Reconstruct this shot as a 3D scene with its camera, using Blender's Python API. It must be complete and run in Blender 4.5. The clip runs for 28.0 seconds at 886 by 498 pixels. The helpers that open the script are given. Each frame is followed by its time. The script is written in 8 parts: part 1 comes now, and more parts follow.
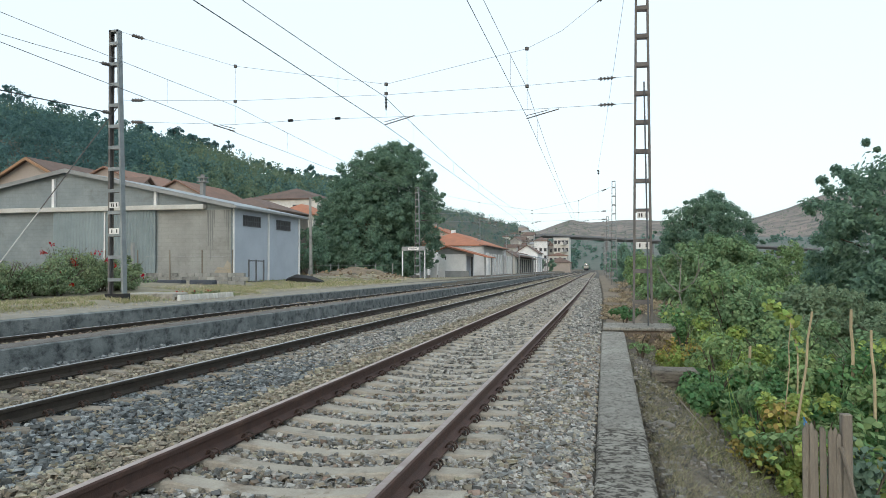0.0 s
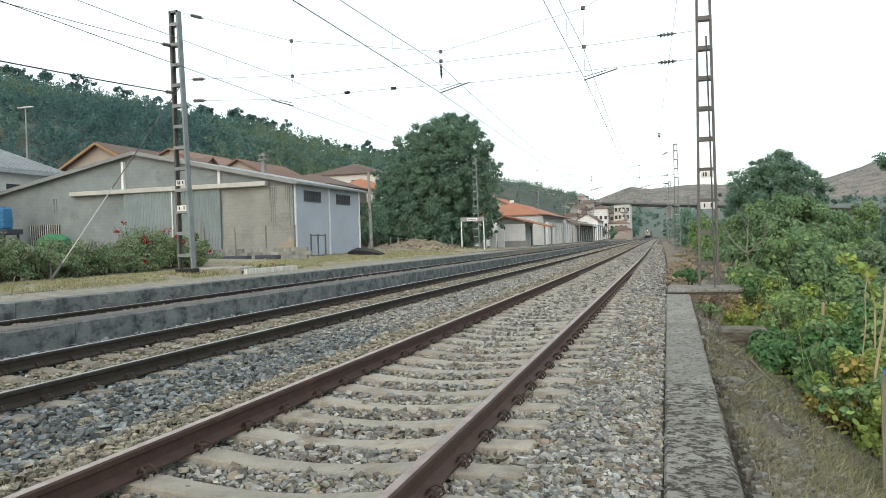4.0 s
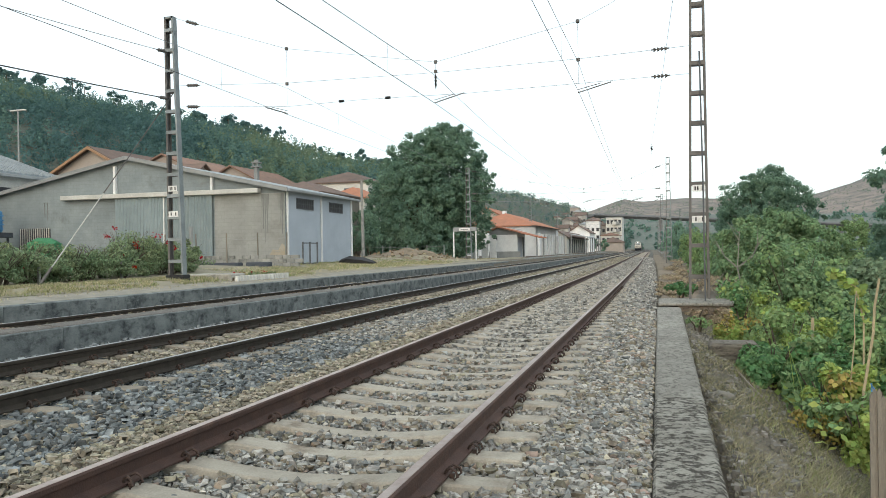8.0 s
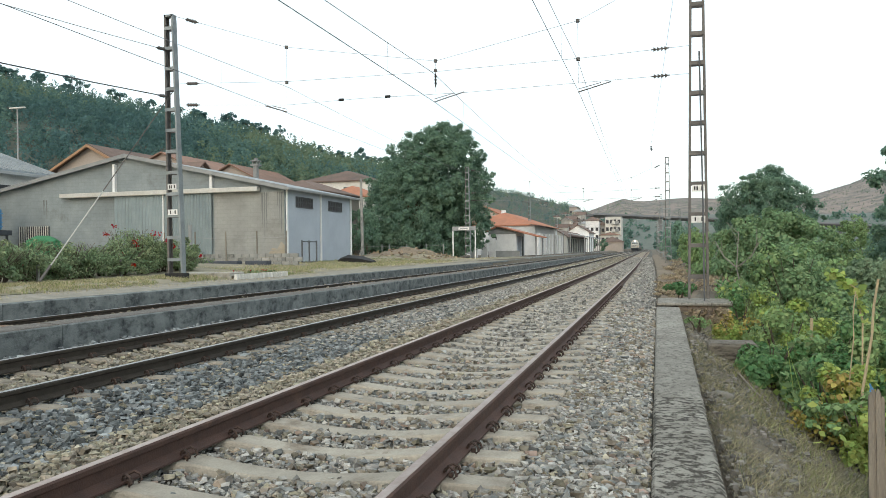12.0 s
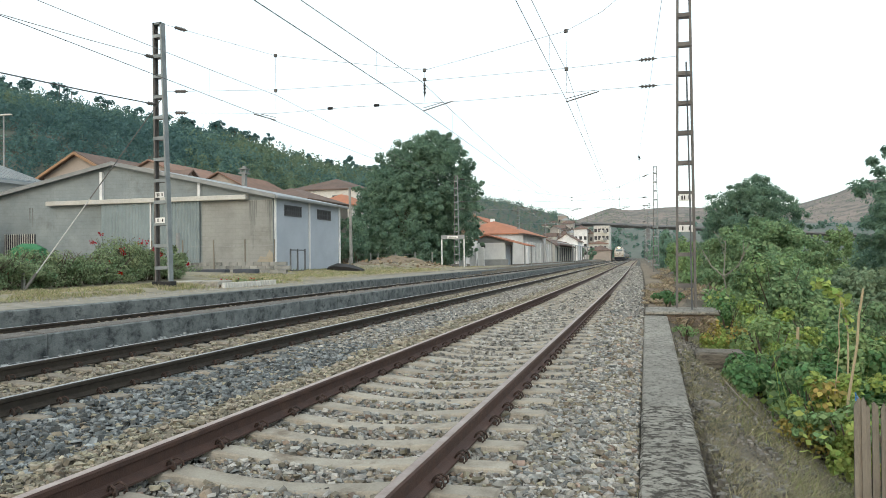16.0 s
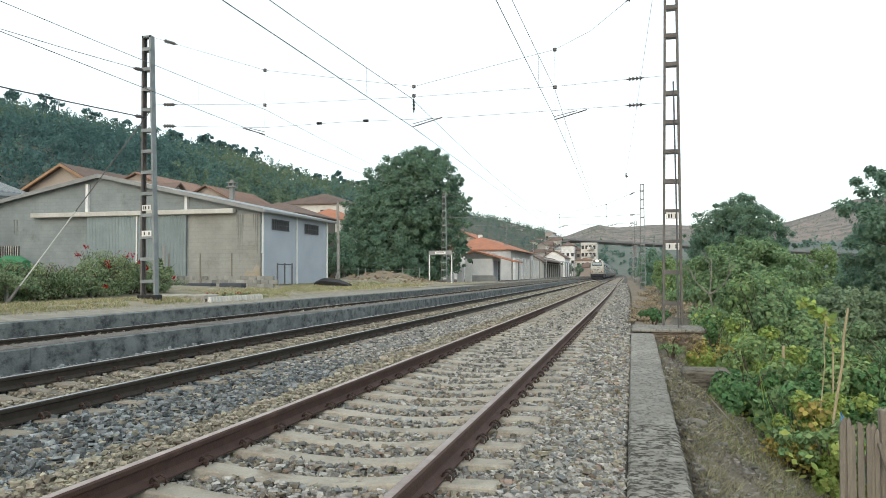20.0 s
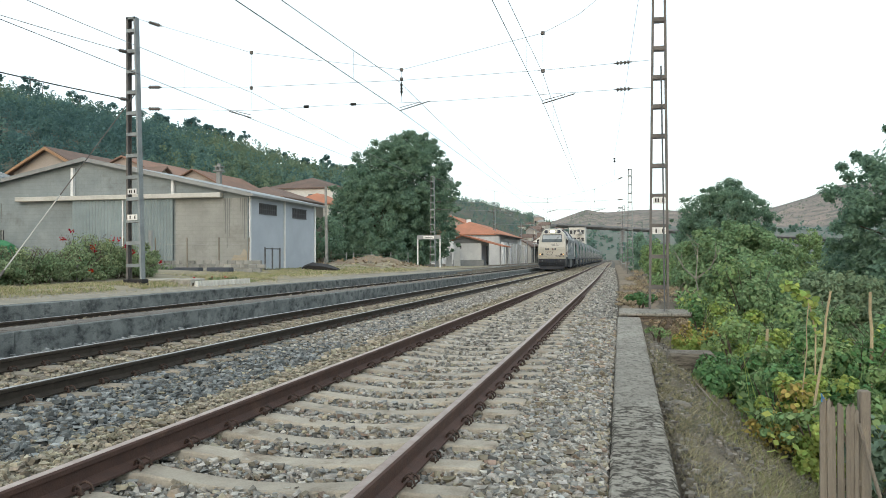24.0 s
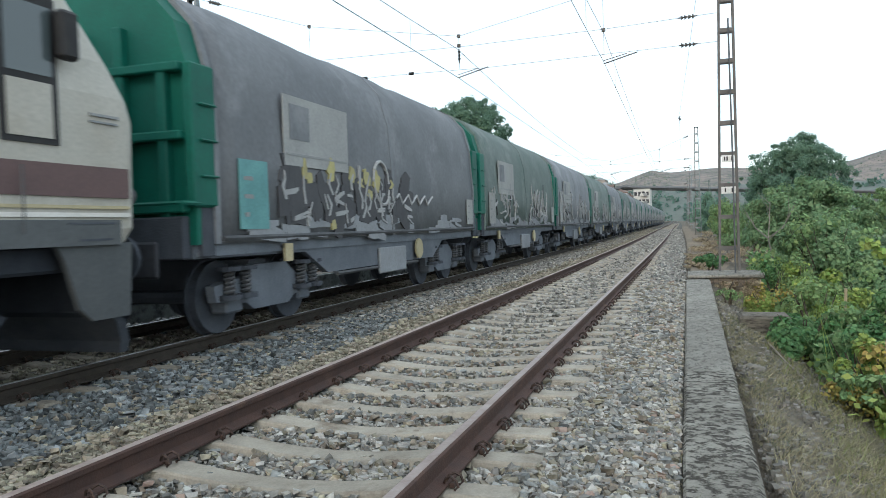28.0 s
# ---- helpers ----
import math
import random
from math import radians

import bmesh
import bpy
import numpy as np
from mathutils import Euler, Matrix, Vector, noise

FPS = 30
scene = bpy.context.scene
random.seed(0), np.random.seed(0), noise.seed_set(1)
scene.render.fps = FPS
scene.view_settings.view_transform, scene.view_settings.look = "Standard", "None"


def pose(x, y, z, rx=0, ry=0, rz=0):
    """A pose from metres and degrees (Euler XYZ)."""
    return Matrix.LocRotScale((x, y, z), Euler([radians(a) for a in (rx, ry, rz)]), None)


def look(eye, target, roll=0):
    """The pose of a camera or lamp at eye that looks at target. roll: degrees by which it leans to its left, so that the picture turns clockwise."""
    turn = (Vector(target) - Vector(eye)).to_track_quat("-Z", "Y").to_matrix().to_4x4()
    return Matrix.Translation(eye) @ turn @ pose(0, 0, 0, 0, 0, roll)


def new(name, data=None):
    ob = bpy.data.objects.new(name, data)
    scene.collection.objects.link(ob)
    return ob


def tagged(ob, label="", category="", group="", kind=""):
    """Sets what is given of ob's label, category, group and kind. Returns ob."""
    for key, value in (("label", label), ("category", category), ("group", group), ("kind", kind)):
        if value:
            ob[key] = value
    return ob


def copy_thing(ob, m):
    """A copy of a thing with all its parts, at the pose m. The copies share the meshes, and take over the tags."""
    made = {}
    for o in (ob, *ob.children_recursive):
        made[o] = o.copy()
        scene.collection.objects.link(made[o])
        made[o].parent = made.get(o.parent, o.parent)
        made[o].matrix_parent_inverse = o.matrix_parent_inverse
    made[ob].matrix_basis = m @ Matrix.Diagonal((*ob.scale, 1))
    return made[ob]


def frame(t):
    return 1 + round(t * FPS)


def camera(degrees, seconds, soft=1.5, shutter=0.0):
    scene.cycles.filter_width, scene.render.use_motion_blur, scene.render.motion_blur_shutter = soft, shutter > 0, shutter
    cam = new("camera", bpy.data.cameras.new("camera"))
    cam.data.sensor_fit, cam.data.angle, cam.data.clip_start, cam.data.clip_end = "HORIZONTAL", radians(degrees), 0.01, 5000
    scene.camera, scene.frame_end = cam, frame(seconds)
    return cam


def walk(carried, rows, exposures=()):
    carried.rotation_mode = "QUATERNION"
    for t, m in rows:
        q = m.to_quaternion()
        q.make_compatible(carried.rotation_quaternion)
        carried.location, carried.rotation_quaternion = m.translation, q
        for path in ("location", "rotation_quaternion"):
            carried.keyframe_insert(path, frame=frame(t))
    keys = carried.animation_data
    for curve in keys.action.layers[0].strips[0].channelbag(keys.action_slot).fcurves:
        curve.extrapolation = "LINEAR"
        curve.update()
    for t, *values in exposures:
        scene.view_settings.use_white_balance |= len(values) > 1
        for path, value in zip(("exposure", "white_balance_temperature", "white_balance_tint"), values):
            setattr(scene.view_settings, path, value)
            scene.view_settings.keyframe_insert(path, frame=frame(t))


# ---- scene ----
cam = camera(60.5, 28.0, soft=0.6, shutter=0.08)
PATH = [
    (0.0, pose(0.024, 0.015, 1.268, 91.48, 0.17, 11.98)),
    (0.5, pose(0.034, 0.021, 1.237, 91.53, 0.43, 12.93)),
    (1.0, pose(0.045, 0.011, 1.217, 91.32, 0.65, 12.33)),
    (1.5, pose(0.054, -0.008, 1.187, 90.76, 0.76, 11.83)),
    (2.0, pose(0.026, 0.002, 1.152, 90.03, 1.06, 14.99)),
    (2.5, pose(-0.010, 0.013, 1.138, 89.86, 1.47, 18.18)),
    (3.0, pose(-0.015, 0.007, 1.136, 89.71, 1.68, 18.23)),
    (3.5, pose(-0.004, -0.004, 1.142, 89.60, 1.87, 17.16)),
    (4.0, pose(0.000, -0.003, 1.139, 89.46, 1.75, 16.43)),
    (4.5, pose(-0.001, -0.002, 1.138, 89.39, 1.61, 16.06)),
    (6.5, pose(-0.003, -0.002, 1.147, 89.97, 0.77, 15.47)),
    (7.0, pose(-0.003, -0.001, 1.148, 90.18, 0.75, 15.62)),
    (7.5, pose(-0.004, -0.006, 1.148, 90.19, 0.81, 15.86)),
    (8.0, pose(0.000, -0.000, 1.146, 90.17, 0.91, 15.83)),
    (8.5, pose(-0.000, 0.001, 1.145, 90.17, 0.91, 15.77)),
    (9.0, pose(-0.003, -0.003, 1.148, 90.12, 0.83, 15.79)),
    (9.5, pose(-0.004, 0.001, 1.146, 90.04, 1.01, 15.99)),
    (10.0, pose(-0.007, 0.002, 1.143, 89.84, 1.10, 16.10)),
    (10.5, pose(-0.004, -0.000, 1.147, 89.79, 1.09, 16.00)),
    (11.0, pose(-0.005, 0.005, 1.147, 89.98, 0.92, 15.84)),
    (11.5, pose(-0.001, -0.001, 1.149, 90.04, 0.74, 15.69)),
    (12.0, pose(-0.003, -0.002, 1.146, 90.10, 0.72, 15.77)),
    (12.5, pose(0.001, -0.002, 1.150, 90.29, 0.73, 15.68)),
    (14.5, pose(-0.001, 0.002, 1.155, 90.66, 0.56, 15.44)),
    (15.0, pose(-0.001, 0.001, 1.154, 90.74, 0.53, 15.32)),
    (15.5, pose(-0.003, -0.002, 1.156, 90.81, 0.57, 15.14)),
    (16.0, pose(0.002, -0.005, 1.152, 90.73, 0.64, 14.93)),
    (16.5, pose(-0.002, -0.000, 1.156, 90.82, 0.66, 14.62)),
    (17.0, pose(0.005, -0.002, 1.157, 91.07, 0.63, 13.70)),
    (17.5, pose(0.005, -0.000, 1.155, 91.32, 0.79, 13.56)),
    (18.0, pose(0.001, -0.003, 1.157, 91.52, 0.76, 13.44)),
    (18.5, pose(0.005, -0.002, 1.157, 91.60, 0.91, 13.45)),
    (19.0, pose(-0.002, -0.009, 1.155, 91.59, 1.04, 13.64)),
    (19.5, pose(-0.002, 0.001, 1.156, 91.60, 0.99, 13.66)),
    (20.0, pose(-0.006, -0.004, 1.163, 91.89, 0.16, 13.98)),
    (20.5, pose(-0.007, -0.006, 1.156, 91.83, -0.29, 14.12)),
    (21.0, pose(-0.003, -0.007, 1.161, 91.80, -0.26, 13.98)),
    (21.5, pose(0.011, -0.012, 1.159, 91.80, -0.09, 13.44)),
    (22.0, pose(0.011, -0.014, 1.159, 91.72, -0.13, 13.25)),
    (22.5, pose(0.013, -0.001, 1.143, 91.19, -0.11, 13.10)),
    (24.5, pose(0.022, -0.001, 1.147, 90.40, 0.34, 13.28)),
    (25.0, pose(0.016, 0.008, 1.143, 89.75, 0.92, 13.90)),
    (25.5, pose(0.021, 0.000, 1.147, 89.10, 0.99, 14.41)),
    (26.0, pose(0.021, 0.006, 1.151, 88.16, 1.15, 15.12)),
    (26.5, pose(0.015, 0.008, 1.150, 87.76, 1.19, 15.70)),
    (27.0, pose(0.016, 0.006, 1.152, 87.68, 1.34, 15.99)),
    (27.5, pose(0.013, -0.002, 1.153, 87.91, 1.62, 16.77)),
    (28.0, pose(0.003, -0.002, 1.164, 88.36, 1.91, 17.82)),
]
walk(cam, PATH, exposures=[(0.0, -0.12, 6100, 10), (0.7, 0.0, 6250, 10), (1.4, 0.07, 6420, 10), (25.0, 0.07, 6420, 10), (28.0, 0.07, 5950, 10)])

# ---- sky and light ----
world = bpy.data.worlds.new("evening_sky")
scene.world = world
world.use_nodes = True
wn, wl = world.node_tree.nodes, world.node_tree.links
wn.clear()
sky = wn.new("ShaderNodeTexSky")
sky.sky_type, sky.sun_disc = "NISHITA", False
sky.sun_elevation, sky.sun_rotation = radians(16), radians(180)
sky.air_density, sky.dust_density, sky.ozone_density = 1.0, 3.0, 1.0
sky_light = wn.new("ShaderNodeBackground")
sky_light.inputs["Strength"].default_value = 0.06
wl.new(sky.outputs[0], sky_light.inputs["Color"])
veil = wn.new("ShaderNodeBackground")  # thin high cloud over the whole sky
veil.inputs["Color"].default_value = (0.90, 0.985, 0.985, 1)
veil.inputs["Strength"].default_value = 1.0
both = wn.new("ShaderNodeAddShader")
wl.new(sky_light.outputs[0], both.inputs[0])
wl.new(veil.outputs[0], both.inputs[1])
wout = wn.new("ShaderNodeOutputWorld")
wl.new(both.outputs[0], wout.inputs["Surface"])

sun_data = bpy.data.lights.new("sun", "SUN")
sun_data.energy, sun_data.angle, sun_data.color = 0.7, radians(25), (1.0, 0.94, 0.86)
sun = new("sun", sun_data)
sun.matrix_world = look((-12, -50, 42), (-10, 20, 0))


# ---- materials ----
def mat(name, col, col2=None, scale=2.0, fine=40.0, rough=0.8, metal=0.0, bump=0.25, rnd=0.12, island=0.0, streak=None, leaf=0.0, spec=0.3, stain=None, depth=0.02):
    """Procedural surface: two scales of noise between two colours, random tint for each piece, relief."""
    m = bpy.data.materials.new(name)
    m.use_nodes = True
    n, l = m.node_tree.nodes, m.node_tree.links
    b = n["Principled BSDF"]
    b.inputs["Roughness"].default_value = rough
    b.inputs["Metallic"].default_value = metal
    b.inputs["Specular IOR Level"].default_value = spec
    co = n.new("ShaderNodeTexCoord")
    info = n.new("ShaderNodeObjectInfo")
    off = n.new("ShaderNodeVectorMath")
    off.operation = "MULTIPLY_ADD"
    off.inputs[1].default_value = (37, 53, 29)
    l.new(info.outputs["Random"], off.inputs[0])
    l.new(co.outputs["Object"], off.inputs[2])
    vec = off.outputs[0]
    if streak:
        mp = n.new("ShaderNodeMapping")
        mp.inputs["Scale"].default_value = streak
        l.new(vec, mp.inputs["Vector"])
        vec = mp.outputs[0]
    big = n.new("ShaderNodeTexNoise")
    big.inputs["Scale"].default_value = scale
    big.inputs["Detail"].default_value = 6
    big.inputs["Roughness"].default_value = 0.62
    l.new(vec, big.inputs["Vector"])
    small = n.new("ShaderNodeTexNoise")
    small.inputs["Scale"].default_value = fine
    small.inputs["Detail"].default_value = 4
    l.new(vec, small.inputs["Vector"])
    ramp = n.new("ShaderNodeMapRange")
    ramp.inputs["From Min"].default_value, ramp.inputs["From Max"].default_value = 0.34, 0.66
    l.new(big.outputs["Fac"], ramp.inputs["Value"])
    mix = n.new("ShaderNodeMix")
    mix.data_type = "RGBA"
    c2 = col2 or tuple(c * 0.72 for c in col)
    mix.inputs["A"].default_value, mix.inputs["B"].default_value = (*col, 1), (*c2, 1)
    l.new(ramp.outputs[0], mix.inputs["Factor"])
    colour = mix.outputs["Result"]
    if stain:
        st_col, st_scale, st_lo, st_hi = stain
        sn = n.new("ShaderNodeTexNoise")
        sn.inputs["Scale"].default_value = st_scale
        sn.inputs["Detail"].default_value = 8
        sn.inputs["Roughness"].default_value = 0.7
        l.new(vec, sn.inputs["Vector"])
        sr = n.new("ShaderNodeMapRange")
        sr.inputs["From Min"].default_value, sr.inputs["From Max"].default_value = st_lo, st_hi
        l.new(sn.outputs["Fac"], sr.inputs["Value"])
        sm = n.new("ShaderNodeMix")
        sm.data_type = "RGBA"
        l.new(sr.outputs[0], sm.inputs["Factor"])
        l.new(colour, sm.inputs["A"])
        sm.inputs["B"].default_value = (*st_col, 1)
        colour = sm.outputs["Result"]
    hsv = n.new("ShaderNodeHueSaturation")
    l.new(colour, hsv.inputs["Color"])
    val = n.new("ShaderNodeMath")
    val.operation = "MULTIPLY_ADD"
    val.inputs[1].default_value, val.inputs[2].default_value = 0.5, 0.75
    l.new(small.outputs["Fac"], val.inputs[0])
    tint = n.new("ShaderNodeMath")
    tint.operation = "MULTIPLY_ADD"
    spread = island if island else rnd
    tint.inputs[1].default_value, tint.inputs[2].default_value = spread * 2, 1 - spread
    if island:
        geo = n.new("ShaderNodeNewGeometry")
        l.new(geo.outputs["Random Per Island"], tint.inputs[0])
        hue = n.new("ShaderNodeMath")
        hue.operation = "MULTIPLY_ADD"
        hue.inputs[1].default_value, hue.inputs[2].default_value = 0.05, 0.475
        twist = n.new("ShaderNodeMath")
        twist.operation = "FRACT"
        times = n.new("ShaderNodeMath")
        times.operation = "MULTIPLY"
        times.inputs[1].default_value = 17.3
        l.new(geo.outputs["Random Per Island"], times.inputs[0])
        l.new(times.outputs[0], twist.inputs[0])
        l.new(twist.outputs[0], hue.inputs[0])
        l.new(hue.outputs[0], hsv.inputs["Hue"])
    else:
        l.new(info.outputs["Random"], tint.inputs[0])
    both_v = n.new("ShaderNodeMath")
    both_v.operation = "MULTIPLY"
    l.new(val.outputs[0], both_v.inputs[0])
    l.new(tint.outputs[0], both_v.inputs[1])
    l.new(both_v.outputs[0], hsv.inputs["Value"])
    l.new(hsv.outputs[0], b.inputs["Base Color"])
    rr = n.new("ShaderNodeMath")
    rr.operation = "MULTIPLY_ADD"
    rr.inputs[1].default_value, rr.inputs[2].default_value = 0.25, max(0.02, rough - 0.12)
    l.new(small.outputs["Fac"], rr.inputs[0])
    l.new(rr.outputs[0], b.inputs["Roughness"])
    if bump:
        bp = n.new("ShaderNodeBump")
        bp.inputs["Strength"].default_value = bump
        bp.inputs["Distance"].default_value = depth
        l.new(small.outputs["Fac"], bp.inputs["Height"])
        l.new(bp.outputs[0], b.inputs["Normal"])
    if leaf:
        tr = n.new("ShaderNodeBsdfTranslucent")
        l.new(hsv.outputs[0], tr.inputs["Color"])
        ms = n.new("ShaderNodeMixShader")
        ms.inputs[0].default_value = leaf
        l.new(b.outputs[0], ms.inputs[1])
        l.new(tr.outputs[0], ms.inputs[2])
        l.new(ms.outputs[0], n["Material Output"].inputs["Surface"])
    return m


def courses(m, width=0.42, height=0.21):
    """Faint mortar courses over a wall's colour."""
    n, l = m.node_tree.nodes, m.node_tree.links
    base = n["Principled BSDF"].inputs["Base Color"]
    src = base.links[0].from_socket
    co = n.new("ShaderNodeTexCoord")
    sw = n.new("ShaderNodeMapping")
    sw.inputs["Rotation"].default_value = (radians(90), 0, 0)
    l.new(co.outputs["Object"], sw.inputs["Vector"])
    br = n.new("ShaderNodeTexBrick")
    br.inputs["Scale"].default_value = 1.0
    br.inputs["Brick Width"].default_value, br.inputs["Row Height"].default_value = width, height
    br.inputs["Mortar Size"].default_value = 0.012
    br.inputs["Color1"].default_value, br.inputs["Color2"].default_value = (1, 1, 1, 1), (0.95, 0.95, 0.95, 1)
    br.inputs["Mortar"].default_value = (0.87, 0.87, 0.87, 1)
    l.new(sw.outputs[0], br.inputs["Vector"])
    mx = n.new("ShaderNodeMix")
    mx.data_type, mx.blend_type = "RGBA", "MULTIPLY"
    mx.inputs["Factor"].default_value = 1.0
    l.new(src, mx.inputs["A"])
    l.new(br.outputs["Color"], mx.inputs["B"])
    l.new(mx.outputs["Result"], base)


def glow(name, col, power):
    m = bpy.data.materials.new(name)
    m.use_nodes = True
    b = m.node_tree.nodes["Principled BSDF"]
    b.inputs["Base Color"].default_value = (*col, 1)
    b.inputs["Emission Color"].default_value = (*col, 1)
    b.inputs["Emission Strength"].default_value = power
    return m


def glass(name, col, rough=0.08):
    m = bpy.data.materials.new(name)
    m.use_nodes = True
    b = m.node_tree.nodes["Principled BSDF"]
    b.inputs["Base Color"].default_value = (*col, 1)
    b.inputs["Roughness"].default_value = rough
    b.inputs["Specular IOR Level"].default_value = 0.8
    return m


SOIL = mat("dry_soil", (0.118, 0.103, 0.082), (0.175, 0.153, 0.12), 3.5, 34, 0.95, bump=1.0, stain=((0.165, 0.146, 0.107), 5.0, 0.55, 0.68), depth=0.06)
YARD = mat("dry_pale_earth", (0.35, 0.315, 0.235), (0.275, 0.25, 0.18), 0.5, 22, 0.95, bump=0.6, stain=((0.19, 0.19, 0.10), 0.30, 0.56, 0.70), depth=0.04)
BANKSTONE = mat("dusty_bank_stone", (0.128, 0.123, 0.110), (0.232, 0.222, 0.198), 6, 40, 0.95, island=0.5)
# darker than the stones, to paint in the shade of their gaps
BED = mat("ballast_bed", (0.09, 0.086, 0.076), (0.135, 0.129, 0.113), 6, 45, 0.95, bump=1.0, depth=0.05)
STONE_TAN = mat("ballast_tan", (0.142, 0.128, 0.097), (0.360, 0.330, 0.258), 8, 40, 0.9, island=0.42, bump=0.15)
STONE_GREY = mat("ballast_grey", (0.16, 0.157, 0.145), (0.41, 0.4, 0.366), 8, 40, 0.9, island=0.46, bump=0.15)
STONE_BLUE = mat("ballast_blue", (0.066, 0.077, 0.080), (0.240, 0.258, 0.260), 8, 40, 0.9, island=0.6, bump=0.15)
STONE_RUSTY = mat("ballast_rusty", (0.175, 0.135, 0.102), (0.325, 0.265, 0.210), 8, 40, 0.9, island=0.4, bump=0.15)
STONE_COOL = mat("ballast_cool_grey", (0.105, 0.112, 0.110), (0.290, 0.302, 0.290), 8, 40, 0.9, island=0.5, bump=0.15)
SLEEPER = mat("sleeper_concrete", (0.385, 0.355, 0.295), (0.30, 0.272, 0.225), 5, 70, 0.92, bump=0.35, stain=((0.20, 0.165, 0.125), 3.0, 0.54, 0.70))
SLEEPER_DARK = mat("grimy_sleeper_concrete", (0.285, 0.255, 0.205), (0.205, 0.183, 0.148), 5, 70, 0.92, bump=0.35, stain=((0.11, 0.095, 0.078), 3.0, 0.50, 0.66))
WATERMARK = mat("dark_water_streak", (0.150, 0.158, 0.155), (0.20, 0.21, 0.205), 1.6, 25, 0.95)
RAIL_RUST = mat("rusty_rail", (0.092, 0.053, 0.042), (0.068, 0.043, 0.037), 9, 90, 0.75, metal=0.2, bump=0.25, stain=((0.135, 0.082, 0.058), 2.2, 0.58, 0.72))
RAIL_DARK = mat("dark_rail", (0.062, 0.052, 0.042), (0.042, 0.036, 0.030), 9, 90, 0.7, metal=0.2, bump=0.2, spec=0.2)
RAIL_TOP = mat("dull_rail_head", (0.42, 0.355, 0.325), (0.30, 0.235, 0.21), 6, 60, 0.5, metal=0.3, bump=0.08)
RAIL_BRIGHT = mat("worn_rail_head", (0.42, 0.42, 0.42), (0.30, 0.29, 0.28), 6, 60, 0.35, metal=0.8, bump=0.05)
CLIP = mat("clip_steel", (0.045, 0.036, 0.032), (0.08, 0.05, 0.04), 12, 90, 0.7, metal=0.3)
CONC = mat("platform_concrete", (0.34, 0.335, 0.31), (0.22, 0.225, 0.215), 1.6, 35, 0.92, bump=0.5, stain=((0.085, 0.09, 0.085), 1.1, 0.50, 0.68))
CONC_DARK = mat("weathered_wall", (0.225, 0.245, 0.240), (0.125, 0.140, 0.142), 3.2, 45, 0.92, bump=0.6, streak=(1, 0.75, 1.1), stain=((0.040, 0.047, 0.050), 4.2, 0.47, 0.66))
KERB = mat("grimy_kerb", (0.395, 0.378, 0.330), (0.225, 0.213, 0.183), 2.2, 120, 0.95, bump=1.0, streak=(0.95, 1.15, 1), stain=((0.066, 0.060, 0.050), 15.0, 0.47, 0.56))
KERB_PALE = mat("pale_kerb", (0.375, 0.358, 0.315), (0.255, 0.242, 0.212), 1.6, 120, 0.95, bump=1.0, streak=(1.6, 0.8, 1), stain=((0.110, 0.102, 0.088), 13.0, 0.48, 0.66))
BANKBLOCK = mat("earthy_block", (0.215, 0.195, 0.160), (0.145, 0.130, 0.108), 4.0, 70, 0.95, bump=0.9, streak=(1, 1, 5), stain=((0.075, 0.066, 0.054), 7.0, 0.48, 0.64))
RUSTGRIT = mat("rusty_grit", (0.200, 0.185, 0.168), (0.130, 0.122, 0.112), 4.0, 45, 0.95, bump=1.0, stain=((0.27, 0.25, 0.225), 14.0, 0.56, 0.66), depth=0.04)
SLABGREY = mat("weathered_slab", (0.43, 0.415, 0.37), (0.31, 0.297, 0.262), 2.4, 40, 0.95, bump=0.4, stain=((0.20, 0.185, 0.155), 3.0, 0.50, 0.66))
GRAVEL = mat("pale_gravel", (0.31, 0.29, 0.245), (0.225, 0.208, 0.172), 3, 60, 0.95, bump=0.6)
STEEL = mat("galvanised_mast", (0.29, 0.32, 0.328), (0.20, 0.222, 0.230), 3, 50, 0.6, metal=0.25, bump=0.08, stain=((0.14, 0.145, 0.148), 2.0, 0.60, 0.75))
STEEL_DARK = mat("dark_mast_steel", (0.105, 0.10, 0.098), (0.16, 0.15, 0.14), 3, 50, 0.7, metal=0.2, bump=0.1)
STEEL_GREEN = mat("green_grey_steel", (0.17, 0.205, 0.19), (0.12, 0.145, 0.135), 3, 50, 0.65, metal=0.2)
WIRE = mat("wire", (0.34, 0.35, 0.355), (0.26, 0.265, 0.27), 5, 60, 0.6, metal=0.3, bump=0)
WIRE_DARK = mat("dark_wire", (0.06, 0.06, 0.065), (0.04, 0.04, 0.045), 5, 60, 0.6, bump=0)
BLOCKWALL = mat("grey_blockwork", (0.272, 0.310, 0.320), (0.203, 0.232, 0.240), 0.7, 30, 0.95, bump=0.4, stain=((0.162, 0.168, 0.165), 0.5, 0.55, 0.72))
BLOCKBEIGE = mat("beige_blockwork", (0.305, 0.312, 0.297), (0.235, 0.240, 0.228), 0.7, 30, 0.95, bump=0.4, stain=((0.20, 0.20, 0.188), 0.5, 0.55, 0.72))
courses(BLOCKWALL)
courses(BLOCKBEIGE)
BLUEWALL = mat("bluish_render", (0.43, 0.475, 0.53), (0.375, 0.415, 0.47), 0.7, 30, 0.9, bump=0.2, rnd=0.02)
CORRU = mat("galvanised_sheet", (0.262, 0.313, 0.324), (0.216, 0.260, 0.270), 0.9, 30, 0.6, metal=0.2, bump=0.1)
RUSTSTAIN = mat("leached_stain", (0.30, 0.255, 0.185), (0.33, 0.30, 0.25), 1.6, 25, 0.95)
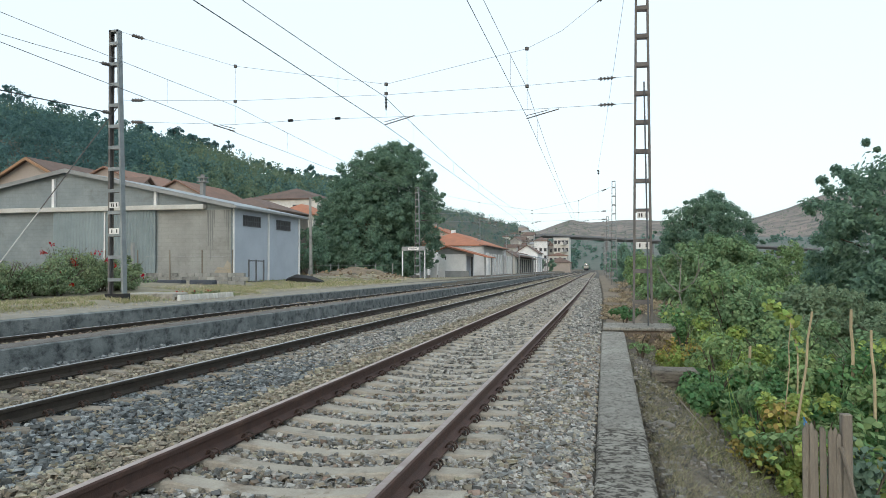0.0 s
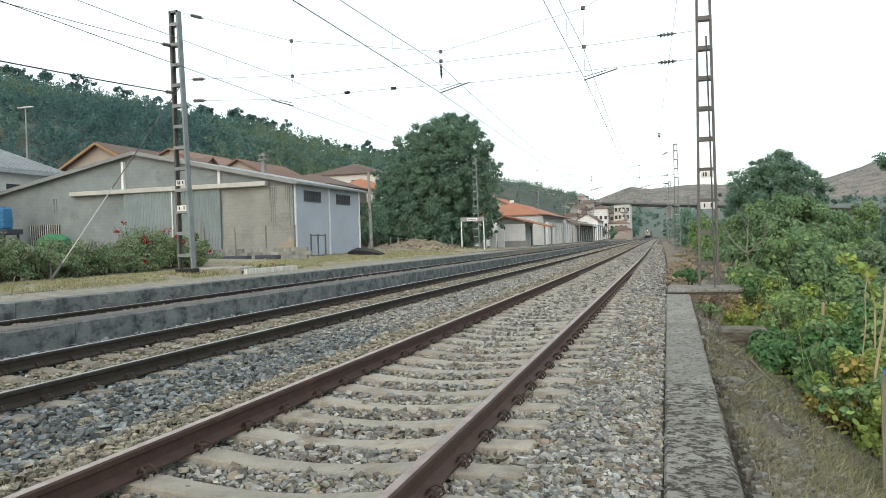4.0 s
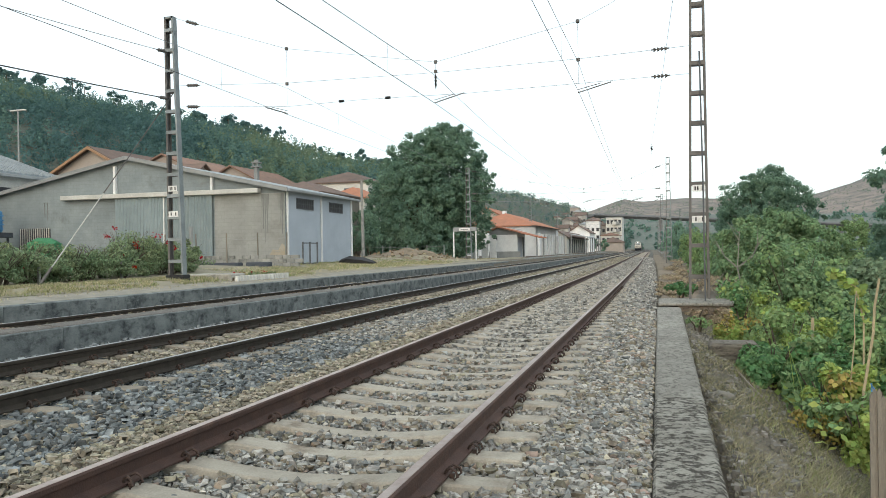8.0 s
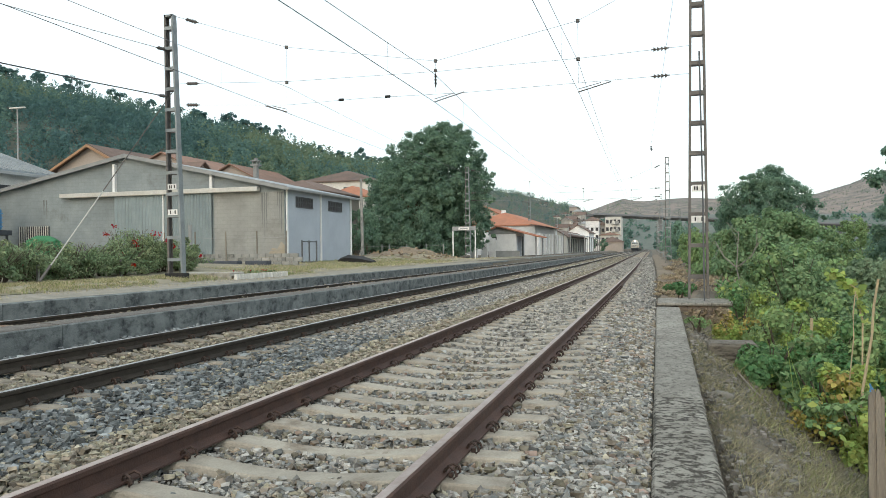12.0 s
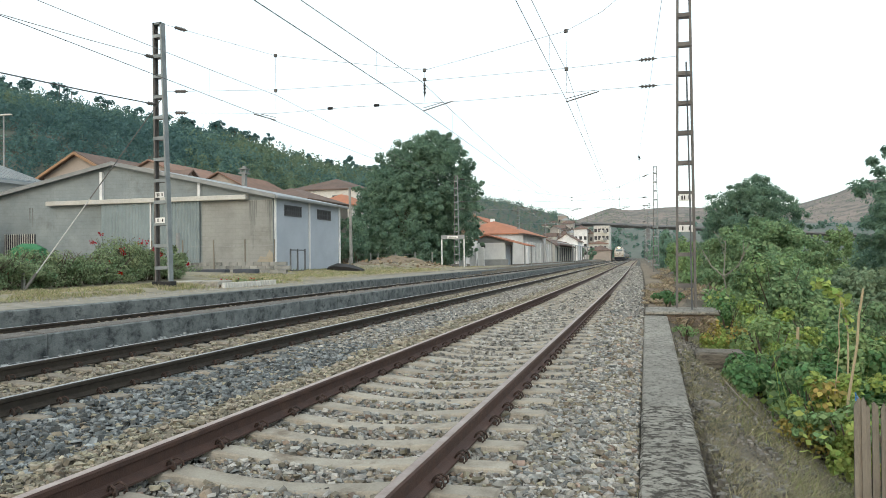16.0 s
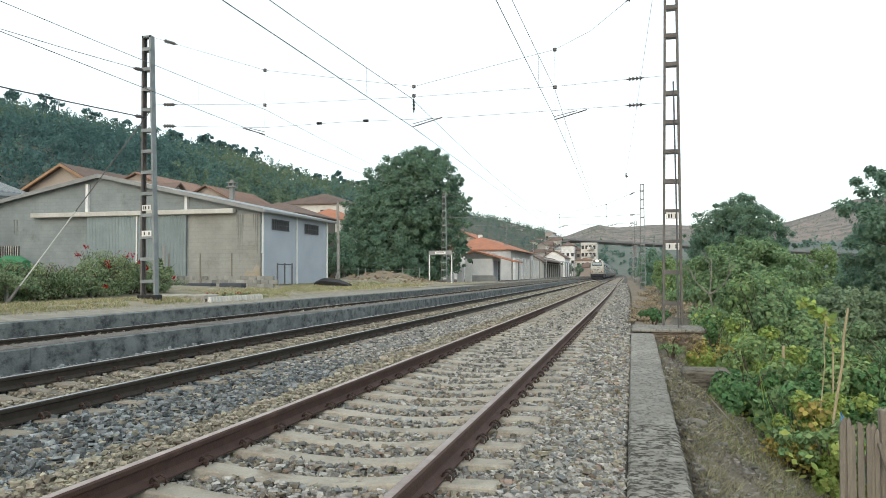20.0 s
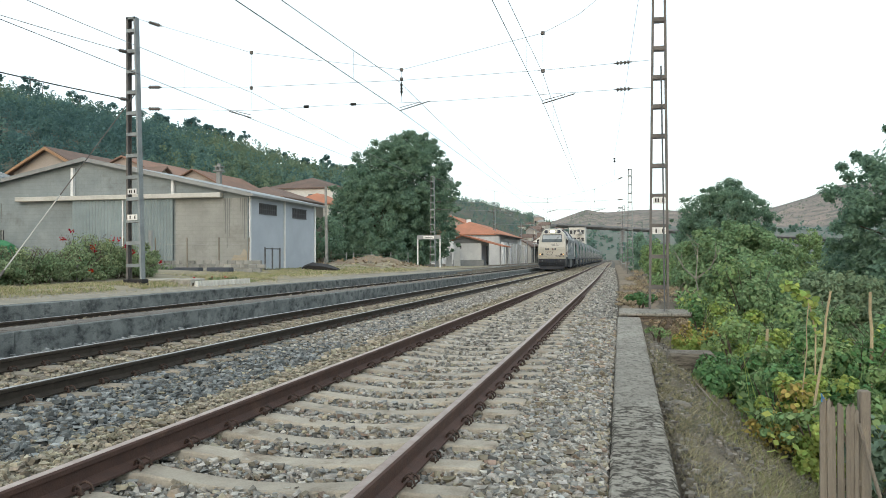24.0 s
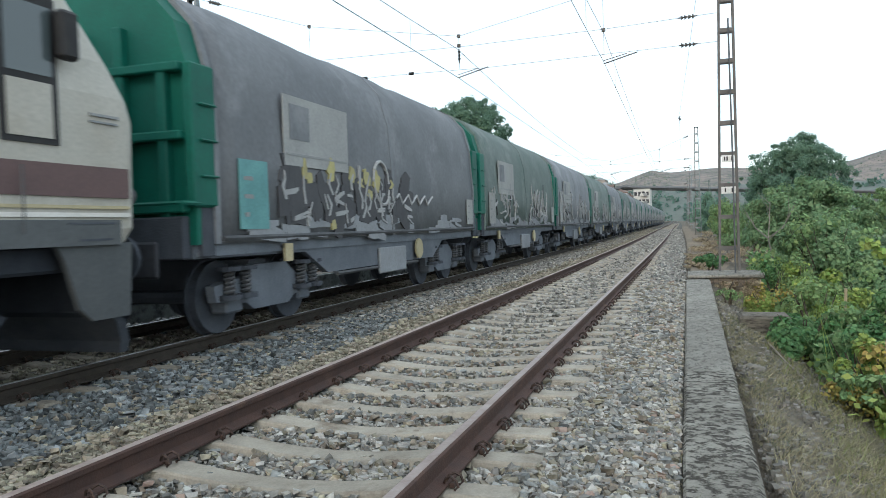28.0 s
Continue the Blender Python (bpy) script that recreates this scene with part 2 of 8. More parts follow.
FIBRE = mat("fibre_cement_roof", (0.335, 0.370, 0.390), (0.255, 0.285, 0.300), 0.8, 25, 0.9, bump=0.3)
WHITE = mat("white_paint", (0.74, 0.745, 0.74), (0.62, 0.63, 0.63), 1.2, 30, 0.75, bump=0.1)
OFFWHITE = mat("aged_white_render", (0.62, 0.615, 0.58), (0.50, 0.49, 0.45), 0.6, 20, 0.9, bump=0.2)
PINKISH = mat("pink_render", (0.40, 0.35, 0.31), (0.35, 0.31, 0.275), 0.5, 20, 0.9)
TILE = mat("terracotta_tiles", (0.43, 0.185, 0.11), (0.33, 0.155, 0.10), 0.8, 8, 0.9, bump=0.5, depth=0.06)
TILE_OLD = mat("old_roof_tiles", (0.185, 0.128, 0.106), (0.130, 0.100, 0.086), 0.7, 8, 0.92, bump=0.5, depth=0.06)
TOWNWALL = mat("greyed_town_render", (0.42, 0.41, 0.385), (0.31, 0.30, 0.28), 0.4, 6, 0.9, rnd=0.3)
TILE_MID = mat("faded_roof_tiles", (0.262, 0.158, 0.118), (0.19, 0.128, 0.10), 0.7, 8, 0.92, bump=0.5, depth=0.06)
WOODEAVE = mat("orange_eave_board", (0.315, 0.195, 0.115), (0.26, 0.165, 0.10), 2, 30, 0.8)
DARK = mat("dark_opening", (0.035, 0.038, 0.042), (0.05, 0.05, 0.055), 2, 20, 0.6)
GREY = mat("grey_paint", (0.30, 0.31, 0.31), (0.24, 0.25, 0.25), 1.5, 30, 0.8)
BLUEPLASTIC = mat("blue_plastic", (0.07, 0.24, 0.46), (0.05, 0.19, 0.38), 2, 30, 0.5)
GREENCLOTH = mat("green_mesh", (0.075, 0.255, 0.125), (0.055, 0.20, 0.10), 4, 40, 0.8)
BARK = mat("bark", (0.13, 0.105, 0.08), (0.085, 0.07, 0.055), 6, 40, 0.95, bump=0.8, streak=(3, 3, 0.6))
LEAF_DARK = mat("walnut_leaves", (0.165, 0.272, 0.205), (0.203, 0.306, 0.212), 0.35, 20, 0.75, island=0.22, leaf=0.5, bump=0, spec=0.08)
# far forest greens, paled and blued to paint in aerial haze
LEAF_FOREST = mat("hazy_forest_leaves", (0.130, 0.225, 0.200), (0.162, 0.252, 0.198), 0.05, 3, 0.8, island=0.08, leaf=0.42, bump=0, spec=0.05)
LEAF_OLIVE = mat("olive_green_leaves", (0.158, 0.232, 0.162), (0.190, 0.245, 0.160), 0.05, 3, 0.8, island=0.08, leaf=0.42, bump=0, spec=0.05)
LEAF_SHADE = mat("hazy_deep_leaves", (0.088, 0.168, 0.168), (0.108, 0.188, 0.17), 0.05, 3, 0.8, island=0.08, leaf=0.4, bump=0, spec=0.05)
PATH_EARTH = mat("reddish_path_earth", (0.27, 0.215, 0.155), (0.21, 0.17, 0.125), 0.8, 25, 0.95, bump=0.5, stain=((0.15, 0.13, 0.09), 0.6, 0.5, 0.65))
BLIND = mat("pale_sun_blind", (0.34, 0.37, 0.385), (0.29, 0.32, 0.335), 2, 30, 0.6, bump=0)
# needle green with the same bluish distance haze mixed in
LEAF_PINE = mat("hazy_pine_needles", (0.098, 0.188, 0.188), (0.122, 0.212, 0.19), 0.06, 3, 0.8, island=0.08, leaf=0.4, bump=0, spec=0.05)
LEAF_MID = mat("bush_leaves", (0.195, 0.298, 0.138), (0.255, 0.352, 0.152), 0.7, 20, 0.6, island=0.45, leaf=0.42, bump=0, spec=0.15)
LEAF_FIG = mat("fig_leaves", (0.172, 0.275, 0.150), (0.218, 0.320, 0.162), 0.8, 20, 0.6, island=0.35, leaf=0.4, bump=0, spec=0.12)
LEAF_DULL = mat("dull_olive_leaves", (0.188, 0.268, 0.170), (0.228, 0.298, 0.182), 0.6, 20, 0.7, island=0.25, leaf=0.4, bump=0, spec=0.08)
LEAF_LIME = mat("vine_leaves", (0.262, 0.358, 0.1), (0.33, 0.398, 0.116), 0.9, 20, 0.6, island=0.4, leaf=0.4, bump=0, spec=0.15)
LEAF_DEEP = mat("deep_green_leaves", (0.100, 0.208, 0.088), (0.135, 0.248, 0.098), 0.9, 20, 0.5, island=0.4, leaf=0.35, bump=0, spec=0.15)
LEAF_AUTUMN = mat("turning_leaves", (0.33, 0.315, 0.085), (0.33, 0.23, 0.075), 1.3, 20, 0.7, island=0.4, leaf=0.3, bump=0)
LEAF_GREYGREEN = mat("cabbage_leaves", (0.13, 0.19, 0.14), (0.10, 0.16, 0.11), 1.3, 20, 0.6, island=0.25, leaf=0.15, bump=0)
LEAF_ROSE = mat("rose_leaves", (0.158, 0.240, 0.128), (0.222, 0.265, 0.146), 1.0, 20, 0.65, island=0.5, leaf=0.3, bump=0, spec=0.15)
PETAL = mat("red_petals", (0.36, 0.012, 0.012), (0.26, 0.010, 0.010), 3, 30, 0.7, island=0.2, leaf=0.1, bump=0, spec=0.05)
DRYGRASS = mat("dry_grass", (0.33, 0.295, 0.19), (0.25, 0.24, 0.145), 0.8, 10, 0.9, island=0.4, leaf=0.2, bump=0)
GREENGRASS = mat("green_grass", (0.195, 0.235, 0.092), (0.270, 0.275, 0.125), 0.8, 10, 0.9, island=0.35, leaf=0.2, bump=0)
FIELDSTONE = mat("dull_field_stone", (0.215, 0.205, 0.182), (0.145, 0.14, 0.125), 9, 50, 0.95, bump=0.4)
DARKGRASS = mat("weathered_grass", (0.172, 0.165, 0.100), (0.120, 0.130, 0.074), 0.8, 10, 0.9, island=0.4, leaf=0.2, bump=0)
STRAW = mat("pale_straw", (0.485, 0.435, 0.290), (0.390, 0.350, 0.220), 0.8, 10, 0.9, island=0.35, leaf=0.2, bump=0)
BRACKEN = mat("dead_bracken", (0.265, 0.205, 0.130), (0.345, 0.290, 0.200), 1.0, 12, 0.9, island=0.4, leaf=0.15, bump=0)
HILLGREEN = mat("wooded_slope", (0.070, 0.096, 0.082), (0.128, 0.128, 0.104), 0.03, 0.5, 0.95, bump=0.3, depth=2.0)
HILLBROWN = mat("scrub_hillside", (0.262, 0.215, 0.190), (0.180, 0.165, 0.150), 0.014, 0.12, 0.95, bump=0.5, depth=6.0, stain=((0.120, 0.128, 0.114), 0.05, 0.47, 0.60))
# grey-green with the distance haze put into the colour
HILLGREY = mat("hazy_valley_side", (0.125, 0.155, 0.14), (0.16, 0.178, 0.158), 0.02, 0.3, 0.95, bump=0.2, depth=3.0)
WOOD_GREY = mat("weathered_planks", (0.24, 0.215, 0.175), (0.17, 0.15, 0.125), 4, 40, 0.9, streak=(6, 6, 0.7), bump=0.5)
PALETWIG = mat("pale_twig", (0.27, 0.26, 0.225), (0.21, 0.20, 0.17), 4, 40, 0.85, bump=0.2)
STICK = mat("peeled_stick", (0.42, 0.35, 0.22), (0.33, 0.27, 0.17), 4, 40, 0.85, bump=0.2)
BRICKM = mat("red_brick", (0.225, 0.178, 0.140), (0.180, 0.150, 0.120), 4, 40, 0.92, bump=0.4, stain=((0.19, 0.17, 0.135), 5, 0.5, 0.65))
VIADUCT = mat("viaduct_concrete", (0.21, 0.22, 0.235), (0.18, 0.19, 0.20), 0.2, 3, 0.9)
SIGNWHITE = mat("sign_white", (0.75, 0.75, 0.73), (0.66, 0.66, 0.64), 6, 40, 0.6, bump=0.05)
BLACK = mat("black_paint", (0.02, 0.02, 0.022), (0.03, 0.03, 0.03), 6, 40, 0.6, bump=0.05)
# rolling stock
LOCO_WHITE = mat("loco_cream_paint", (0.485, 0.468, 0.415), (0.415, 0.397, 0.345), 0.9, 30, 0.5, bump=0.05, stain=((0.40, 0.365, 0.30), 1.6, 0.54, 0.78), rnd=0.03)
TANKGREY = mat("dusty_tank_panel", (0.155, 0.16, 0.168), (0.125, 0.13, 0.137), 1.2, 30, 0.6, bump=0.05)
LOCO_PALE = mat("loco_pale_door", (0.72, 0.70, 0.66), (0.62, 0.60, 0.55), 1.2, 30, 0.5, bump=0.05, rnd=0.03)
LOCO_GREY = mat("loco_silver_grey", (0.172, 0.196, 0.211), (0.146, 0.167, 0.180), 1.0, 30, 0.45, metal=0.25, bump=0.06, rnd=0.04, stain=((0.125, 0.125, 0.120), 1.1, 0.55, 0.78))
LOCO_SHADE = mat("loco_louvre_gap_shade", (0.030, 0.032, 0.035), (0.022, 0.023, 0.025), 2, 30, 0.7)
LOCO_BAND = mat("loco_maroon_band", (0.155, 0.098, 0.095), (0.13, 0.085, 0.083), 2, 30, 0.5, bump=0.04)
EMBLEM = mat("dull_maroon_emblem", (0.105, 0.060, 0.070), (0.14, 0.085, 0.09), 3, 30, 0.6, bump=0)
LOCO_GOLD = mat("loco_yellow_line", (0.46, 0.40, 0.25), (0.4, 0.35, 0.22), 2, 30, 0.5, bump=0.04)
# grime colour, raised and blued to paint in haze over the moving gear
UNDER = mat("grimy_hazy_underframe", (0.06, 0.068, 0.082), (0.088, 0.097, 0.113), 3, 40, 0.85, bump=0.3, spec=0.15)
UNDER_LIGHT = mat("dusty_bogie_parts", (0.135, 0.140, 0.147), (0.090, 0.094, 0.10), 3, 40, 0.8, bump=0.2, spec=0.1)
LOCO_GEAR = mat("dark_oily_gear", (0.036, 0.042, 0.053), (0.052, 0.058, 0.068), 3, 40, 0.85, bump=0.3, spec=0.12)
PLOW = mat("dusty_plough", (0.034, 0.036, 0.042), (0.05, 0.052, 0.058), 1.5, 30, 0.85, bump=0.2, spec=0.1)
GRILLE = mat("roof_grille", (0.018, 0.022, 0.036), (0.028, 0.033, 0.048), 3, 60, 0.6)
ROOFGREY = mat("loco_roof", (0.42, 0.435, 0.44), (0.34, 0.35, 0.355), 1.2, 30, 0.5, metal=0.1, bump=0.05)
TARP = mat("grimy_tarpaulin", (0.175, 0.186, 0.200), (0.232, 0.244, 0.260), 0.7, 14, 0.8, bump=0.2, stain=((0.32, 0.33, 0.345), 0.8, 0.52, 0.78), rnd=0.15)
TARP_GREEN = mat("grimy_green_tarpaulin", (0.120, 0.165, 0.150), (0.175, 0.210, 0.200), 0.7, 14, 0.8, bump=0.2, stain=((0.27, 0.29, 0.28), 0.8, 0.50, 0.76), rnd=0.15)
# dusty gear, with bluish haze and reflected light put into the colour
BOGIE = mat("dusty_hazy_wagon_gear", (0.185, 0.205, 0.232), (0.138, 0.155, 0.180), 2, 40, 0.85, bump=0.2, spec=0.15)
DUST = mat("pale_road_dust", (0.27, 0.285, 0.30), (0.22, 0.23, 0.245), 1.5, 20, 0.95, bump=0.1)
SKIRT = mat("grey_cab_skirt", (0.118, 0.126, 0.130), (0.090, 0.098, 0.103), 1.2, 30, 0.7, bump=0.1, spec=0.1)
WINDSCREEN = glass("loco_windscreen", (0.075, 0.095, 0.10))
WAGREEN = mat("wagon_green", (0.008, 0.130, 0.090), (0.007, 0.095, 0.070), 1.2, 30, 0.55, bump=0.08)
PANEL = mat("wagon_data_panel", (0.36, 0.365, 0.355), (0.28, 0.285, 0.28), 1.2, 30, 0.7, bump=0.05)
PAINT_YEL = mat("yellow_spray", (0.46, 0.42, 0.19), (0.34, 0.31, 0.16), 3, 30, 0.7, bump=0)
PAINT_WHITE = mat("white_spray", (0.42, 0.425, 0.425), (0.31, 0.315, 0.32), 3, 30, 0.7, bump=0)
PAINT_BLACK = mat("black_spray", (0.065, 0.066, 0.072), (0.085, 0.086, 0.092), 3, 30, 0.7, bump=0)
FADED = mat("faded_spray", (0.26, 0.275, 0.285), (0.33, 0.335, 0.33), 3, 30, 0.7, bump=0)
PAINT_CYAN = mat("cyan_spray", (0.16, 0.36, 0.36), (0.12, 0.28, 0.28), 3, 30, 0.7, bump=0)
HEADLIGHT = glow("warm_headlight", (1.0, 0.88, 0.60), 40)
HALO = glow("amber_halo_glow", (1.0, 0.66, 0.22), 2.2)
LAMP_AMBER = glow("amber_marker", (1.0, 0.55, 0.18), 0.75)


# ---- mesh building ----
class MB:
    """A small mesh builder: vertices and faces, then one mesh object."""

    def __init__(self):
        self.v, self.f = [], []

    def add(self, vs, fs):
        k = len(self.v)
        self.v += [tuple(p) for p in vs]
        self.f += [tuple(i + k for i in q) for q in fs]
        return self

    def box(self, x0, x1, y0, y1, z0, z1, b=0.0):
        if b <= 0:
            return self.add([(x, y, z) for z in (z0, z1) for y in (y0, y1) for x in (x0, x1)],
                            [(0, 2, 3, 1), (4, 5, 7, 6), (0, 1, 5, 4), (2, 6, 7, 3), (0, 4, 6, 2), (1, 3, 7, 5)])
        vs, at = [], {}
        lo, hi = (x0, y0, z0), (x1, y1, z1)
        for c in range(8):
            s = [(c >> a) & 1 for a in range(3)]
            for ax in range(3):
                p = [hi[a] if s[a] else lo[a] for a in range(3)]
                for a in range(3):
                    if a != ax:
                        p[a] += -b if s[a] else b
                at[c, ax] = len(vs)
                vs.append(p)
        fs = []
        for ax in range(3):
            o = [a for a in range(3) if a != ax]
            for s in (0, 1):
                fs.append([at[(s << ax) | (i << o[0]) | (j << o[1]), ax] for i, j in ((0, 0), (1, 0), (1, 1), (0, 1))])
            for i in (0, 1):
                for j in (0, 1):
                    c0 = (i << o[0]) | (j << o[1])
                    c1 = c0 | (1 << ax)
                    fs.append([at[c0, o[0]], at[c1, o[0]], at[c1, o[1]], at[c0, o[1]]])
        for c in range(8):
            fs.append([at[c, 0], at[c, 1], at[c, 2]])
        return self.add(vs, fs)

    def prism(self, poly, axis, a, b):
        """A polygon of two coordinates, drawn out along an axis from a to b."""
        def put(p, t):
            return {"x": (t, p[0], p[1]), "y": (p[0], t, p[1]), "z": (p[0], p[1], t)}[axis]
        n = len(poly)
        return self.add([put(p, a) for p in poly] + [put(p, b) for p in poly],
                        [tuple(range(n)), tuple(range(2 * n - 1, n - 1, -1))] + [(i, (i + 1) % n, n + (i + 1) % n, n + i) for i in range(n)])

    def tube(self, pts, r, n=6, r2=None):
        pts = [Vector(p) for p in pts]
        rings = []
        for i, p in enumerate(pts):
            d = (pts[min(i + 1, len(pts) - 1)] - pts[max(i - 1, 0)]).normalized()
            up = Vector((0, 0, 1)) if abs(d.z) < 0.9 else Vector((1, 0, 0))
            u = d.cross(up).normalized()
            w = d.cross(u)
            q = r if r2 is None else r + (r2 - r) * i / max(1, len(pts) - 1)
            rings.append([p + (u * math.cos(2 * math.pi * k / n) + w * math.sin(2 * math.pi * k / n)) * q for k in range(n)])
        vs = [v for ring in rings for v in ring]
        fs = [(i * n + k, i * n + (k + 1) % n, (i + 1) * n + (k + 1) % n, (i + 1) * n + k) for i in range(len(pts) - 1) for k in range(n)]
        fs += [tuple(range(n - 1, -1, -1)), tuple((len(pts) - 1) * n + k for k in range(n))]
        return self.add(vs, fs)

    def loft(self, rings, closed=True, caps=True):
        n = len(rings[0])
        vs = [v for ring in rings for v in ring]
        m = n if closed else n - 1
        fs = [(i * n + k, i * n + (k + 1) % n, (i + 1) * n + (k + 1) % n, (i + 1) * n + k) for i in range(len(rings) - 1) for k in range(m)]
        if caps and closed:
            fs += [tuple(range(n - 1, -1, -1)), tuple((len(rings) - 1) * n + k for k in range(n))]
        return self.add(vs, fs)

    def disc(self, c, axis, r, h, n=20, hole=0.0):
        """A round drum with its axis along x, y or z."""
        poly = [(r * math.cos(2 * math.pi * k / n), r * math.sin(2 * math.pi * k / n)) for k in range(n)]
        i0 = "xyz".index(axis)
        o = [a for a in range(3) if a != i0]
        poly = [(p[0] + c[o[0]], p[1] + c[o[1]]) for p in poly]
        return self.prism(poly, axis, c[i0] - h / 2, c[i0] + h / 2)

    def mesh(self, name, material, smooth=False):
        me = bpy.data.meshes.new(name)
        me.from_pydata(self.v, [], self.f)
        me.materials.append(material)
        bm = bmesh.new()
        bm.from_mesh(me)
        bmesh.ops.recalc_face_normals(bm, faces=bm.faces)
        bm.to_mesh(me)
        bm.free()
        if smooth:
            me.polygons.foreach_set("use_smooth", [True] * len(me.polygons))
        me.update()
        return me


def part(name, mb, material, parent=None, label="", smooth=False, m=None):
    ob = new(name, mb.mesh(name, material, smooth) if isinstance(mb, MB) else mb)
    if parent is not None:
        ob.parent = parent
    if m is not None:
        ob.matrix_basis = m
    if label:
        ob["label"] = label
    return ob


def thing(name, label, category, m=None, group="", kind=""):
    ob = new(name)
    ob.empty_display_size = 0.2
    if m is not None:
        ob.matrix_basis = m
    return tagged(ob, label, category, group, kind)


def poly_mesh(name, verts, size, material):
    """Many separate polygons of the same number of corners, from one array."""
    verts = np.asarray(verts, dtype=np.float32).reshape(-1, 3)
    n = len(verts)
    me = bpy.data.meshes.new(name)
    me.vertices.add(n)
    me.vertices.foreach_set("co", verts.ravel())
    me.loops.add(n)
    me.loops.foreach_set("vertex_index", np.arange(n, dtype=np.int32))
    me.polygons.add(n // size)
    me.polygons.foreach_set("loop_start", np.arange(0, n, size, dtype=np.int32))
    me.polygons.foreach_set("loop_total", np.full(n // size, size, dtype=np.int32))
    me.polygons.foreach_set("use_smooth", np.zeros(n // size, dtype=bool))
    me.materials.append(material)
    me.update(calc_edges=True)
    return me


def tri_mesh(name, verts, faces, material, smooth=False):
    verts, faces = np.asarray(verts, dtype=np.float32), np.asarray(faces, dtype=np.int32)
    me = bpy.data.meshes.new(name)
    me.vertices.add(len(verts))
    me.vertices.foreach_set("co", verts.ravel())
    me.loops.add(faces.size)
    me.loops.foreach_set("vertex_index", faces.ravel())
    me.polygons.add(len(faces))
    k = faces.shape[1]
    me.polygons.foreach_set("loop_start", np.arange(0, faces.size, k, dtype=np.int32))
    me.polygons.foreach_set("loop_total", np.full(len(faces), k, dtype=np.int32))
    me.polygons.foreach_set("use_smooth", np.full(len(faces), smooth, dtype=bool))
    me.materials.append(material)
    me.update(calc_edges=True)
    return me


rng = np.random.default_rng(7)


def unit(n):
    d = rng.normal(size=(n, 3))
    return d / np.linalg.norm(d, axis=1)[:, None]


def leaf_quads(centres, size, droop=0.2, slim=0.55, out=None, face=0.62):
    """Pointed leaves at the given places; sizes may differ from leaf to leaf. out: the way their upper sides look, more or less."""
    n = len(centres)
    size = np.broadcast_to(np.asarray(size, dtype=float), (n,)) * rng.uniform(0.65, 1.35, n)
    if out is None:
        up = unit(n)
    else:
        up = out * face + unit(n) * (1 - face)
        up /= np.linalg.norm(up, axis=1)[:, None] + 1e-9
    a = np.cross(up, unit(n))
    a[:, 2] -= droop * 0.6
    a /= np.linalg.norm(a, axis=1)[:, None] + 1e-9
    b = np.cross(up, a)
    b /= np.linalg.norm(b, axis=1)[:, None] + 1e-9
    a, b = a * size[:, None], b * (size * slim)[:, None]
    return np.stack([centres - a * 0.5, centres + b * 0.5 - a * 0.05, centres + a * 0.5, centres - b * 0.5 - a * 0.05], 1)


def leaf_blades(centres, size, droop=0.2, slim=0.8, out=None, face=0.62):
    """Rounded six-cornered leaves, slightly folded along the middle, for plants close by."""
    q = leaf_quads(centres, size, droop, slim, out, face)
    base, right, tip, left = q[:, 0], q[:, 1], q[:, 2], q[:, 3]
    axis, side = tip - base, right - left
    mid = base + axis * 0.5
    fold = np.cross(axis, side) * (0.18 / (np.linalg.norm(axis, axis=1)[:, None] + 1e-9))
    return np.stack([base, mid + side * 0.5 - axis * 0.22 + fold, mid + side * 0.42 + axis * 0.16 + fold, tip, mid - side * 0.42 + axis * 0.16 + fold, mid - side * 0.5 - axis * 0.22 + fold], 1)


def outwards(offset, lift=0.45):
    """Which way leaves look that lie at this offset from the middle of their clump: out of it and up to the sky."""
    d = offset / (np.linalg.norm(offset, axis=1)[:, None] + 1e-9) + np.array([0, 0, lift])
    return d / (np.linalg.norm(d, axis=1)[:, None] + 1e-9)


def crown_points(n, centre, radii, lumps=18, hollow=0.55, low=False, lump=(0.20, 0.36)):
    """Leaf places in an uneven crown, and the way the leaves look: many clumps spread through an ellipsoid, thicker to the outside."""
    d = unit(lumps)
    if not low:
        d[:, 2] = np.where(d[:, 2] < -0.55, -d[:, 2], d[:, 2])
    rad = rng.uniform(hollow, 0.92, lumps)
    cc = d * rad[:, None]
    cr = rng.uniform(lump[0], lump[1], lumps)
    pick = rng.integers(0, lumps, n)
    p = unit(n) * (rng.uniform(0.25, 1.0, n) ** 0.45)[:, None]
    q = cc[pick] + p * cr[pick][:, None]
    return np.asarray(centre) + q * np.asarray(radii), outwards(p + cc[pick] * 0.5)


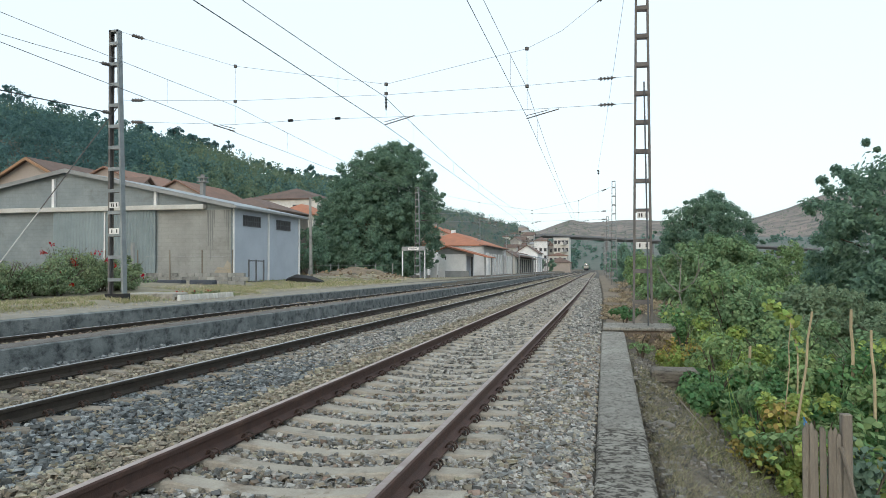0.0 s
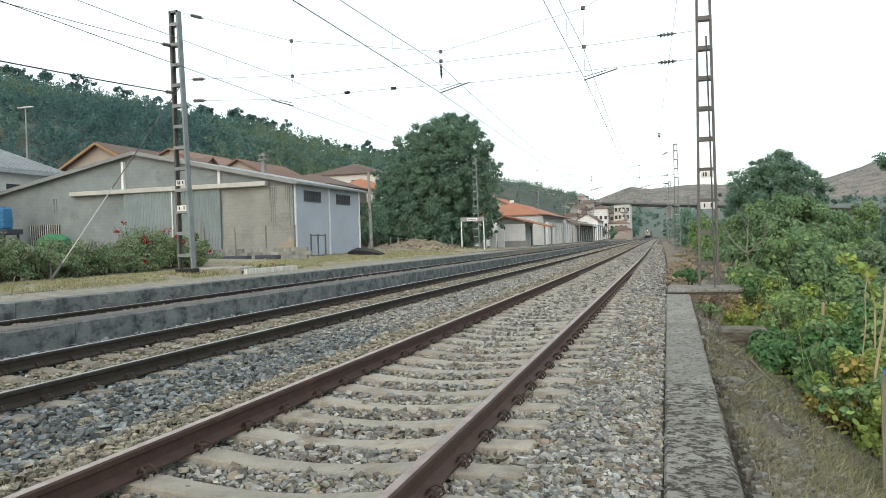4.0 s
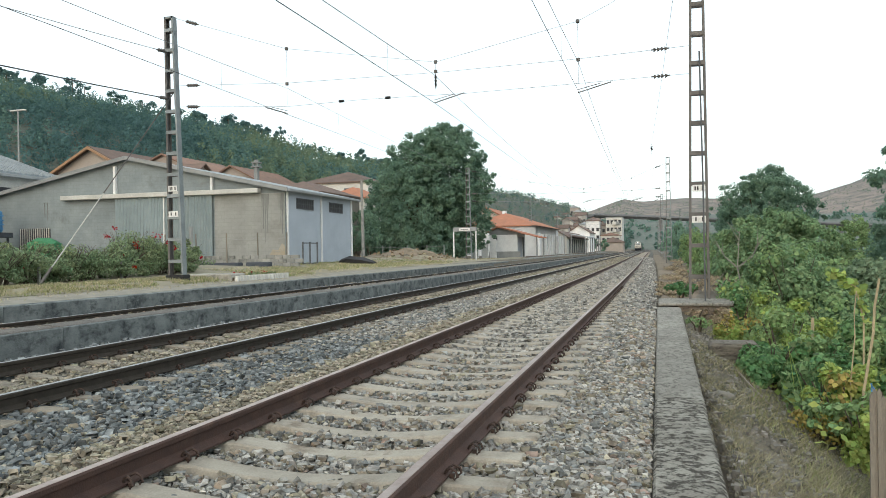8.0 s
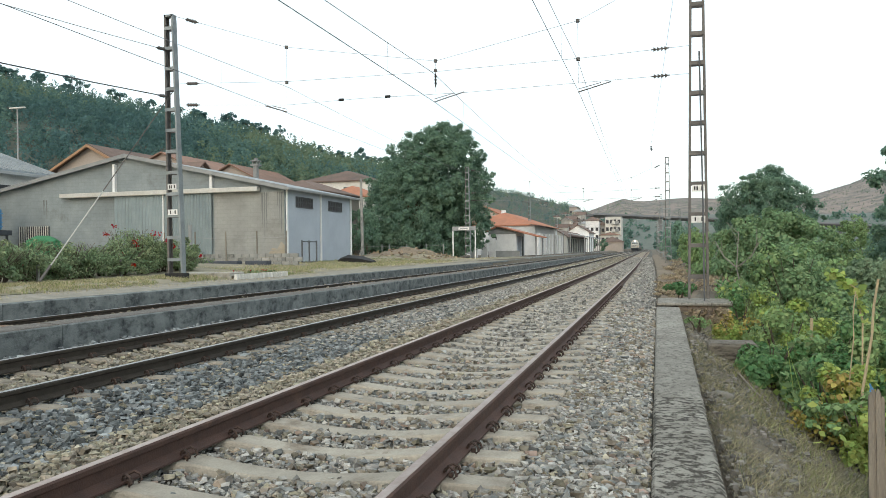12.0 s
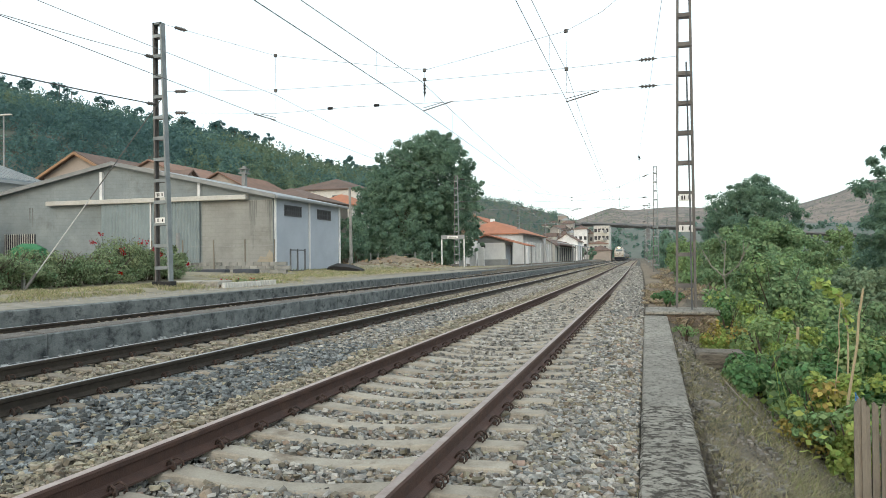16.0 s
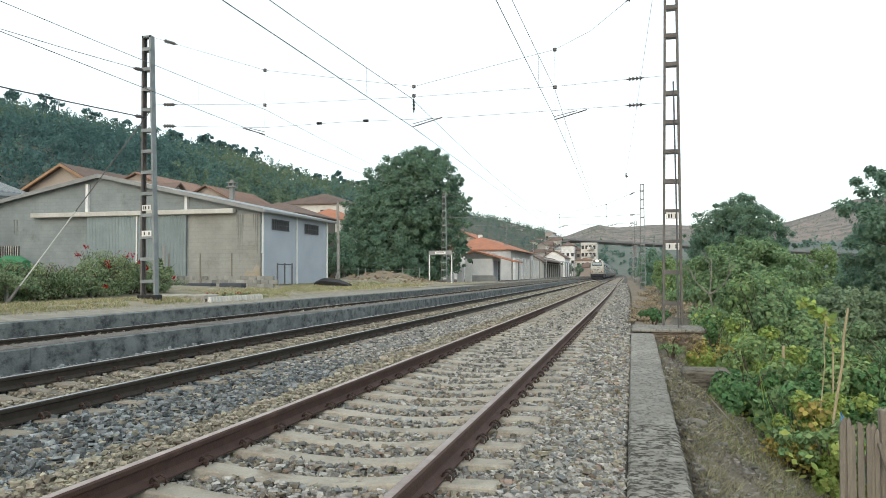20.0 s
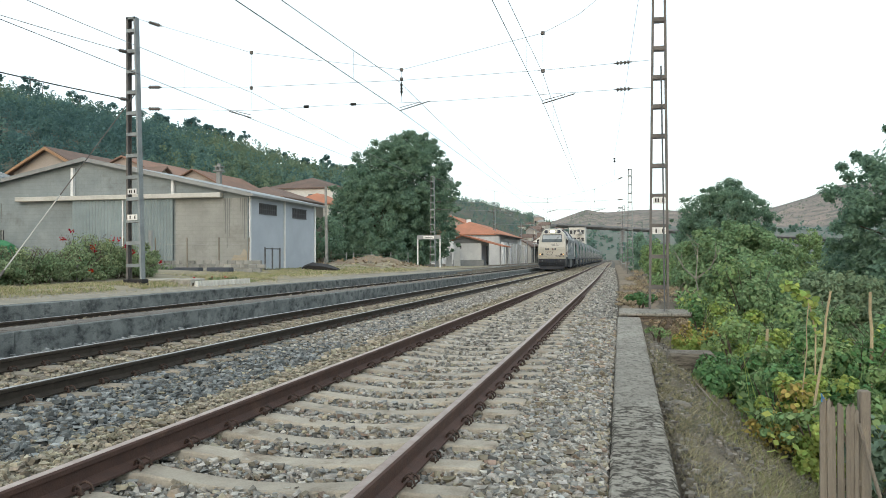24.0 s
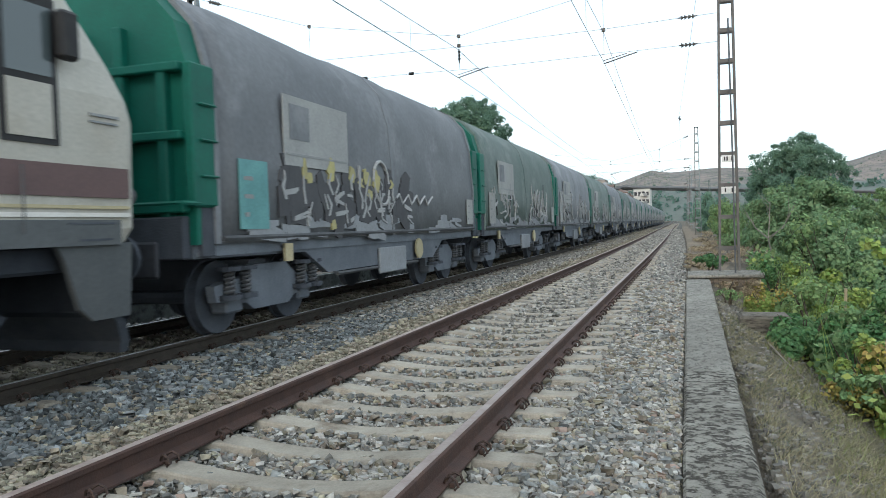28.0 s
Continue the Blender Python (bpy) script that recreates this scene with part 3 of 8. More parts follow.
def dome_points(n, z0, top, rx, ry, clumps=200, size=(0.10, 0.19), rough=1.0, lean=0.0, profile=((0, 0.62), (0.15, 0.92), (0.35, 1.0), (0.55, 0.95), (0.72, 0.80), (0.86, 0.56), (0.95, 0.32), (1.0, 0.08)), sprays=0.0):
    """Leaf places in a broad crown, and the way the leaves look: clumps set along a rounded outline, with more inside to close it."""
    hs, rs = [a for a, c in profile], [c for a, c in profile]
    h = rng.uniform(0, 1, clumps * 6)
    h = h[rng.uniform(0, 1, len(h)) < np.interp(h, hs, rs) + 0.15][:clumps]
    m = len(h)
    a = rng.uniform(0, 2 * np.pi, m)
    depth = np.where(rng.uniform(0, 1, m) < 0.72, rng.uniform(0.80, 0.98, m), rng.uniform(0.25, 0.8, m))
    wob = 1 + rough * (0.10 * np.sin(3 * a + 5 * h) + 0.06 * np.sin(7 * a - 9 * h))
    cs = rng.uniform(size[0], size[1], m) * rng.choice([0.55, 1.0, 1.0, 1.2], m)
    spray = rng.uniform(0, 1, m) < sprays
    depth = np.where(spray, rng.uniform(0.98, 1.05, m), depth)
    cs = np.where(spray, cs * 0.65, cs)
    rad = np.interp(h, hs, rs) * depth * wob
    c = np.stack([np.cos(a) * rad * rx + lean * h, np.sin(a) * rad * ry, z0 + (top - z0) * (h * 0.97 + 0.02) + np.where(spray, 0.035 * (top - z0) * h, 0)], 1)
    pick = rng.integers(0, m, n)
    q = unit(n) * (rng.uniform(0.05, 1.0, n) ** 0.5)[:, None] * np.array([1, 1, 0.8])
    way = np.stack([np.cos(a), np.sin(a), h * 0.6], 1)[pick] * 0.45
    return c[pick] + q * (cs[pick] * (rx + ry) / 2)[:, None], outwards(q + way)


# ---- the plan ----
def bend(y):
    """The tracks bend very gently to the left with distance."""
    k = max(0.0, min(1.0, (y - 25.0) / 115.0))
    return -max(0.0, y - 20.0) ** 2 / 54000.0 - 0.6 * k * k * (3 - 2 * k)


T1, T2, T3 = -2.13, -6.58, -10.25      # track centres at the camera
Z1, Z2, Z3 = 0.0, -0.08, -0.005         # rail tops
HALF = 0.87                            # half the distance between rail heads


def sstep(a, b, x):
    t = min(1.0, max(0.0, (x - a) / (b - a)))
    return t * t * (3 - 2 * t)


def ground_z(x, y):
    if x < -12.15:
        z = 0.20 + 0.20 * sstep(-12.3, -14.2, x) + 0.25 * sstep(-16, -22, x) + 0.5 * sstep(-24, -42, x) + 5.0 * sstep(-45, -90, x)
        z -= 0.25 * sstep(48, 75, y) * sstep(-14, -20, x)
        z += 0.80 * math.exp(-((x + 18.4) / 2.6) ** 2 - ((y - 56) / 4.0) ** 2)
        return z
    if x < 0.02:
        return -0.36
    z = -0.40 - 0.54 * max(0.0, min(x, 2.4) - 0.42) - 0.03 * max(0, min(x, 40) - 2.4)
    z -= 0.16 * math.exp(-((x - 0.44) / 0.045) ** 2)
    z += 0.09 * math.exp(-((x - 1.05) / 0.45) ** 2 - ((y - 12.2) / 0.8) ** 2)
    z += 0.06 * noise.noise((x * 1.3, y * 0.9, 0))
    k = sstep(17.5, 22, y)
    shelf = -0.30 - 0.5 * max(0.0, min(x, 5.5) - 2.2) - 0.02 * max(0, min(x, 40) - 5.5)
    return z * (1 - k) + shelf * k


xs = sorted(set([-3000, -1500, -800, -400, -250, -160, -120, -100, -90, -80, -70, -60, -50, -45] + list(range(-44, -12, 2)) + [-15, -14.2, -13.6, -13, -12.6, -12.3, -12.1, -11, -9, -5, -2, 0.0, 0.1, 0.36, 0.44, 0.52, 0.6, 0.7, 0.8, 1.0, 1.2, 1.5, 1.8, 2.1, 2.4, 3, 3.5, 4, 5, 5.5, 6.5, 8, 10, 14, 20, 30, 40, 70, 150, 300, 600, 1200, 3000]))
ys = sorted(set([-300, -100, -40, -20, -10] + [i * 0.75 for i in range(-4, 40)] + list(range(30, 80, 2)) + [90, 100, 120, 140, 170, 200, 250, 300, 400, 550, 800, 1200, 2000, 4000]))
gb = MB()
gb.v = [(x, y, ground_z(x, y)) for y in ys for x in xs]
nx = len(xs)
gb.f = [(j * nx + i, j * nx + i + 1, (j + 1) * nx + i + 1, (j + 1) * nx + i) for j in range(len(ys) - 1) for i in range(nx - 1)]
ground = part("ground", gb, SOIL, smooth=True)
tagged(ground, "dry brown earth with sparse grass and stones", "ground", kind="structure")

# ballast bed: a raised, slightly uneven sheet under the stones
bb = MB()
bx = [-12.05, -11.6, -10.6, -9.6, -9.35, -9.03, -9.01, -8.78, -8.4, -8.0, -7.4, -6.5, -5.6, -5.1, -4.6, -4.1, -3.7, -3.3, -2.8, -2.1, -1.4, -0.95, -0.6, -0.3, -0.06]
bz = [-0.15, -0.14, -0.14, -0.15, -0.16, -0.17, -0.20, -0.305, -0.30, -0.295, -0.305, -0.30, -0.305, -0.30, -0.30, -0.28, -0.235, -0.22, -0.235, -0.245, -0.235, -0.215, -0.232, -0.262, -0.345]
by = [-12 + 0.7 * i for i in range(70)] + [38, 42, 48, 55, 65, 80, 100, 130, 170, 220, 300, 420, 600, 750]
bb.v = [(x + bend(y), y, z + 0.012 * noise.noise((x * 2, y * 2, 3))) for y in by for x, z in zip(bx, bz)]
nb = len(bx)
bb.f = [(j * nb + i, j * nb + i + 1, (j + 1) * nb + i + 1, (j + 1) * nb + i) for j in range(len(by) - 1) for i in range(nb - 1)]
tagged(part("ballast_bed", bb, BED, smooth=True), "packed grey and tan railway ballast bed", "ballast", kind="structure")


def bed_z(x):
    return np.interp(x, bx, bz)


# ---- tracks ----
RAIL = [(-0.07, -0.16), (0.07, -0.16), (0.07, -0.147), (0.018, -0.122), (0.010, -0.115), (0.010, -0.052), (0.034, -0.040), (0.036, -0.012), (0.028, -0.002), (-0.028, -0.002), (-0.036, -0.012), (-0.034, -0.040), (-0.010, -0.052), (-0.010, -0.115), (-0.018, -0.122), (-0.07, -0.147)]
rail_ys = [-14, -5] + [2.5 * i for i in range(0, 25)] + [65, 75, 90, 110, 135, 165, 200, 240, 290, 350, 420, 500, 600, 720]


def rail_mesh(name, x, z, material):
    mb = MB()
    mb.loft([[(x + px + bend(y), y, z + pz) for px, pz in RAIL] for y in rail_ys])
    return mb.mesh(name, material)


def head_mesh(name, x, z, material):
    mb = MB()
    mb.loft([[(x + px + bend(y), y, z + pz) for px, pz in ((-0.026, -0.003), (0.026, -0.003), (0.024, 0.001), (-0.024, 0.001))] for y in rail_ys])
    return mb.mesh(name, material)


def sleeper_mesh(material):
    mb = MB()
    rings = []
    for x, top, wt in ((-1.3, -0.015, 0.085), (-1.285, 0.0, 0.095), (-0.70, 0.0, 0.105), (-0.48, -0.025, 0.10), (-0.25, -0.045, 0.098), (0, -0.052, 0.096), (0.25, -0.045, 0.098), (0.48, -0.025, 0.10), (0.70, 0.0, 0.105), (1.285, 0.0, 0.095), (1.3, -0.015, 0.085)):
        rings.append([(x, -wt - 0.04, -0.14), (x, -wt, top - 0.012), (x, -wt + 0.012, top), (x, wt - 0.012, top), (x, wt, top - 0.012), (x, wt + 0.04, -0.14)])
    mb.loft(rings)
    return mb.mesh("sleeper", material)


def clip_mesh():
    """A sprung steel rail clip: a bent bar over a small shoulder."""
    mb = MB()
    for s in (-1, 1):
        mb.tube([(0.0, s * 0.018, 0.022), (0.018, s * 0.03, 0.058), (0.05, s * 0.042, 0.074), (0.088, s * 0.05, 0.055), (0.10, s * 0.052, 0.018), (0.075, s * 0.05, -0.002)], 0.0095, 5)
    mb.tube([(0.0, -0.02, 0.022), (-0.008, 0.0, 0.02), (0.0, 0.02, 0.022)], 0.0095, 5)
    mb.box(0.03, 0.065, -0.018, 0.018, -0.006, 0.026, 0.005)
    mb.v = [(x * 0.85, y * 0.85, z * 0.85) for x, y, z in mb.v]
    return mb.mesh("rail_clip", CLIP)


SLEEP_PALE, SLEEP_GRIMY, CLIPM = sleeper_mesh(SLEEPER), sleeper_mesh(SLEEPER_DARK), clip_mesh()


def make_track(label, xc, z, rust, head, y0, step, near, clips, y_end, tie):
    tr = thing("railway_track", label, "railway track")
    for s in (-1, 1):
        r = part("rail", rail_mesh("rail", xc + s * HALF, z, rust), None, tr)
        part("rail_head", head_mesh("rail_head", xc + s * HALF, z, head), None, r, "worn running surface")
    k = int((-8 - y0) / step)
    far = []
    count = 0
    while y0 + k * step < y_end:
        y = y0 + k * step
        k += 1
        ox = random.uniform(-0.015, 0.015)
        if count < near:
            part("sleeper", tie, None, tr, m=pose(xc + bend(y) + ox, y, z - 0.168, 0, 0, random.uniform(-0.5, 0.5)))
            count += 1
            if y < clips:
                for s in (-1, 1):
                    for side in (-1, 1):
                        cm = pose(xc + bend(y) + s * HALF + side * 0.052, y + random.uniform(-0.01, 0.01), z - 0.160, 0, 0, 0 if side > 0 else 180)
                        part("rail_clip", CLIPM, None, tr, m=cm)
        else:
            far.append(y)
    rest = MB()
    for y in far:
        x = xc + bend(y)
        rest.box(x - 1.3, x + 1.3, y - 0.10, y + 0.10, z - 0.30, z - 0.172)
    tagged(part("sleeper_rest", rest, SLEEPER, tr), kind="stuff")
    return tr


make_track("rusty unused railway track on pale concrete sleepers", T1, Z1, RAIL_RUST, RAIL_TOP, 3.664, 0.563, 190, 26, 260, SLEEP_PALE)
make_track("main railway track with dark rails in grey ballast", T2, Z2, RAIL_DARK, RAIL_BRIGHT, 3.5, 0.563, 150, 24, 240, SLEEP_GRIMY)
make_track("dark siding track beside the station platform", T3, Z3, RAIL_DARK, RAIL_BRIGHT, 3.3, 0.563, 90, 0, 160, SLEEP_GRIMY)


# ---- ballast stones ----
def stones(name, label, material, zones, size=(0.017, 0.034), gen=rng):
    """Crushed stones of many shapes, laid over a strip of the bed; zones: x0, x1, y0, y1, stones a square metre, growth of size."""
    cube = np.array([(x, y, z) for z in (-0.8, 0.8) for y in (-0.8, 0.8) for x in (-0.8, 0.8)])
    fc = np.array([(4, 5, 7), (4, 7, 6), (0, 1, 5), (0, 5, 4), (2, 6, 7), (2, 7, 3), (0, 4, 6), (0, 6, 2), (1, 3, 7), (1, 7, 5)])
    vs, fs, base = [], [], 0
    for x0, x1, y0, y1, dens, grow in zones:
        n = int((x1 - x0) * (y1 - y0) * dens)
        x, y = gen.uniform(x0, x1, n), gen.uniform(y0, y1, n)
        off = np.abs((y - 3.664 + 0.2815) % 0.563 - 0.2815)
        clear = (np.abs(x - T1) > 1.29) | (off > 0.115) | (gen.uniform(0, 1, n) < 0.05) | (y > 40)
        x, y = x[clear], y[clear]
        n = len(x)
        r = gen.uniform(size[0], size[1], n) * gen.choice([0.7, 1.0, 1.0, 1.25], n) * grow
        z = bed_z(x) + r * gen.uniform(-0.5, 1.3, n)
        k = np.clip((y - 25) / 115, 0, 1)
        x = x - np.maximum(0, y - 20) ** 2 / 54000 - 0.6 * k * k * (3 - 2 * k)
        shape = cube[None] * gen.uniform(0.35, 1.25, (n, 8, 3)) * gen.uniform((0.9, 0.65, 0.45), (1.5, 1.05, 0.85), (n, 3))[:, None, :]
        ang = gen.uniform(0, 2 * np.pi, n)
        tilt = gen.normal(0, 0.6, n)
        ca, sa, ct, st = np.cos(ang)[:, None], np.sin(ang)[:, None], np.cos(tilt)[:, None], np.sin(tilt)[:, None]
        sx, sy, sz = shape[..., 0], shape[..., 1] * ct - shape[..., 2] * st, shape[..., 1] * st + shape[..., 2] * ct
        p = np.stack([sx * ca - sy * sa, sx * sa + sy * ca, sz], 2) * r[:, None, None] + np.stack([x, y, z], 1)[:, None, :]
        vs.append(p.reshape(-1, 3))
        fs.append((fc[None] + (base + 8 * np.arange(n))[:, None, None]).reshape(-1, 3))
        base += 8 * n
    ob = new(name, tri_mesh(name, np.concatenate(vs), np.concatenate(fs), material))
    return tagged(ob, label, "ballast", kind="stuff")


stones("ballast_stones", "pale grey crushed ballast stones", STONE_GREY, [(-3.05, -0.06, -8, 2.7, 90, 1.5), (-1.0, -0.085, 2.6, 9, 2300, 0.76), (-1.0, -0.085, 9, 18, 950, 1.0), (-1.0, -0.085, 18, 34, 300, 1.3), (-3.05, -1.0, 3, 10, 900, 0.80), (-3.05, -1.0, 10, 20, 340, 1.15), (-3.05, -1.0, 20, 36, 150, 1.2), (-5.75, -4.0, 11, 22, 330, 1.1), (-5.75, -4.0, 22, 40, 220, 1.2), (-3.05, -0.1, 34, 60, 130, 1.5), (-3.05, -0.1, 60, 110, 45, 2.0), (-5.75, -4.0, 40, 80, 80, 1.6)])
stones("ballast_stones", "tan and grey crushed ballast stones", STONE_TAN, [(-4.2, -3.05, -8, 2.8, 90, 1.5), (-7.4, -5.7, -8, 5, 70, 1.5), (-12.0, -9.4, -8, 9, 50, 1.5), (-4.2, -3.05, 2.8, 10, 1350, 0.84), (-4.2, -3.05, 10, 20, 420, 1.25), (-4.2, -3.05, 20, 40, 180, 1.35), (-7.4, -5.7, 5, 18, 300, 1.0), (-7.4, -5.7, 18, 36, 110, 1.2), (-12.0, -9.3, 8, 24, 150, 1.0), (-12.0, -9.3, 24, 50, 50, 1.4), (-5.6, -4.2, 4, 14, 240, 0.9), (-7.4, -3.05, 38, 70, 60, 1.6), (-7.4, -3.05, 70, 120, 25, 2.2)])
stones("ballast_stones", "blue-grey crushed ballast stones", STONE_BLUE, [(-5.75, -4.0, -8, 3.8, 90, 1.5), (-8.75, -7.4, -8, 6.5, 70, 1.5), (-5.75, -4.0, 3.8, 12, 800, 1.05), (-5.75, -4.0, 12, 22, 130, 1.1), (-8.75, -7.4, 6.5, 18, 350, 1.1), (-8.75, -7.4, 18, 34, 130, 1.2)])

near_gen = np.random.default_rng(5)
stones("ballast_stones", "cool grey stones among the pale ballast", STONE_COOL, [(-1.0, -0.085, 2.6, 9, 520, 0.86), (-1.0, -0.085, 9, 18, 180, 1.1), (-3.05, -1.0, 3, 10, 150, 0.9), (-1.0, -0.085, 18, 34, 40, 1.4)], gen=near_gen)
stones("ballast_stones", "tan stones among the pale ballast", STONE_TAN, [(-1.0, -0.085, 2.6, 9, 620, 0.86), (-1.0, -0.085, 9, 18, 220, 1.1), (-3.05, -1.0, 3, 10, 260, 0.9)], gen=near_gen)
stones("ballast_stones", "brown rust-stained stones on the siding", STONE_RUSTY, [(-12.0, -9.3, 8, 26, 220, 0.95), (-12.0, -9.3, 26, 60, 70, 1.3)], gen=near_gen)
stones("ballast_stones", "rusty stones scattered in the ballast", STONE_RUSTY, [(-1.0, -0.085, 2.6, 9, 130, 0.88), (-3.05, -1.0, 3, 10, 80, 0.9), (-1.0, -0.085, 9, 18, 80, 1.1)], gen=near_gen)

n_bank = 8000
bank_x, bank_y = 0.45 + 1.9 * rng.uniform(0, 1, n_bank) ** 1.3, 3.4 + 13 * rng.uniform(0, 1, n_bank) ** 1.2
cube = np.array([(x, y, z) for z in (-0.8, 0.8) for y in (-0.8, 0.8) for x in (-0.8, 0.8)])
cube_f = np.array([(0, 2, 3), (0, 3, 1), (4, 5, 7), (4, 7, 6), (0, 1, 5), (0, 5, 4), (2, 6, 7), (2, 7, 3), (0, 4, 6), (0, 6, 2), (1, 3, 7), (1, 7, 5)])
bank_r = rng.uniform(0.004, 0.016, n_bank) * rng.choice([0.6, 1.0, 2.3], n_bank)
bank_p = np.array([(x, y, ground_z(x, y) + r * 0.2) for x, y, r in zip(bank_x, bank_y, bank_r)])
bank_v = (cube[None] * rng.uniform(0.4, 1.3, (n_bank, 8, 3)) * bank_r[:, None, None] + bank_p[:, None, :]).reshape(-1, 3)
bank_f = (cube_f[None] + (8 * np.arange(n_bank))[:, None, None]).reshape(-1, 3)
tagged(new("bank_gravel", tri_mesh("bank_gravel", bank_v, bank_f, BANKSTONE)), "small loose grey stones on the bank", "gravel", kind="stuff")

# ---- platform edges ----
def edge_wall(name, label, x0, x1, z0, z1, y0, y1, step, material, grit=False):
    w = thing(name, label, "platform edge", kind="structure")
    y = y0
    while y < y1:
        d = step * random.uniform(0.9, 1.1)
        mb = MB()
        a, b = bend(y), bend(y + d)
        mb.box(x0 + (a + b) / 2, x1 + (a + b) / 2 + random.uniform(-0.002, 0.002), y, y + d - 0.004, z0, z1 + random.uniform(-0.004, 0.004), 0.012)
        length = part("wall_length", mb, material, w)
        if grit:
            mb = MB()
            rows = []
            for i in range(15):
                yy = y + 0.05 + (d - 0.1) * i / 14
                e = 0.05 * noise.noise((yy * 2.3, x1, 0))
                rows.append([(x0 + (a + b) / 2 + 0.01, yy, z1 - 0.02), (x1 + (a + b) / 2 - 0.09 + e, yy, z1 - 0.02), (x1 + (a + b) / 2 - 0.11 + e, yy, z1 + 0.012), (x0 + (a + b) / 2 + 0.01, yy, z1 + 0.03 + e * 0.3)])
            mb.loft(rows)
            part("grit", mb, RUSTGRIT, length, "reddish-brown grit lying on top")
        y += d
    return w


edge_wall("retaining_kerb", "stained grey concrete retaining kerb between two tracks", -9.28, -8.80, -0.42, 0.07, -8, 135, 5.6, CONC_DARK, True)
edge_wall("platform_edge", "weathered concrete station platform edge", -12.45, -12.10, -0.35, 0.215, -8, 150, 6.2, CONC_DARK)

pv = MB()
py_ = [-8 + 2 * i for i in range(80)]
pv.loft([[(-12.44 + bend(y), y, 0.19), (-12.46 + bend(y), y, 0.222), (-13.15 + bend(y) + 0.1 * noise.noise((y * 0.4, 0, 0)), y, ground_z(-13.15, y) + 0.014), (-13.32 + bend(y), y, ground_z(-13.32, y) + 0.004)] for y in py_])
tagged(part("platform_gravel", pv, GRAVEL), "strip of pale gravel along the platform edge", "gravel", kind="structure")
yx, yy_ = [-30, -27, -24, -22, -20, -18.5, -17, -16, -15, -14.4, -13.8, -13.25], [-8 + 2 * i for i in range(44)]
yd = MB()
yd.v = [(x, y, ground_z(x, y) + 0.015 + 0.02 * noise.noise((x, y, 5))) for y in yy_ for x in yx]
yd.f = [(j * 12 + i, j * 12 + i + 1, (j + 1) * 12 + i + 1, (j + 1) * 12 + i) for j in range(len(yy_) - 1) for i in range(11)]
tagged(part("platform_ground", yd, YARD, smooth=True), "dry pale earth with straw and weeds beside the platform", "ground", kind="structure")
md = MB()
mx, my = [-22.6 + 0.35 * i for i in range(25)], [50 + 0.5 * i for i in range(25)]
md.v = [(x, y, ground_z(x, y) + 0.10 - 0.16 * min(1.6, math.hypot((x + 18.4) / 3.4, (y - 56) / 5.0) ** 2) + 0.30 * noise.noise((x * 1.1, y * 0.9, 3)) + 0.14 * noise.noise((x * 3.4, y * 2.1, 3))) for y in my for x in mx]
md.f = [(j * 25 + i, j * 25 + i + 1, (j + 1) * 25 + i + 1, (j + 1) * 25 + i) for j in range(24) for i in range(24)]
tagged(part("earth_mound", md, PATH_EARTH), "low mound of loose brown earth by the platform", "mound", kind="structure")
pp = MB()
pp.box(-16.2, -12.46, 76, 200, -0.1, 0.31, 0.02)
tagged(part("station_platform", pp, CONC), "pale concrete station platform", "platform", kind="structure")

# concrete kerb beside the camera, in long cast lengths
kerb = thing("trackside_kerb", "rough grey mossy concrete kerb along the ballast", "kerb", kind="structure")
for ya, yb in ((-3.0, 2.2), (2.215, 7.6), (7.615, 12.9), (12.915, 19.19)):
    mb = MB()
    rows = 14
    rings = []
    for i in range(rows + 1):
        y = ya + (yb - ya) * i / rows
        j = 0.018 * noise.noise((y * 3.1, 1, 0))
        j2 = 0.012 * noise.noise((y * 2.3, 7, 0))
        x0, x1 = -0.055 + j * 0.6, 0.332 + 0.0085 * y + j2
        rings.append([(x0, y, -0.62), (x0, y, -0.315), (x0 + 0.02, y, -0.292), (0.15, y, -0.286 + j * 0.3), (x1 - 0.03, y, -0.295), (x1, y, -0.325), (x1 + 0.01, y, -0.75)])
    mb.loft(rings)
    part("kerb_length", mb, KERB if ya < 7 else KERB_PALE, kerb)


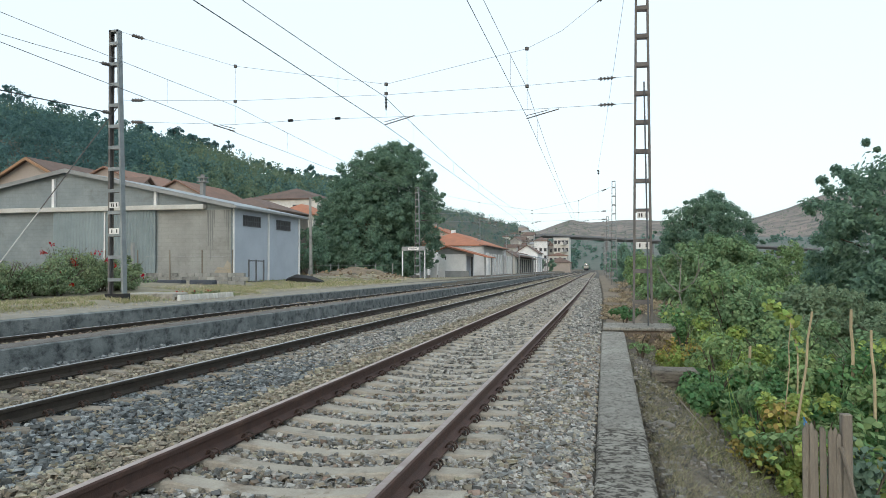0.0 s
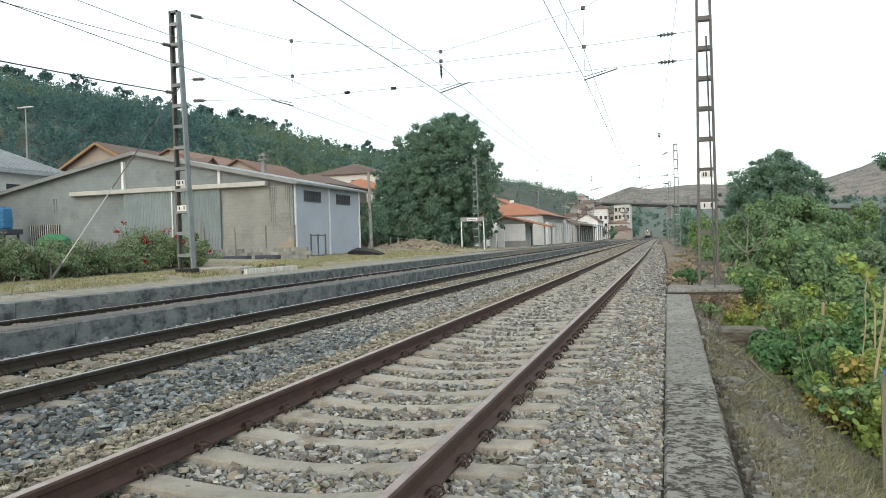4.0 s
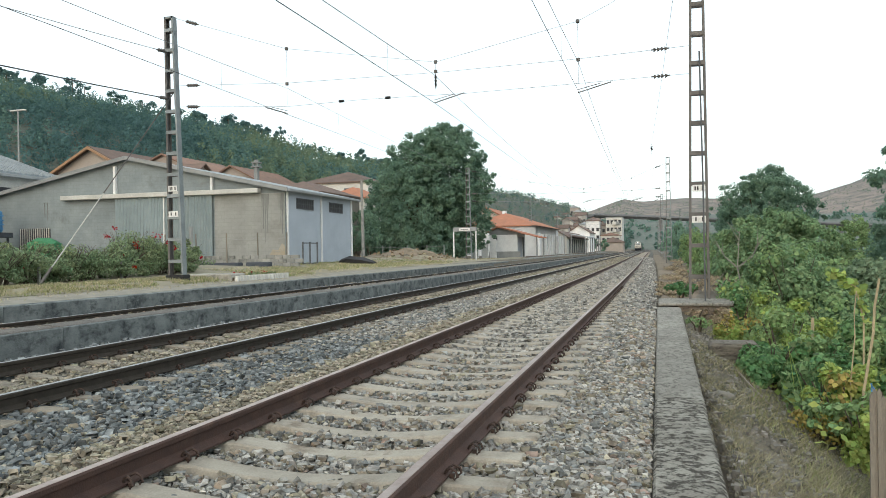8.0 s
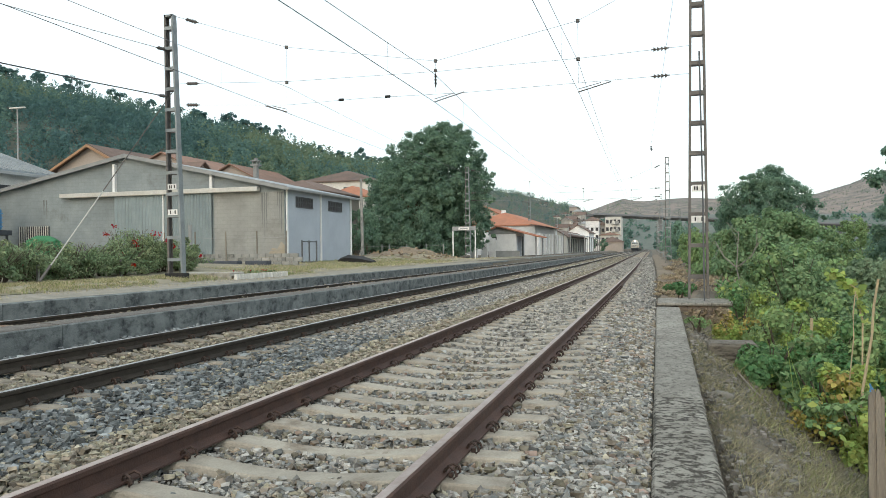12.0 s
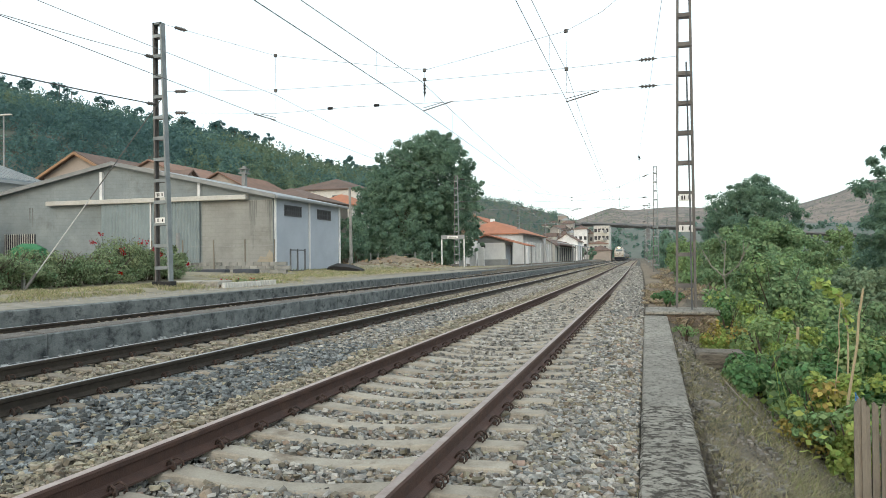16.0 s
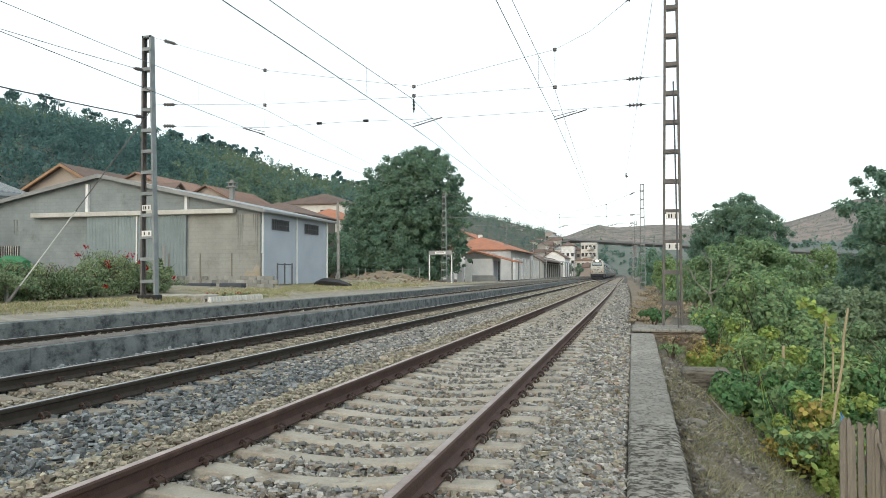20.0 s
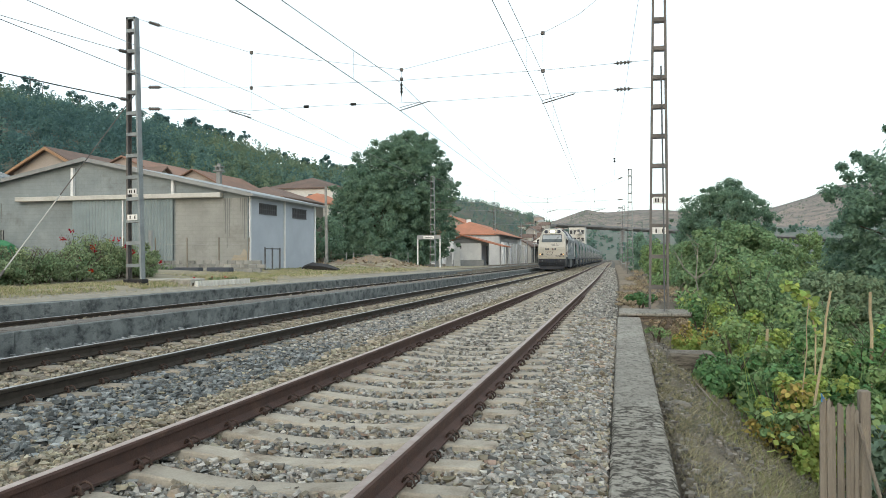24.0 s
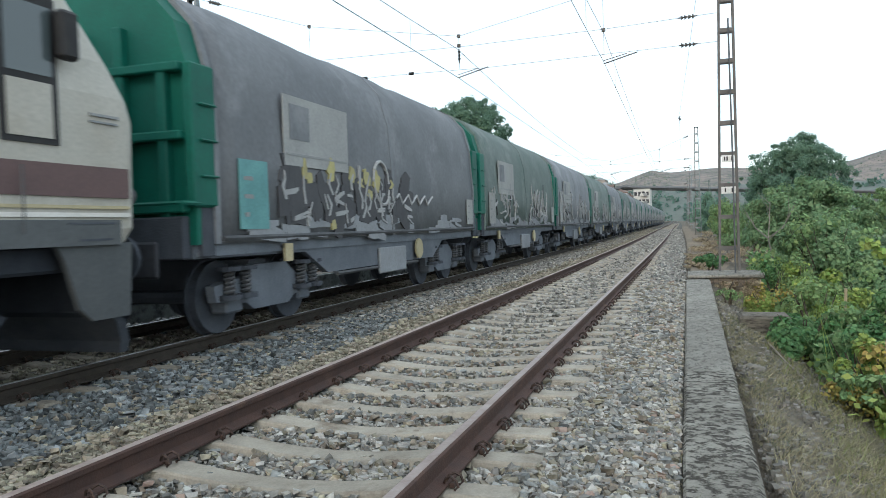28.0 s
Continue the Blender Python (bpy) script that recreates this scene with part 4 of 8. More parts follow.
# ---- lattice masts and overhead line ----
def mast(x, y, z0, z1, w0, w1, label, steel, dark, lean=0.0, bars=0.60, plates=True, base=True):
    m = thing("catenary_mast", label, "railway mast", pose(x, y, z0, 0, lean, 0))
    h = z1 - z0

    def wid(z):
        return w0 + (w1 - w0) * z / h
    # left legs and rear battens take the darker steel
    for sx in (-1, 1):
        mb = MB()
        t = 0.10
        mb.loft([[(sx * wid(z) / 2 - sx * a, b, z) for a, b in ((0, -t), (0.055, -t), (0.055, -t + 0.02), (0.012, -t + 0.02), (0.012, t - 0.02), (0.055, t - 0.02), (0.055, t), (0, t))] for z in (0, h)])
        part("leg", mb, dark if sx < 0 else steel, m)
    z = 0.55
    while z < h - 0.2:
        for b in (-0.104, 0.104):
            mb = MB()
            mb.box(-wid(z) / 2 + 0.004, wid(z) / 2 - 0.004, b - 0.005, b + 0.005, z - 0.05, z + 0.05)
            part("batten", mb, steel if b < 0 else dark, m)
        z += bars * (1 + 0.12 * (1 - z / h))
    mb = MB()
    mb.box(-w1 / 2, w1 / 2, -0.10, 0.10, h - 0.06, h)
    part("cap", mb, steel, m)
    if plates:
        for zz, ww in ((2.75, 0.30), (1.98, 0.33)):
            mb = MB()
            mb.box(-ww / 2, ww / 2, -0.135, -0.128, zz - 0.085, zz + 0.085)
            pl = part("number_plate", mb, SIGNWHITE, m, "small white plate with dark marks")
            for dx in ((-0.10, -0.04, 0.07) if zz > 2.5 else (-0.09, 0.07)):
                mb = MB()
                mb.box(dx, dx + 0.035, -0.140, -0.136, zz - 0.05, zz + 0.05)
                part("dark_mark", mb, BLACK, pl)
    if base:
        mb = MB()
        mb.box(-w0 / 2 - 0.06, -w0 / 2 + 0.10, -0.16, 0.16, -0.3, 0.14, 0.01)
        part("foot", mb, BLACK, m)
        mb = MB()
        mb.box(w0 / 2 - 0.10, w0 / 2 + 0.06, -0.16, 0.16, -0.3, 0.14, 0.01)
        part("foot", mb, BLACK, m)
        mb = MB()
        mb.box(-w0 / 2 + 0.08, w0 / 2 - 0.08, -0.14, -0.10, 0.02, 0.14)
        part("foot_plate", mb, BLACK, m)
    return m


MASTS = [20.0, 64.0, 108.0, 152.0, 196.0, 240.0]
for i, y in enumerate(MASTS):
    mast(-14.05 - 0.04 * max(0, y - 20), y, 0.42 if i == 0 else 0.3, 8.4 if i == 0 else 8.35, 0.52, 0.30, "tall grey lattice steel mast on the platform" if i == 0 else "distant grey lattice steel catenary mast", STEEL, STEEL_DARK, lean=-1.0 if i == 0 else 0, plates=i == 0, base=i == 0)
for i, y in enumerate(MASTS):
    mast(0.97 + 0.7 * bend(y), y, -0.14 if i == 0 else -0.1, 10.2 if i == 0 else 8.45, 0.50, 0.30, "tall dark lattice steel mast on a concrete footing" if i == 0 else "distant grey lattice steel catenary mast", STEEL_DARK if i == 0 else STEEL, STEEL_DARK, lean=0.35 if i == 0 else 0, plates=i == 0, base=False, bars=0.70)
for x, y, h in ((1.9, 130, 7.6), (2.4, 165, 8.2), (3.2, 118, 6.8)):
    mast(x, y, -0.4, h, 0.4, 0.25, "distant grey lattice steel catenary mast", STEEL_GREEN, STEEL_GREEN, plates=False, base=False)
for y in (-24.0,):
    mast(-14.05, y, 0.4, 8.4, 0.52, 0.30, "tall grey lattice steel mast on the platform", STEEL, STEEL_DARK, plates=False)
    mast(0.97, y, -0.2, 10.0, 0.50, 0.30, "tall dark lattice steel mast on a concrete footing", STEEL_DARK, STEEL_DARK, plates=False)

# pole and cable running up the right mast
mb = MB()
mb.tube([(1.10, 19.84, -0.6), (1.09, 19.84, 2.5), (1.05, 19.84, 6.0)], 0.022, 6)
tagged(part("cable_conduit", mb, UNDER_LIGHT), "thin grey conduit running up the mast", "conduit")


def insulator(mb, a, b, r=0.075, n=4):
    """A string of ribbed discs between two points."""
    a, b = Vector(a), Vector(b)
    mb.tube([a, b], 0.018, 5)
    for i in range(n):
        p = a.lerp(b, (i + 1) / (n + 1))
        d = (b - a).normalized() * 0.03
        mb.tube([p - d, p + d], r, 8, r * 0.45)


def span(y, full):
    """Cross wires between the two masts of a pair, with insulators and steady arms."""
    s = thing("head_span", "thin steel cross-span wires with insulators between two masts", "overhead wires")
    o = 0.4 * bend(y)
    xl, xr = -14.0 - 0.04 * max(0, y - 20), 0.85
    w = 0.0055 if full else 0.009
    k = 0 if full else -0.2
    nodes = [(xl, 8.35), (-10.3, 7.10), (-5.8, 6.34), (-1.93, 7.08), (-1.0, 7.5), (xr, 8.9 if full else 8.2)]
    rows = [nodes, [(xl, 6.30), (-10.2, 6.10), (-5.8, 6.05), (-1.93, 6.10), (xr, 6.20)], [(xl, 5.66), (-10.3, 5.42), (-7.9, 5.46), (-5.0, 5.42), (-1.93, 5.46), (xr, 5.50)]]
    for row in rows:
        mb = MB()
        mb.tube([(x + o, y, z + k) for x, z in row], w, 5)
        part("span_wire", mb, WIRE, s)
        for a, b, z in ((xl + 0.35, xl + 0.80, row[0][1] - 0.02), (xr - 0.95, xr - 0.5, row[-1][1] - 0.02)):
            if row is nodes and a > -5:
                za, zb = (8.0, 8.35) if full else (7.6, 7.9)
                za, zb = np.interp([a, b], [-1.0, xr], [7.5, 8.9 if full else 8.2])
            elif row is nodes:
                za, zb = np.interp([a, b], [xl, -10.3], [8.35, 7.1])
            else:
                za, zb = np.interp([a, b], [p[0] for p in row], [p[1] for p in row])
            mb = MB()
            insulator(mb, (a + o, y, za + k), (b + o, y, zb + k), 0.06 if full else 0.08)
            part("insulator", mb, STEEL_DARK, s)
    for x, zt in ((-10.3, 7.1), (-5.8, 6.34), (-1.93, 7.08)):
        mb = MB()
        mb.tube([(x + o, y, zt + k), (x + o, y, 5.45 + k)], w * 0.8, 4)
        part("dropper", mb, WIRE, s)
        for zz in (zt, 6.08):
            mb = MB()
            mb.disc((x + o, y, zz + k), "z", 0.05, 0.08, 8)
            part("clamp", mb, STEEL_DARK, s)
    if full:
        mb = MB()
        insulator(mb, (-5.8, y, 6.0), (-5.8, y, 5.62), 0.045, 3)
        part("insulator", mb, BLACK, s)
        for xx in (-8.6, -7.2):
            mb = MB()
            mb.tube([(xx - 0.07, y, 5.46), (xx + 0.07, y, 5.46)], 0.04, 8)
            part("strain_insulator", mb, BLACK, s)
    for x0, x1 in ((-11.0, -10.3), (-5.0, -5.85), (-1.1, -1.95)):
        mb = MB()
        mb.tube([(x0 + o, y, 5.44 + k), (x1 + o, y, 5.22 + k)], 0.016 if full else 0.022, 5)
        mb.tube([(x0 + (x1 - x0) * 0.3 + o, y, 5.43 + k), (x1 + o, y, 5.30 + k)], 0.009, 4)
        part("steady_arm", mb, STEEL_DARK, s)


span(20.0, True)
for y in MASTS[1:4]:
    span(y, False)


def overhead(label, xs_at, contact=5.24, top=6.02, low=5.62, r=0.0062):
    """One track's contact wire with its carrier and droppers, from support to support."""
    line = thing("overhead_line", label, "overhead wires")
    sup = [-24.0] + MASTS
    cpts = [(xs_at(y) + bend(y), y, contact - (0.15 if y > 30 else 0)) for y in sup]
    mb = MB()
    mb.tube(cpts, r * 1.35, 5)
    part("contact_wire", mb, WIRE_DARK, line)
    cat = []
    for a, b in zip(cpts[:-1], cpts[1:]):
        for i in range(12):
            u = i / 12
            sag = 4 * u * (1 - u)
            zt = top + (low - top) * sag - (0.15 if a[1] > 30 else 0)
            cat.append((a[0] + (b[0] - a[0]) * u, a[1] + (b[1] - a[1]) * u, zt))
            if i % 2 == 1 and a[1] < 110:
                d = MB()
                d.tube([cat[-1], (cat[-1][0], cat[-1][1], contact - (0.15 if a[1] > 30 else 0.0))], 0.0032, 4)
                part("dropper", d, WIRE, line)
    mb = MB()
    mb.tube(cat, r * 1.3, 5)
    part("carrier_wire", mb, WIRE, line)


overhead("contact and carrier wires above the rusty track", lambda y: -1.93 if y < 30 else -2.25, r=0.0042)
overhead("contact and carrier wires above the main track", lambda y: -5.87 if y < 30 else -6.55)
overhead("contact and carrier wires above the siding", lambda y: -9.3 if y < 0 else (-10.25 if y < 30 else -10.6), contact=5.17, top=5.93, low=5.55, r=0.0048)

# feeder lines on the platform masts
fd = thing("feeder_lines", "thin dark feeder cables strung between masts", "overhead wires")
for x, z, sag, r in ((-14.25, 5.92, 0.84, 0.016), (-14.3, 7.35, 0.98, 0.009)):
    mb = MB()
    mb.tube([(x, 20 - 44 * i / 14, z - sag * 4 * (i / 14) * (1 - i / 14)) for i in range(15)], r, 5)
    part("cable", mb, WIRE_DARK if r > 0.015 else WIRE, fd)
    mb = MB()
    insulator(mb, (x, 19.9, z), (x, 19.45, z - 0.05), 0.06, 3)
    part("insulator", mb, STEEL_DARK, fd)

GUARD = mat("pale_grey_guard", (0.47, 0.47, 0.455), (0.38, 0.38, 0.37), 3, 40, 0.7, bump=0.1)
# stay of the platform mast: wire above, pale guard tube and anchor below
gy = thing("mast_stay", "mast stay with white guard tube and dark anchor rod", "stay wire")
A, B = Vector((-15.45, 15.96, 0.30)), Vector((-14.1, 20.0, 6.1))
for a, b, r, mm, nm in ((0.0, 0.10, 0.035, STEEL_DARK, "anchor_rod"), (0.10, 0.45, 0.017, GUARD, "guard_tube"), (0.45, 1.0, 0.015, STEEL_DARK, "stay_wire")):
    mb = MB()
    mb.tube([A.lerp(B, a), A.lerp(B, b)], r, 7)
    part(nm, mb, mm, gy)
mb = MB()
mb.box(-15.6, -14.9, 15.75, 16.1, 0.22, 0.36, 0.03)
part("anchor_block", mb, CONC, gy)

# feeder along the far masts, with a hanging insulator
mb = MB()
mb.tube([(0.80, 20, 9.7), (0.2, 42, 9.35), (-0.42, 64, 9.45), (-0.6, 108, 9.3)], 0.006, 4)
fx = thing("feeder_line", "thin feeder cable with a dark insulator", "overhead wires")
part("cable", mb, WIRE, fx)
mb = MB()
insulator(mb, (-0.42, 64, 9.45), (-0.36, 64, 9.0), 0.12, 3)
part("insulator", mb, BLACK, fx)

pe_ = MB()
pyy = [20.95 + 2.4 * i for i in range(60)]
pe_.v = [(x + bend(y) + 0.12 * noise.noise((y * 0.5, x, 2)), y, -0.262 - 0.02 * k + 0.02 * noise.noise((x * 2, y, 8))) for y in pyy for k, x in enumerate((0.02, 0.6, 1.2, 1.8, 2.3))]
pe_.f = [(j * 5 + i, j * 5 + i + 1, (j + 1) * 5 + i + 1, (j + 1) * 5 + i) for j in range(len(pyy) - 1) for i in range(4)]
tagged(part("dirt_path", pe_, PATH_EARTH, smooth=True), "reddish trodden earth beside the rails", "path", kind="structure")

# footing of the right mast
fb = thing("mast_footing", "low concrete slab on red brick under the mast", "footing")
mb = MB()
mb.box(-0.02, 1.78, 19.2, 20.9, -0.27, -0.19, 0.02)
part("slab", mb, KERB_PALE, fb)
for r in range(6):
    for c in range(6):
        mb = MB()
        x = 0.46 + c * 0.225 - (0.11 if r % 2 else 0)
        mb.box(max(0.45, x), min(1.72, x + 0.215), 19.28, 19.40, -0.32 - 0.078 * r, -0.25 - 0.078 * r, 0.005)
        part("brick", mb, BRICKM, fb)
mb = MB()
mb.box(0.47, 1.70, 19.32, 20.8, -0.9, -0.245)
part("core", mb, KERB, fb)

# cast block, loose stone and litter on the bank
cb = MB()
cb.box(0.76, 1.50, 12.7, 13.3, -1.3, -0.38, 0.04)
tagged(part("concrete_block", cb, BANKBLOCK), "weathered concrete block sunk in the bank", "concrete block")


# ---- buildings ----
def gable_roof(mb, x0, x1, y0, y1, ze, zr, axis, over=0.35, t=0.14):
    if axis == "y":
        xm = (x0 + x1) / 2
        k = (zr - ze) / (xm - x0)
        mb.prism([(x0 - over, ze - over * k), (xm, zr), (x1 + over, ze - over * k), (x1 + over, ze - over * k + t), (xm, zr + t), (x0 - over, ze - over * k + t)], "y", y0 - over, y1 + over)
    else:
        ym = (y0 + y1) / 2
        k = (zr - ze) / (ym - y0)
        mb.prism([(y0 - over, ze - over * k), (ym, zr), (y1 + over, ze - over * k), (y1 + over, ze - over * k + t), (ym, zr + t), (y0 - over, ze - over * k + t)], "x", x0 - over, x1 + over)


def hip_roof(mb, x0, x1, y0, y1, ze, zr, over=0.3):
    x0, x1, y0, y1 = x0 - over, x1 + over, y0 - over, y1 + over
    d = min(x1 - x0, y1 - y0) / 2
    if x1 - x0 > y1 - y0:
        r = [(x0 + d, (y0 + y1) / 2, zr), (x1 - d, (y0 + y1) / 2, zr)]
    else:
        r = [((x0 + x1) / 2, y0 + d, zr), ((x0 + x1) / 2, y1 - d, zr)]
    base = [(x0, y0, ze), (x1, y0, ze), (x1, y1, ze), (x0, y1, ze)]
    low = [(x, y, ze - 0.15) for x, y, z in base]
    if x1 - x0 > y1 - y0:
        fs = [(0, 1, 5, 4), (2, 3, 4, 5), (1, 2, 5), (3, 0, 4)]
    else:
        fs = [(0, 1, 4), (2, 3, 5), (1, 2, 5, 4), (3, 0, 4, 5)]
    fs += [(6, 7, 1, 0), (7, 8, 2, 1), (8, 9, 3, 2), (9, 6, 0, 3), (9, 8, 7, 6)]
    mb.add(base + r + low, fs)


def house(label, x0, x1, y0, y1, z0, ze, zr, axis, wall, roof, wins=(), category="house", chimney=False, over=0.4):
    """A plain house; wins: side ('f' towards the camera, 'r' towards the track), place along it, height, width, height of opening."""
    ox, oy = (x0 + x1) / 2, (y0 + y1) / 2
    h = thing("house", label, category, pose(ox, oy, z0))
    a0, a1, b0, b1, e, r = x0 - ox, x1 - ox, y0 - oy, y1 - oy, ze - z0, zr - z0
    mb = MB()
    if axis == "y":
        mb.prism([(a0, -0.5), (a1, -0.5), (a1, e), ((a0 + a1) / 2, r), (a0, e)], "y", b0, b1)
    elif axis == "x":
        mb.prism([(b0, -0.5), (b1, -0.5), (b1, e), ((b0 + b1) / 2, r), (b0, e)], "x", a0, a1)
    else:
        mb.box(a0, a1, b0, b1, -0.5, e)
    part("wall", mb, wall, h)
    mb = MB()
    if axis == "h":
        hip_roof(mb, a0, a1, b0, b1, e + 0.02, r)
    elif axis == "flat":
        mb.box(a0 - 0.15, a1 + 0.15, b0 - 0.15, b1 + 0.15, e, e + 0.25)
    else:
        gable_roof(mb, a0, a1, b0, b1, e + 0.03, r + 0.03, axis, over)
    rf = part("roof", mb, roof, h)
    if chimney:
        mb = MB()
        mb.box(a0 * 0.3 - 0.3, a0 * 0.3 + 0.3, -0.3, 0.3, e, r + 0.7)
        part("chimney", mb, wall, rf)
    for side, at, z, w, hh in wins:
        mb, fr = MB(), MB()
        if side == "f":
            fr.box(at - w / 2 - 0.06, at + w / 2 + 0.06, b0 - 0.04, b0 + 0.05, z - 0.06, z + hh + 0.06)
            mb.box(at - w / 2, at + w / 2, b0 - 0.055, b0, z, z + hh)
        else:
            fr.box(a1 - 0.05, a1 + 0.04, at - w / 2 - 0.06, at + w / 2 + 0.06, z - 0.06, z + hh + 0.06)
            mb.box(a1, a1 + 0.055, at - w / 2, at + w / 2, z, z + hh)
        wi = part("window", fr, GREY, h)
        part("pane", mb, DARK, wi)
    return h


# warehouse
WX, WY, WZ = -19.8, 38.0, 0.45
wh = thing("warehouse", "grey block warehouse with gabled roof and bluish side wall", "warehouse", pose(WX, WY, WZ))
mb = MB()
mb.prism([(-20.6, -0.4), (0, -0.4), (0, 4.25), (-10.1, 6.42), (-20.6, 4.40)], "y", 0, 0.25)
part("front_wall", mb, BLOCKWALL, wh, "grey concrete block gable wall")
mb = MB()
mb.box(-4.40, -0.02, -0.004, 0.01, -0.38, 4.08)
part("wall_bay", mb, BLOCKBEIGE, wh, "beige concrete block bay beside the door")
mb = MB()
mb.box(-0.25, 0.004, 0.26, 9.5, -0.4, 4.25)
part("side_wall", mb, BLUEWALL, wh, "pale blue-grey painted side wall")
mb = MB()
mb.box(-20.6, -20.4, 0.26, 9.5, -0.4, 4.4)
part("side_wall", mb, BLOCKWALL, wh)
mb = MB()
mb.prism([(-20.4, -0.4), (-0.26, -0.4), (-0.26, 4.2), (-10.1, 6.40), (-20.4, 4.38)], "y", 9.25, 9.5)
part("rear_wall", mb, BLOCKWALL, wh)
for a, b in (((-10.1, 6.44), (0.35, 4.20)), ((-20.95, 4.34), (-10.1, 6.44))):
    mb = MB()
    mb.prism([a, b, (b[0], b[1] + 0.10), (a[0], a[1] + 0.10)], "y", -0.35, 9.9)
    part("roof", mb, FIBRE, wh, "grey corrugated fibre-cement roof")
    mb = MB()
    mb.prism([(a[0], a[1] - 0.10), (b[0], b[1] - 0.10), (b[0], b[1] + 0.13), (a[0], a[1] + 0.13)], "y", -0.40, -0.35)
    part("verge_trim", mb, GREY, wh)
mb = MB()
mb.box(0.36, 0.50, -0.4, 9.9, 4.12, 4.26, 0.02)
part("gutter", mb, GREY, wh)
mb = MB()
mb.box(-14.7, -1.45, -0.42, -0.04, 4.10, 4.36, 0.02)
part("door_track_cover", mb, OFFWHITE, wh, "long white door track cover")
for x0, x1 in ((-11.0, -7.72), (-7.58, -4.5)):
    mb = MB()
    n = int((x1 - x0) / 0.19)
    pts = []
    for i in range(n * 2 + 1):
        x = x0 + (x1 - x0) * i / (2 * n)
        pts.append((x, -0.16 - (0.075 if i % 2 else 0)))
    poly = pts + [(x1, -0.08), (x0, -0.08)]
    mb.prism(poly, "z", 0.0, 4.10)
    part("sliding_door", mb, CORRU, wh, "corrugated galvanised sliding door")
for x0, x1, z0, z1 in ((-7.69, -7.61, 0.0, 4.1), (-11.08, -10.92, 4.36, 6.0), (-4.58, -4.42, 4.36, 5.15)):
    mb = MB()
    mb.box(x0, x1, -0.20, -0.01, z0, z1)
    part("white_strip", mb, WHITE, wh)
gr = MB()
gr.box(-18.1, -15.8, -0.03, 0.02, 1.15, 2.45)
gw = part("window", gr, DARK, wh, "low barred window")
for i in range(14):
    mb = MB()
    x = -18.0 + i * 0.163
    mb.box(x, x + 0.035, -0.09, -0.05, 1.12, 2.48)
    part("bar", mb, OFFWHITE, gw)
for y in (0.14, 4.55, 9.25):
    mb = MB()
    mb.box(0.006, 0.07, y, y + 0.16, -0.3, 4.25)
    part("pilaster", mb, WHITE, wh)
for y0, y1 in ((1.35, 3.5), (5.8, 7.85)):
    mb = MB()
    mb.box(-0.05, 0.02, y0, y1, 3.25, 3.85)
    wi = part("window", mb, DARK, wh, "small louvred window")
    mb = MB()
    for z in (3.25, 3.82):
        mb.box(0.02, 0.06, y0 - 0.04, y1 + 0.04, z, z + 0.05)
    for i in range(9):
        yy = y0 + (y1 - y0) * i / 8
        mb.box(0.02, 0.05, yy - 0.02, yy + 0.02, 3.3, 3.82)
    mb.box(0.02, 0.05, y0, y1, 3.53, 3.57)
    part("window_grid", mb, UNDER_LIGHT, wi)
mb = MB()
mb.prism([(-1.9, 0.0), (-0.02, 0.0), (-0.02, 1.1), (-0.22, 1.3), (-0.45, 0.9), (-0.8, 0.95), (-1.1, 0.45), (-1.5, 0.5), (-1.7, 0.2)], "y", -0.012, 0.0)
part("stain", mb, RUSTSTAIN, wh, "ochre water stain")
ws = random.Random(12)
for x, low, w in ((-1.42, 3.0, 0.05), (-1.34, 2.1, 0.09), (-1.22, 1.3, 0.10), (-1.10, 1.9, 0.08), (-1.0, 3.1, 0.05), (-0.42, 3.3, 0.04), (-0.30, 2.4, 0.07), (-0.18, 1.8, 0.09), (-0.08, 2.9, 0.05), (-16.2, 3.2, 0.10), (-16.0, 2.9, 0.07)):
    mb = MB()
    zs = [4.05 + (low - 4.05) * i / 6 for i in range(7)]
    left = [(x - w * ws.uniform(0.35, 0.65) * (1 - 0.13 * i), z) for i, z in enumerate(zs)]
    right = [(x + w * ws.uniform(0.35, 0.65) * (1 - 0.13 * i), z) for i, z in enumerate(zs)]
    mb.prism(left + right[::-1], "y", -0.010 - ws.uniform(0, 0.003), 0.0)
    part("stain", mb, WATERMARK, wh, "dark water streak")
mb = MB()
for z in (0.1, 1.25):
    mb.box(0.75, 0.80, 0.5, 2.4, z, z + 0.06)
for y in (0.5, 1.4, 2.36):
    mb.box(0.74, 0.81, y, y + 0.06, -0.2, 1.35)
tagged(part("metal_gate", mb, UNDER_LIGHT, None, m=pose(WX, WY, WZ)), "rusty grey metal gate frame beside the warehouse", "gate")

# low wall and wire fence before the warehouse
lw = thing("low_wall", "low grey concrete block wall", "wall", pose(-25.2, 34.6, 0.30))
for r in range(4):
    for c in range(18):
        mb = MB()
        x = c * 0.45 - (0.22 if r % 2 else 0)
        mb.box(x, x + 0.435, 0, 0.2, r * 0.2, r * 0.2 + 0.19, 0.008)
        part("block", mb, CONC, lw)
fp = thing("wire_fence", "old wooden fence posts with sagging wire", "fence", pose(0, 0, 0.35))
posts = [(-24.6, 34.0), (-22.9, 34.2), (-21.3, 34.5), (-19.7, 34.8), (-18.3, 35.2)]
for x, y in posts:
    mb = MB()
    mb.tube([(x, y, -0.2), (x + random.uniform(-0.05, 0.05), y, 1.9)], 0.038, 6, 0.032)
    part("post", mb, WOOD_GREY, fp)
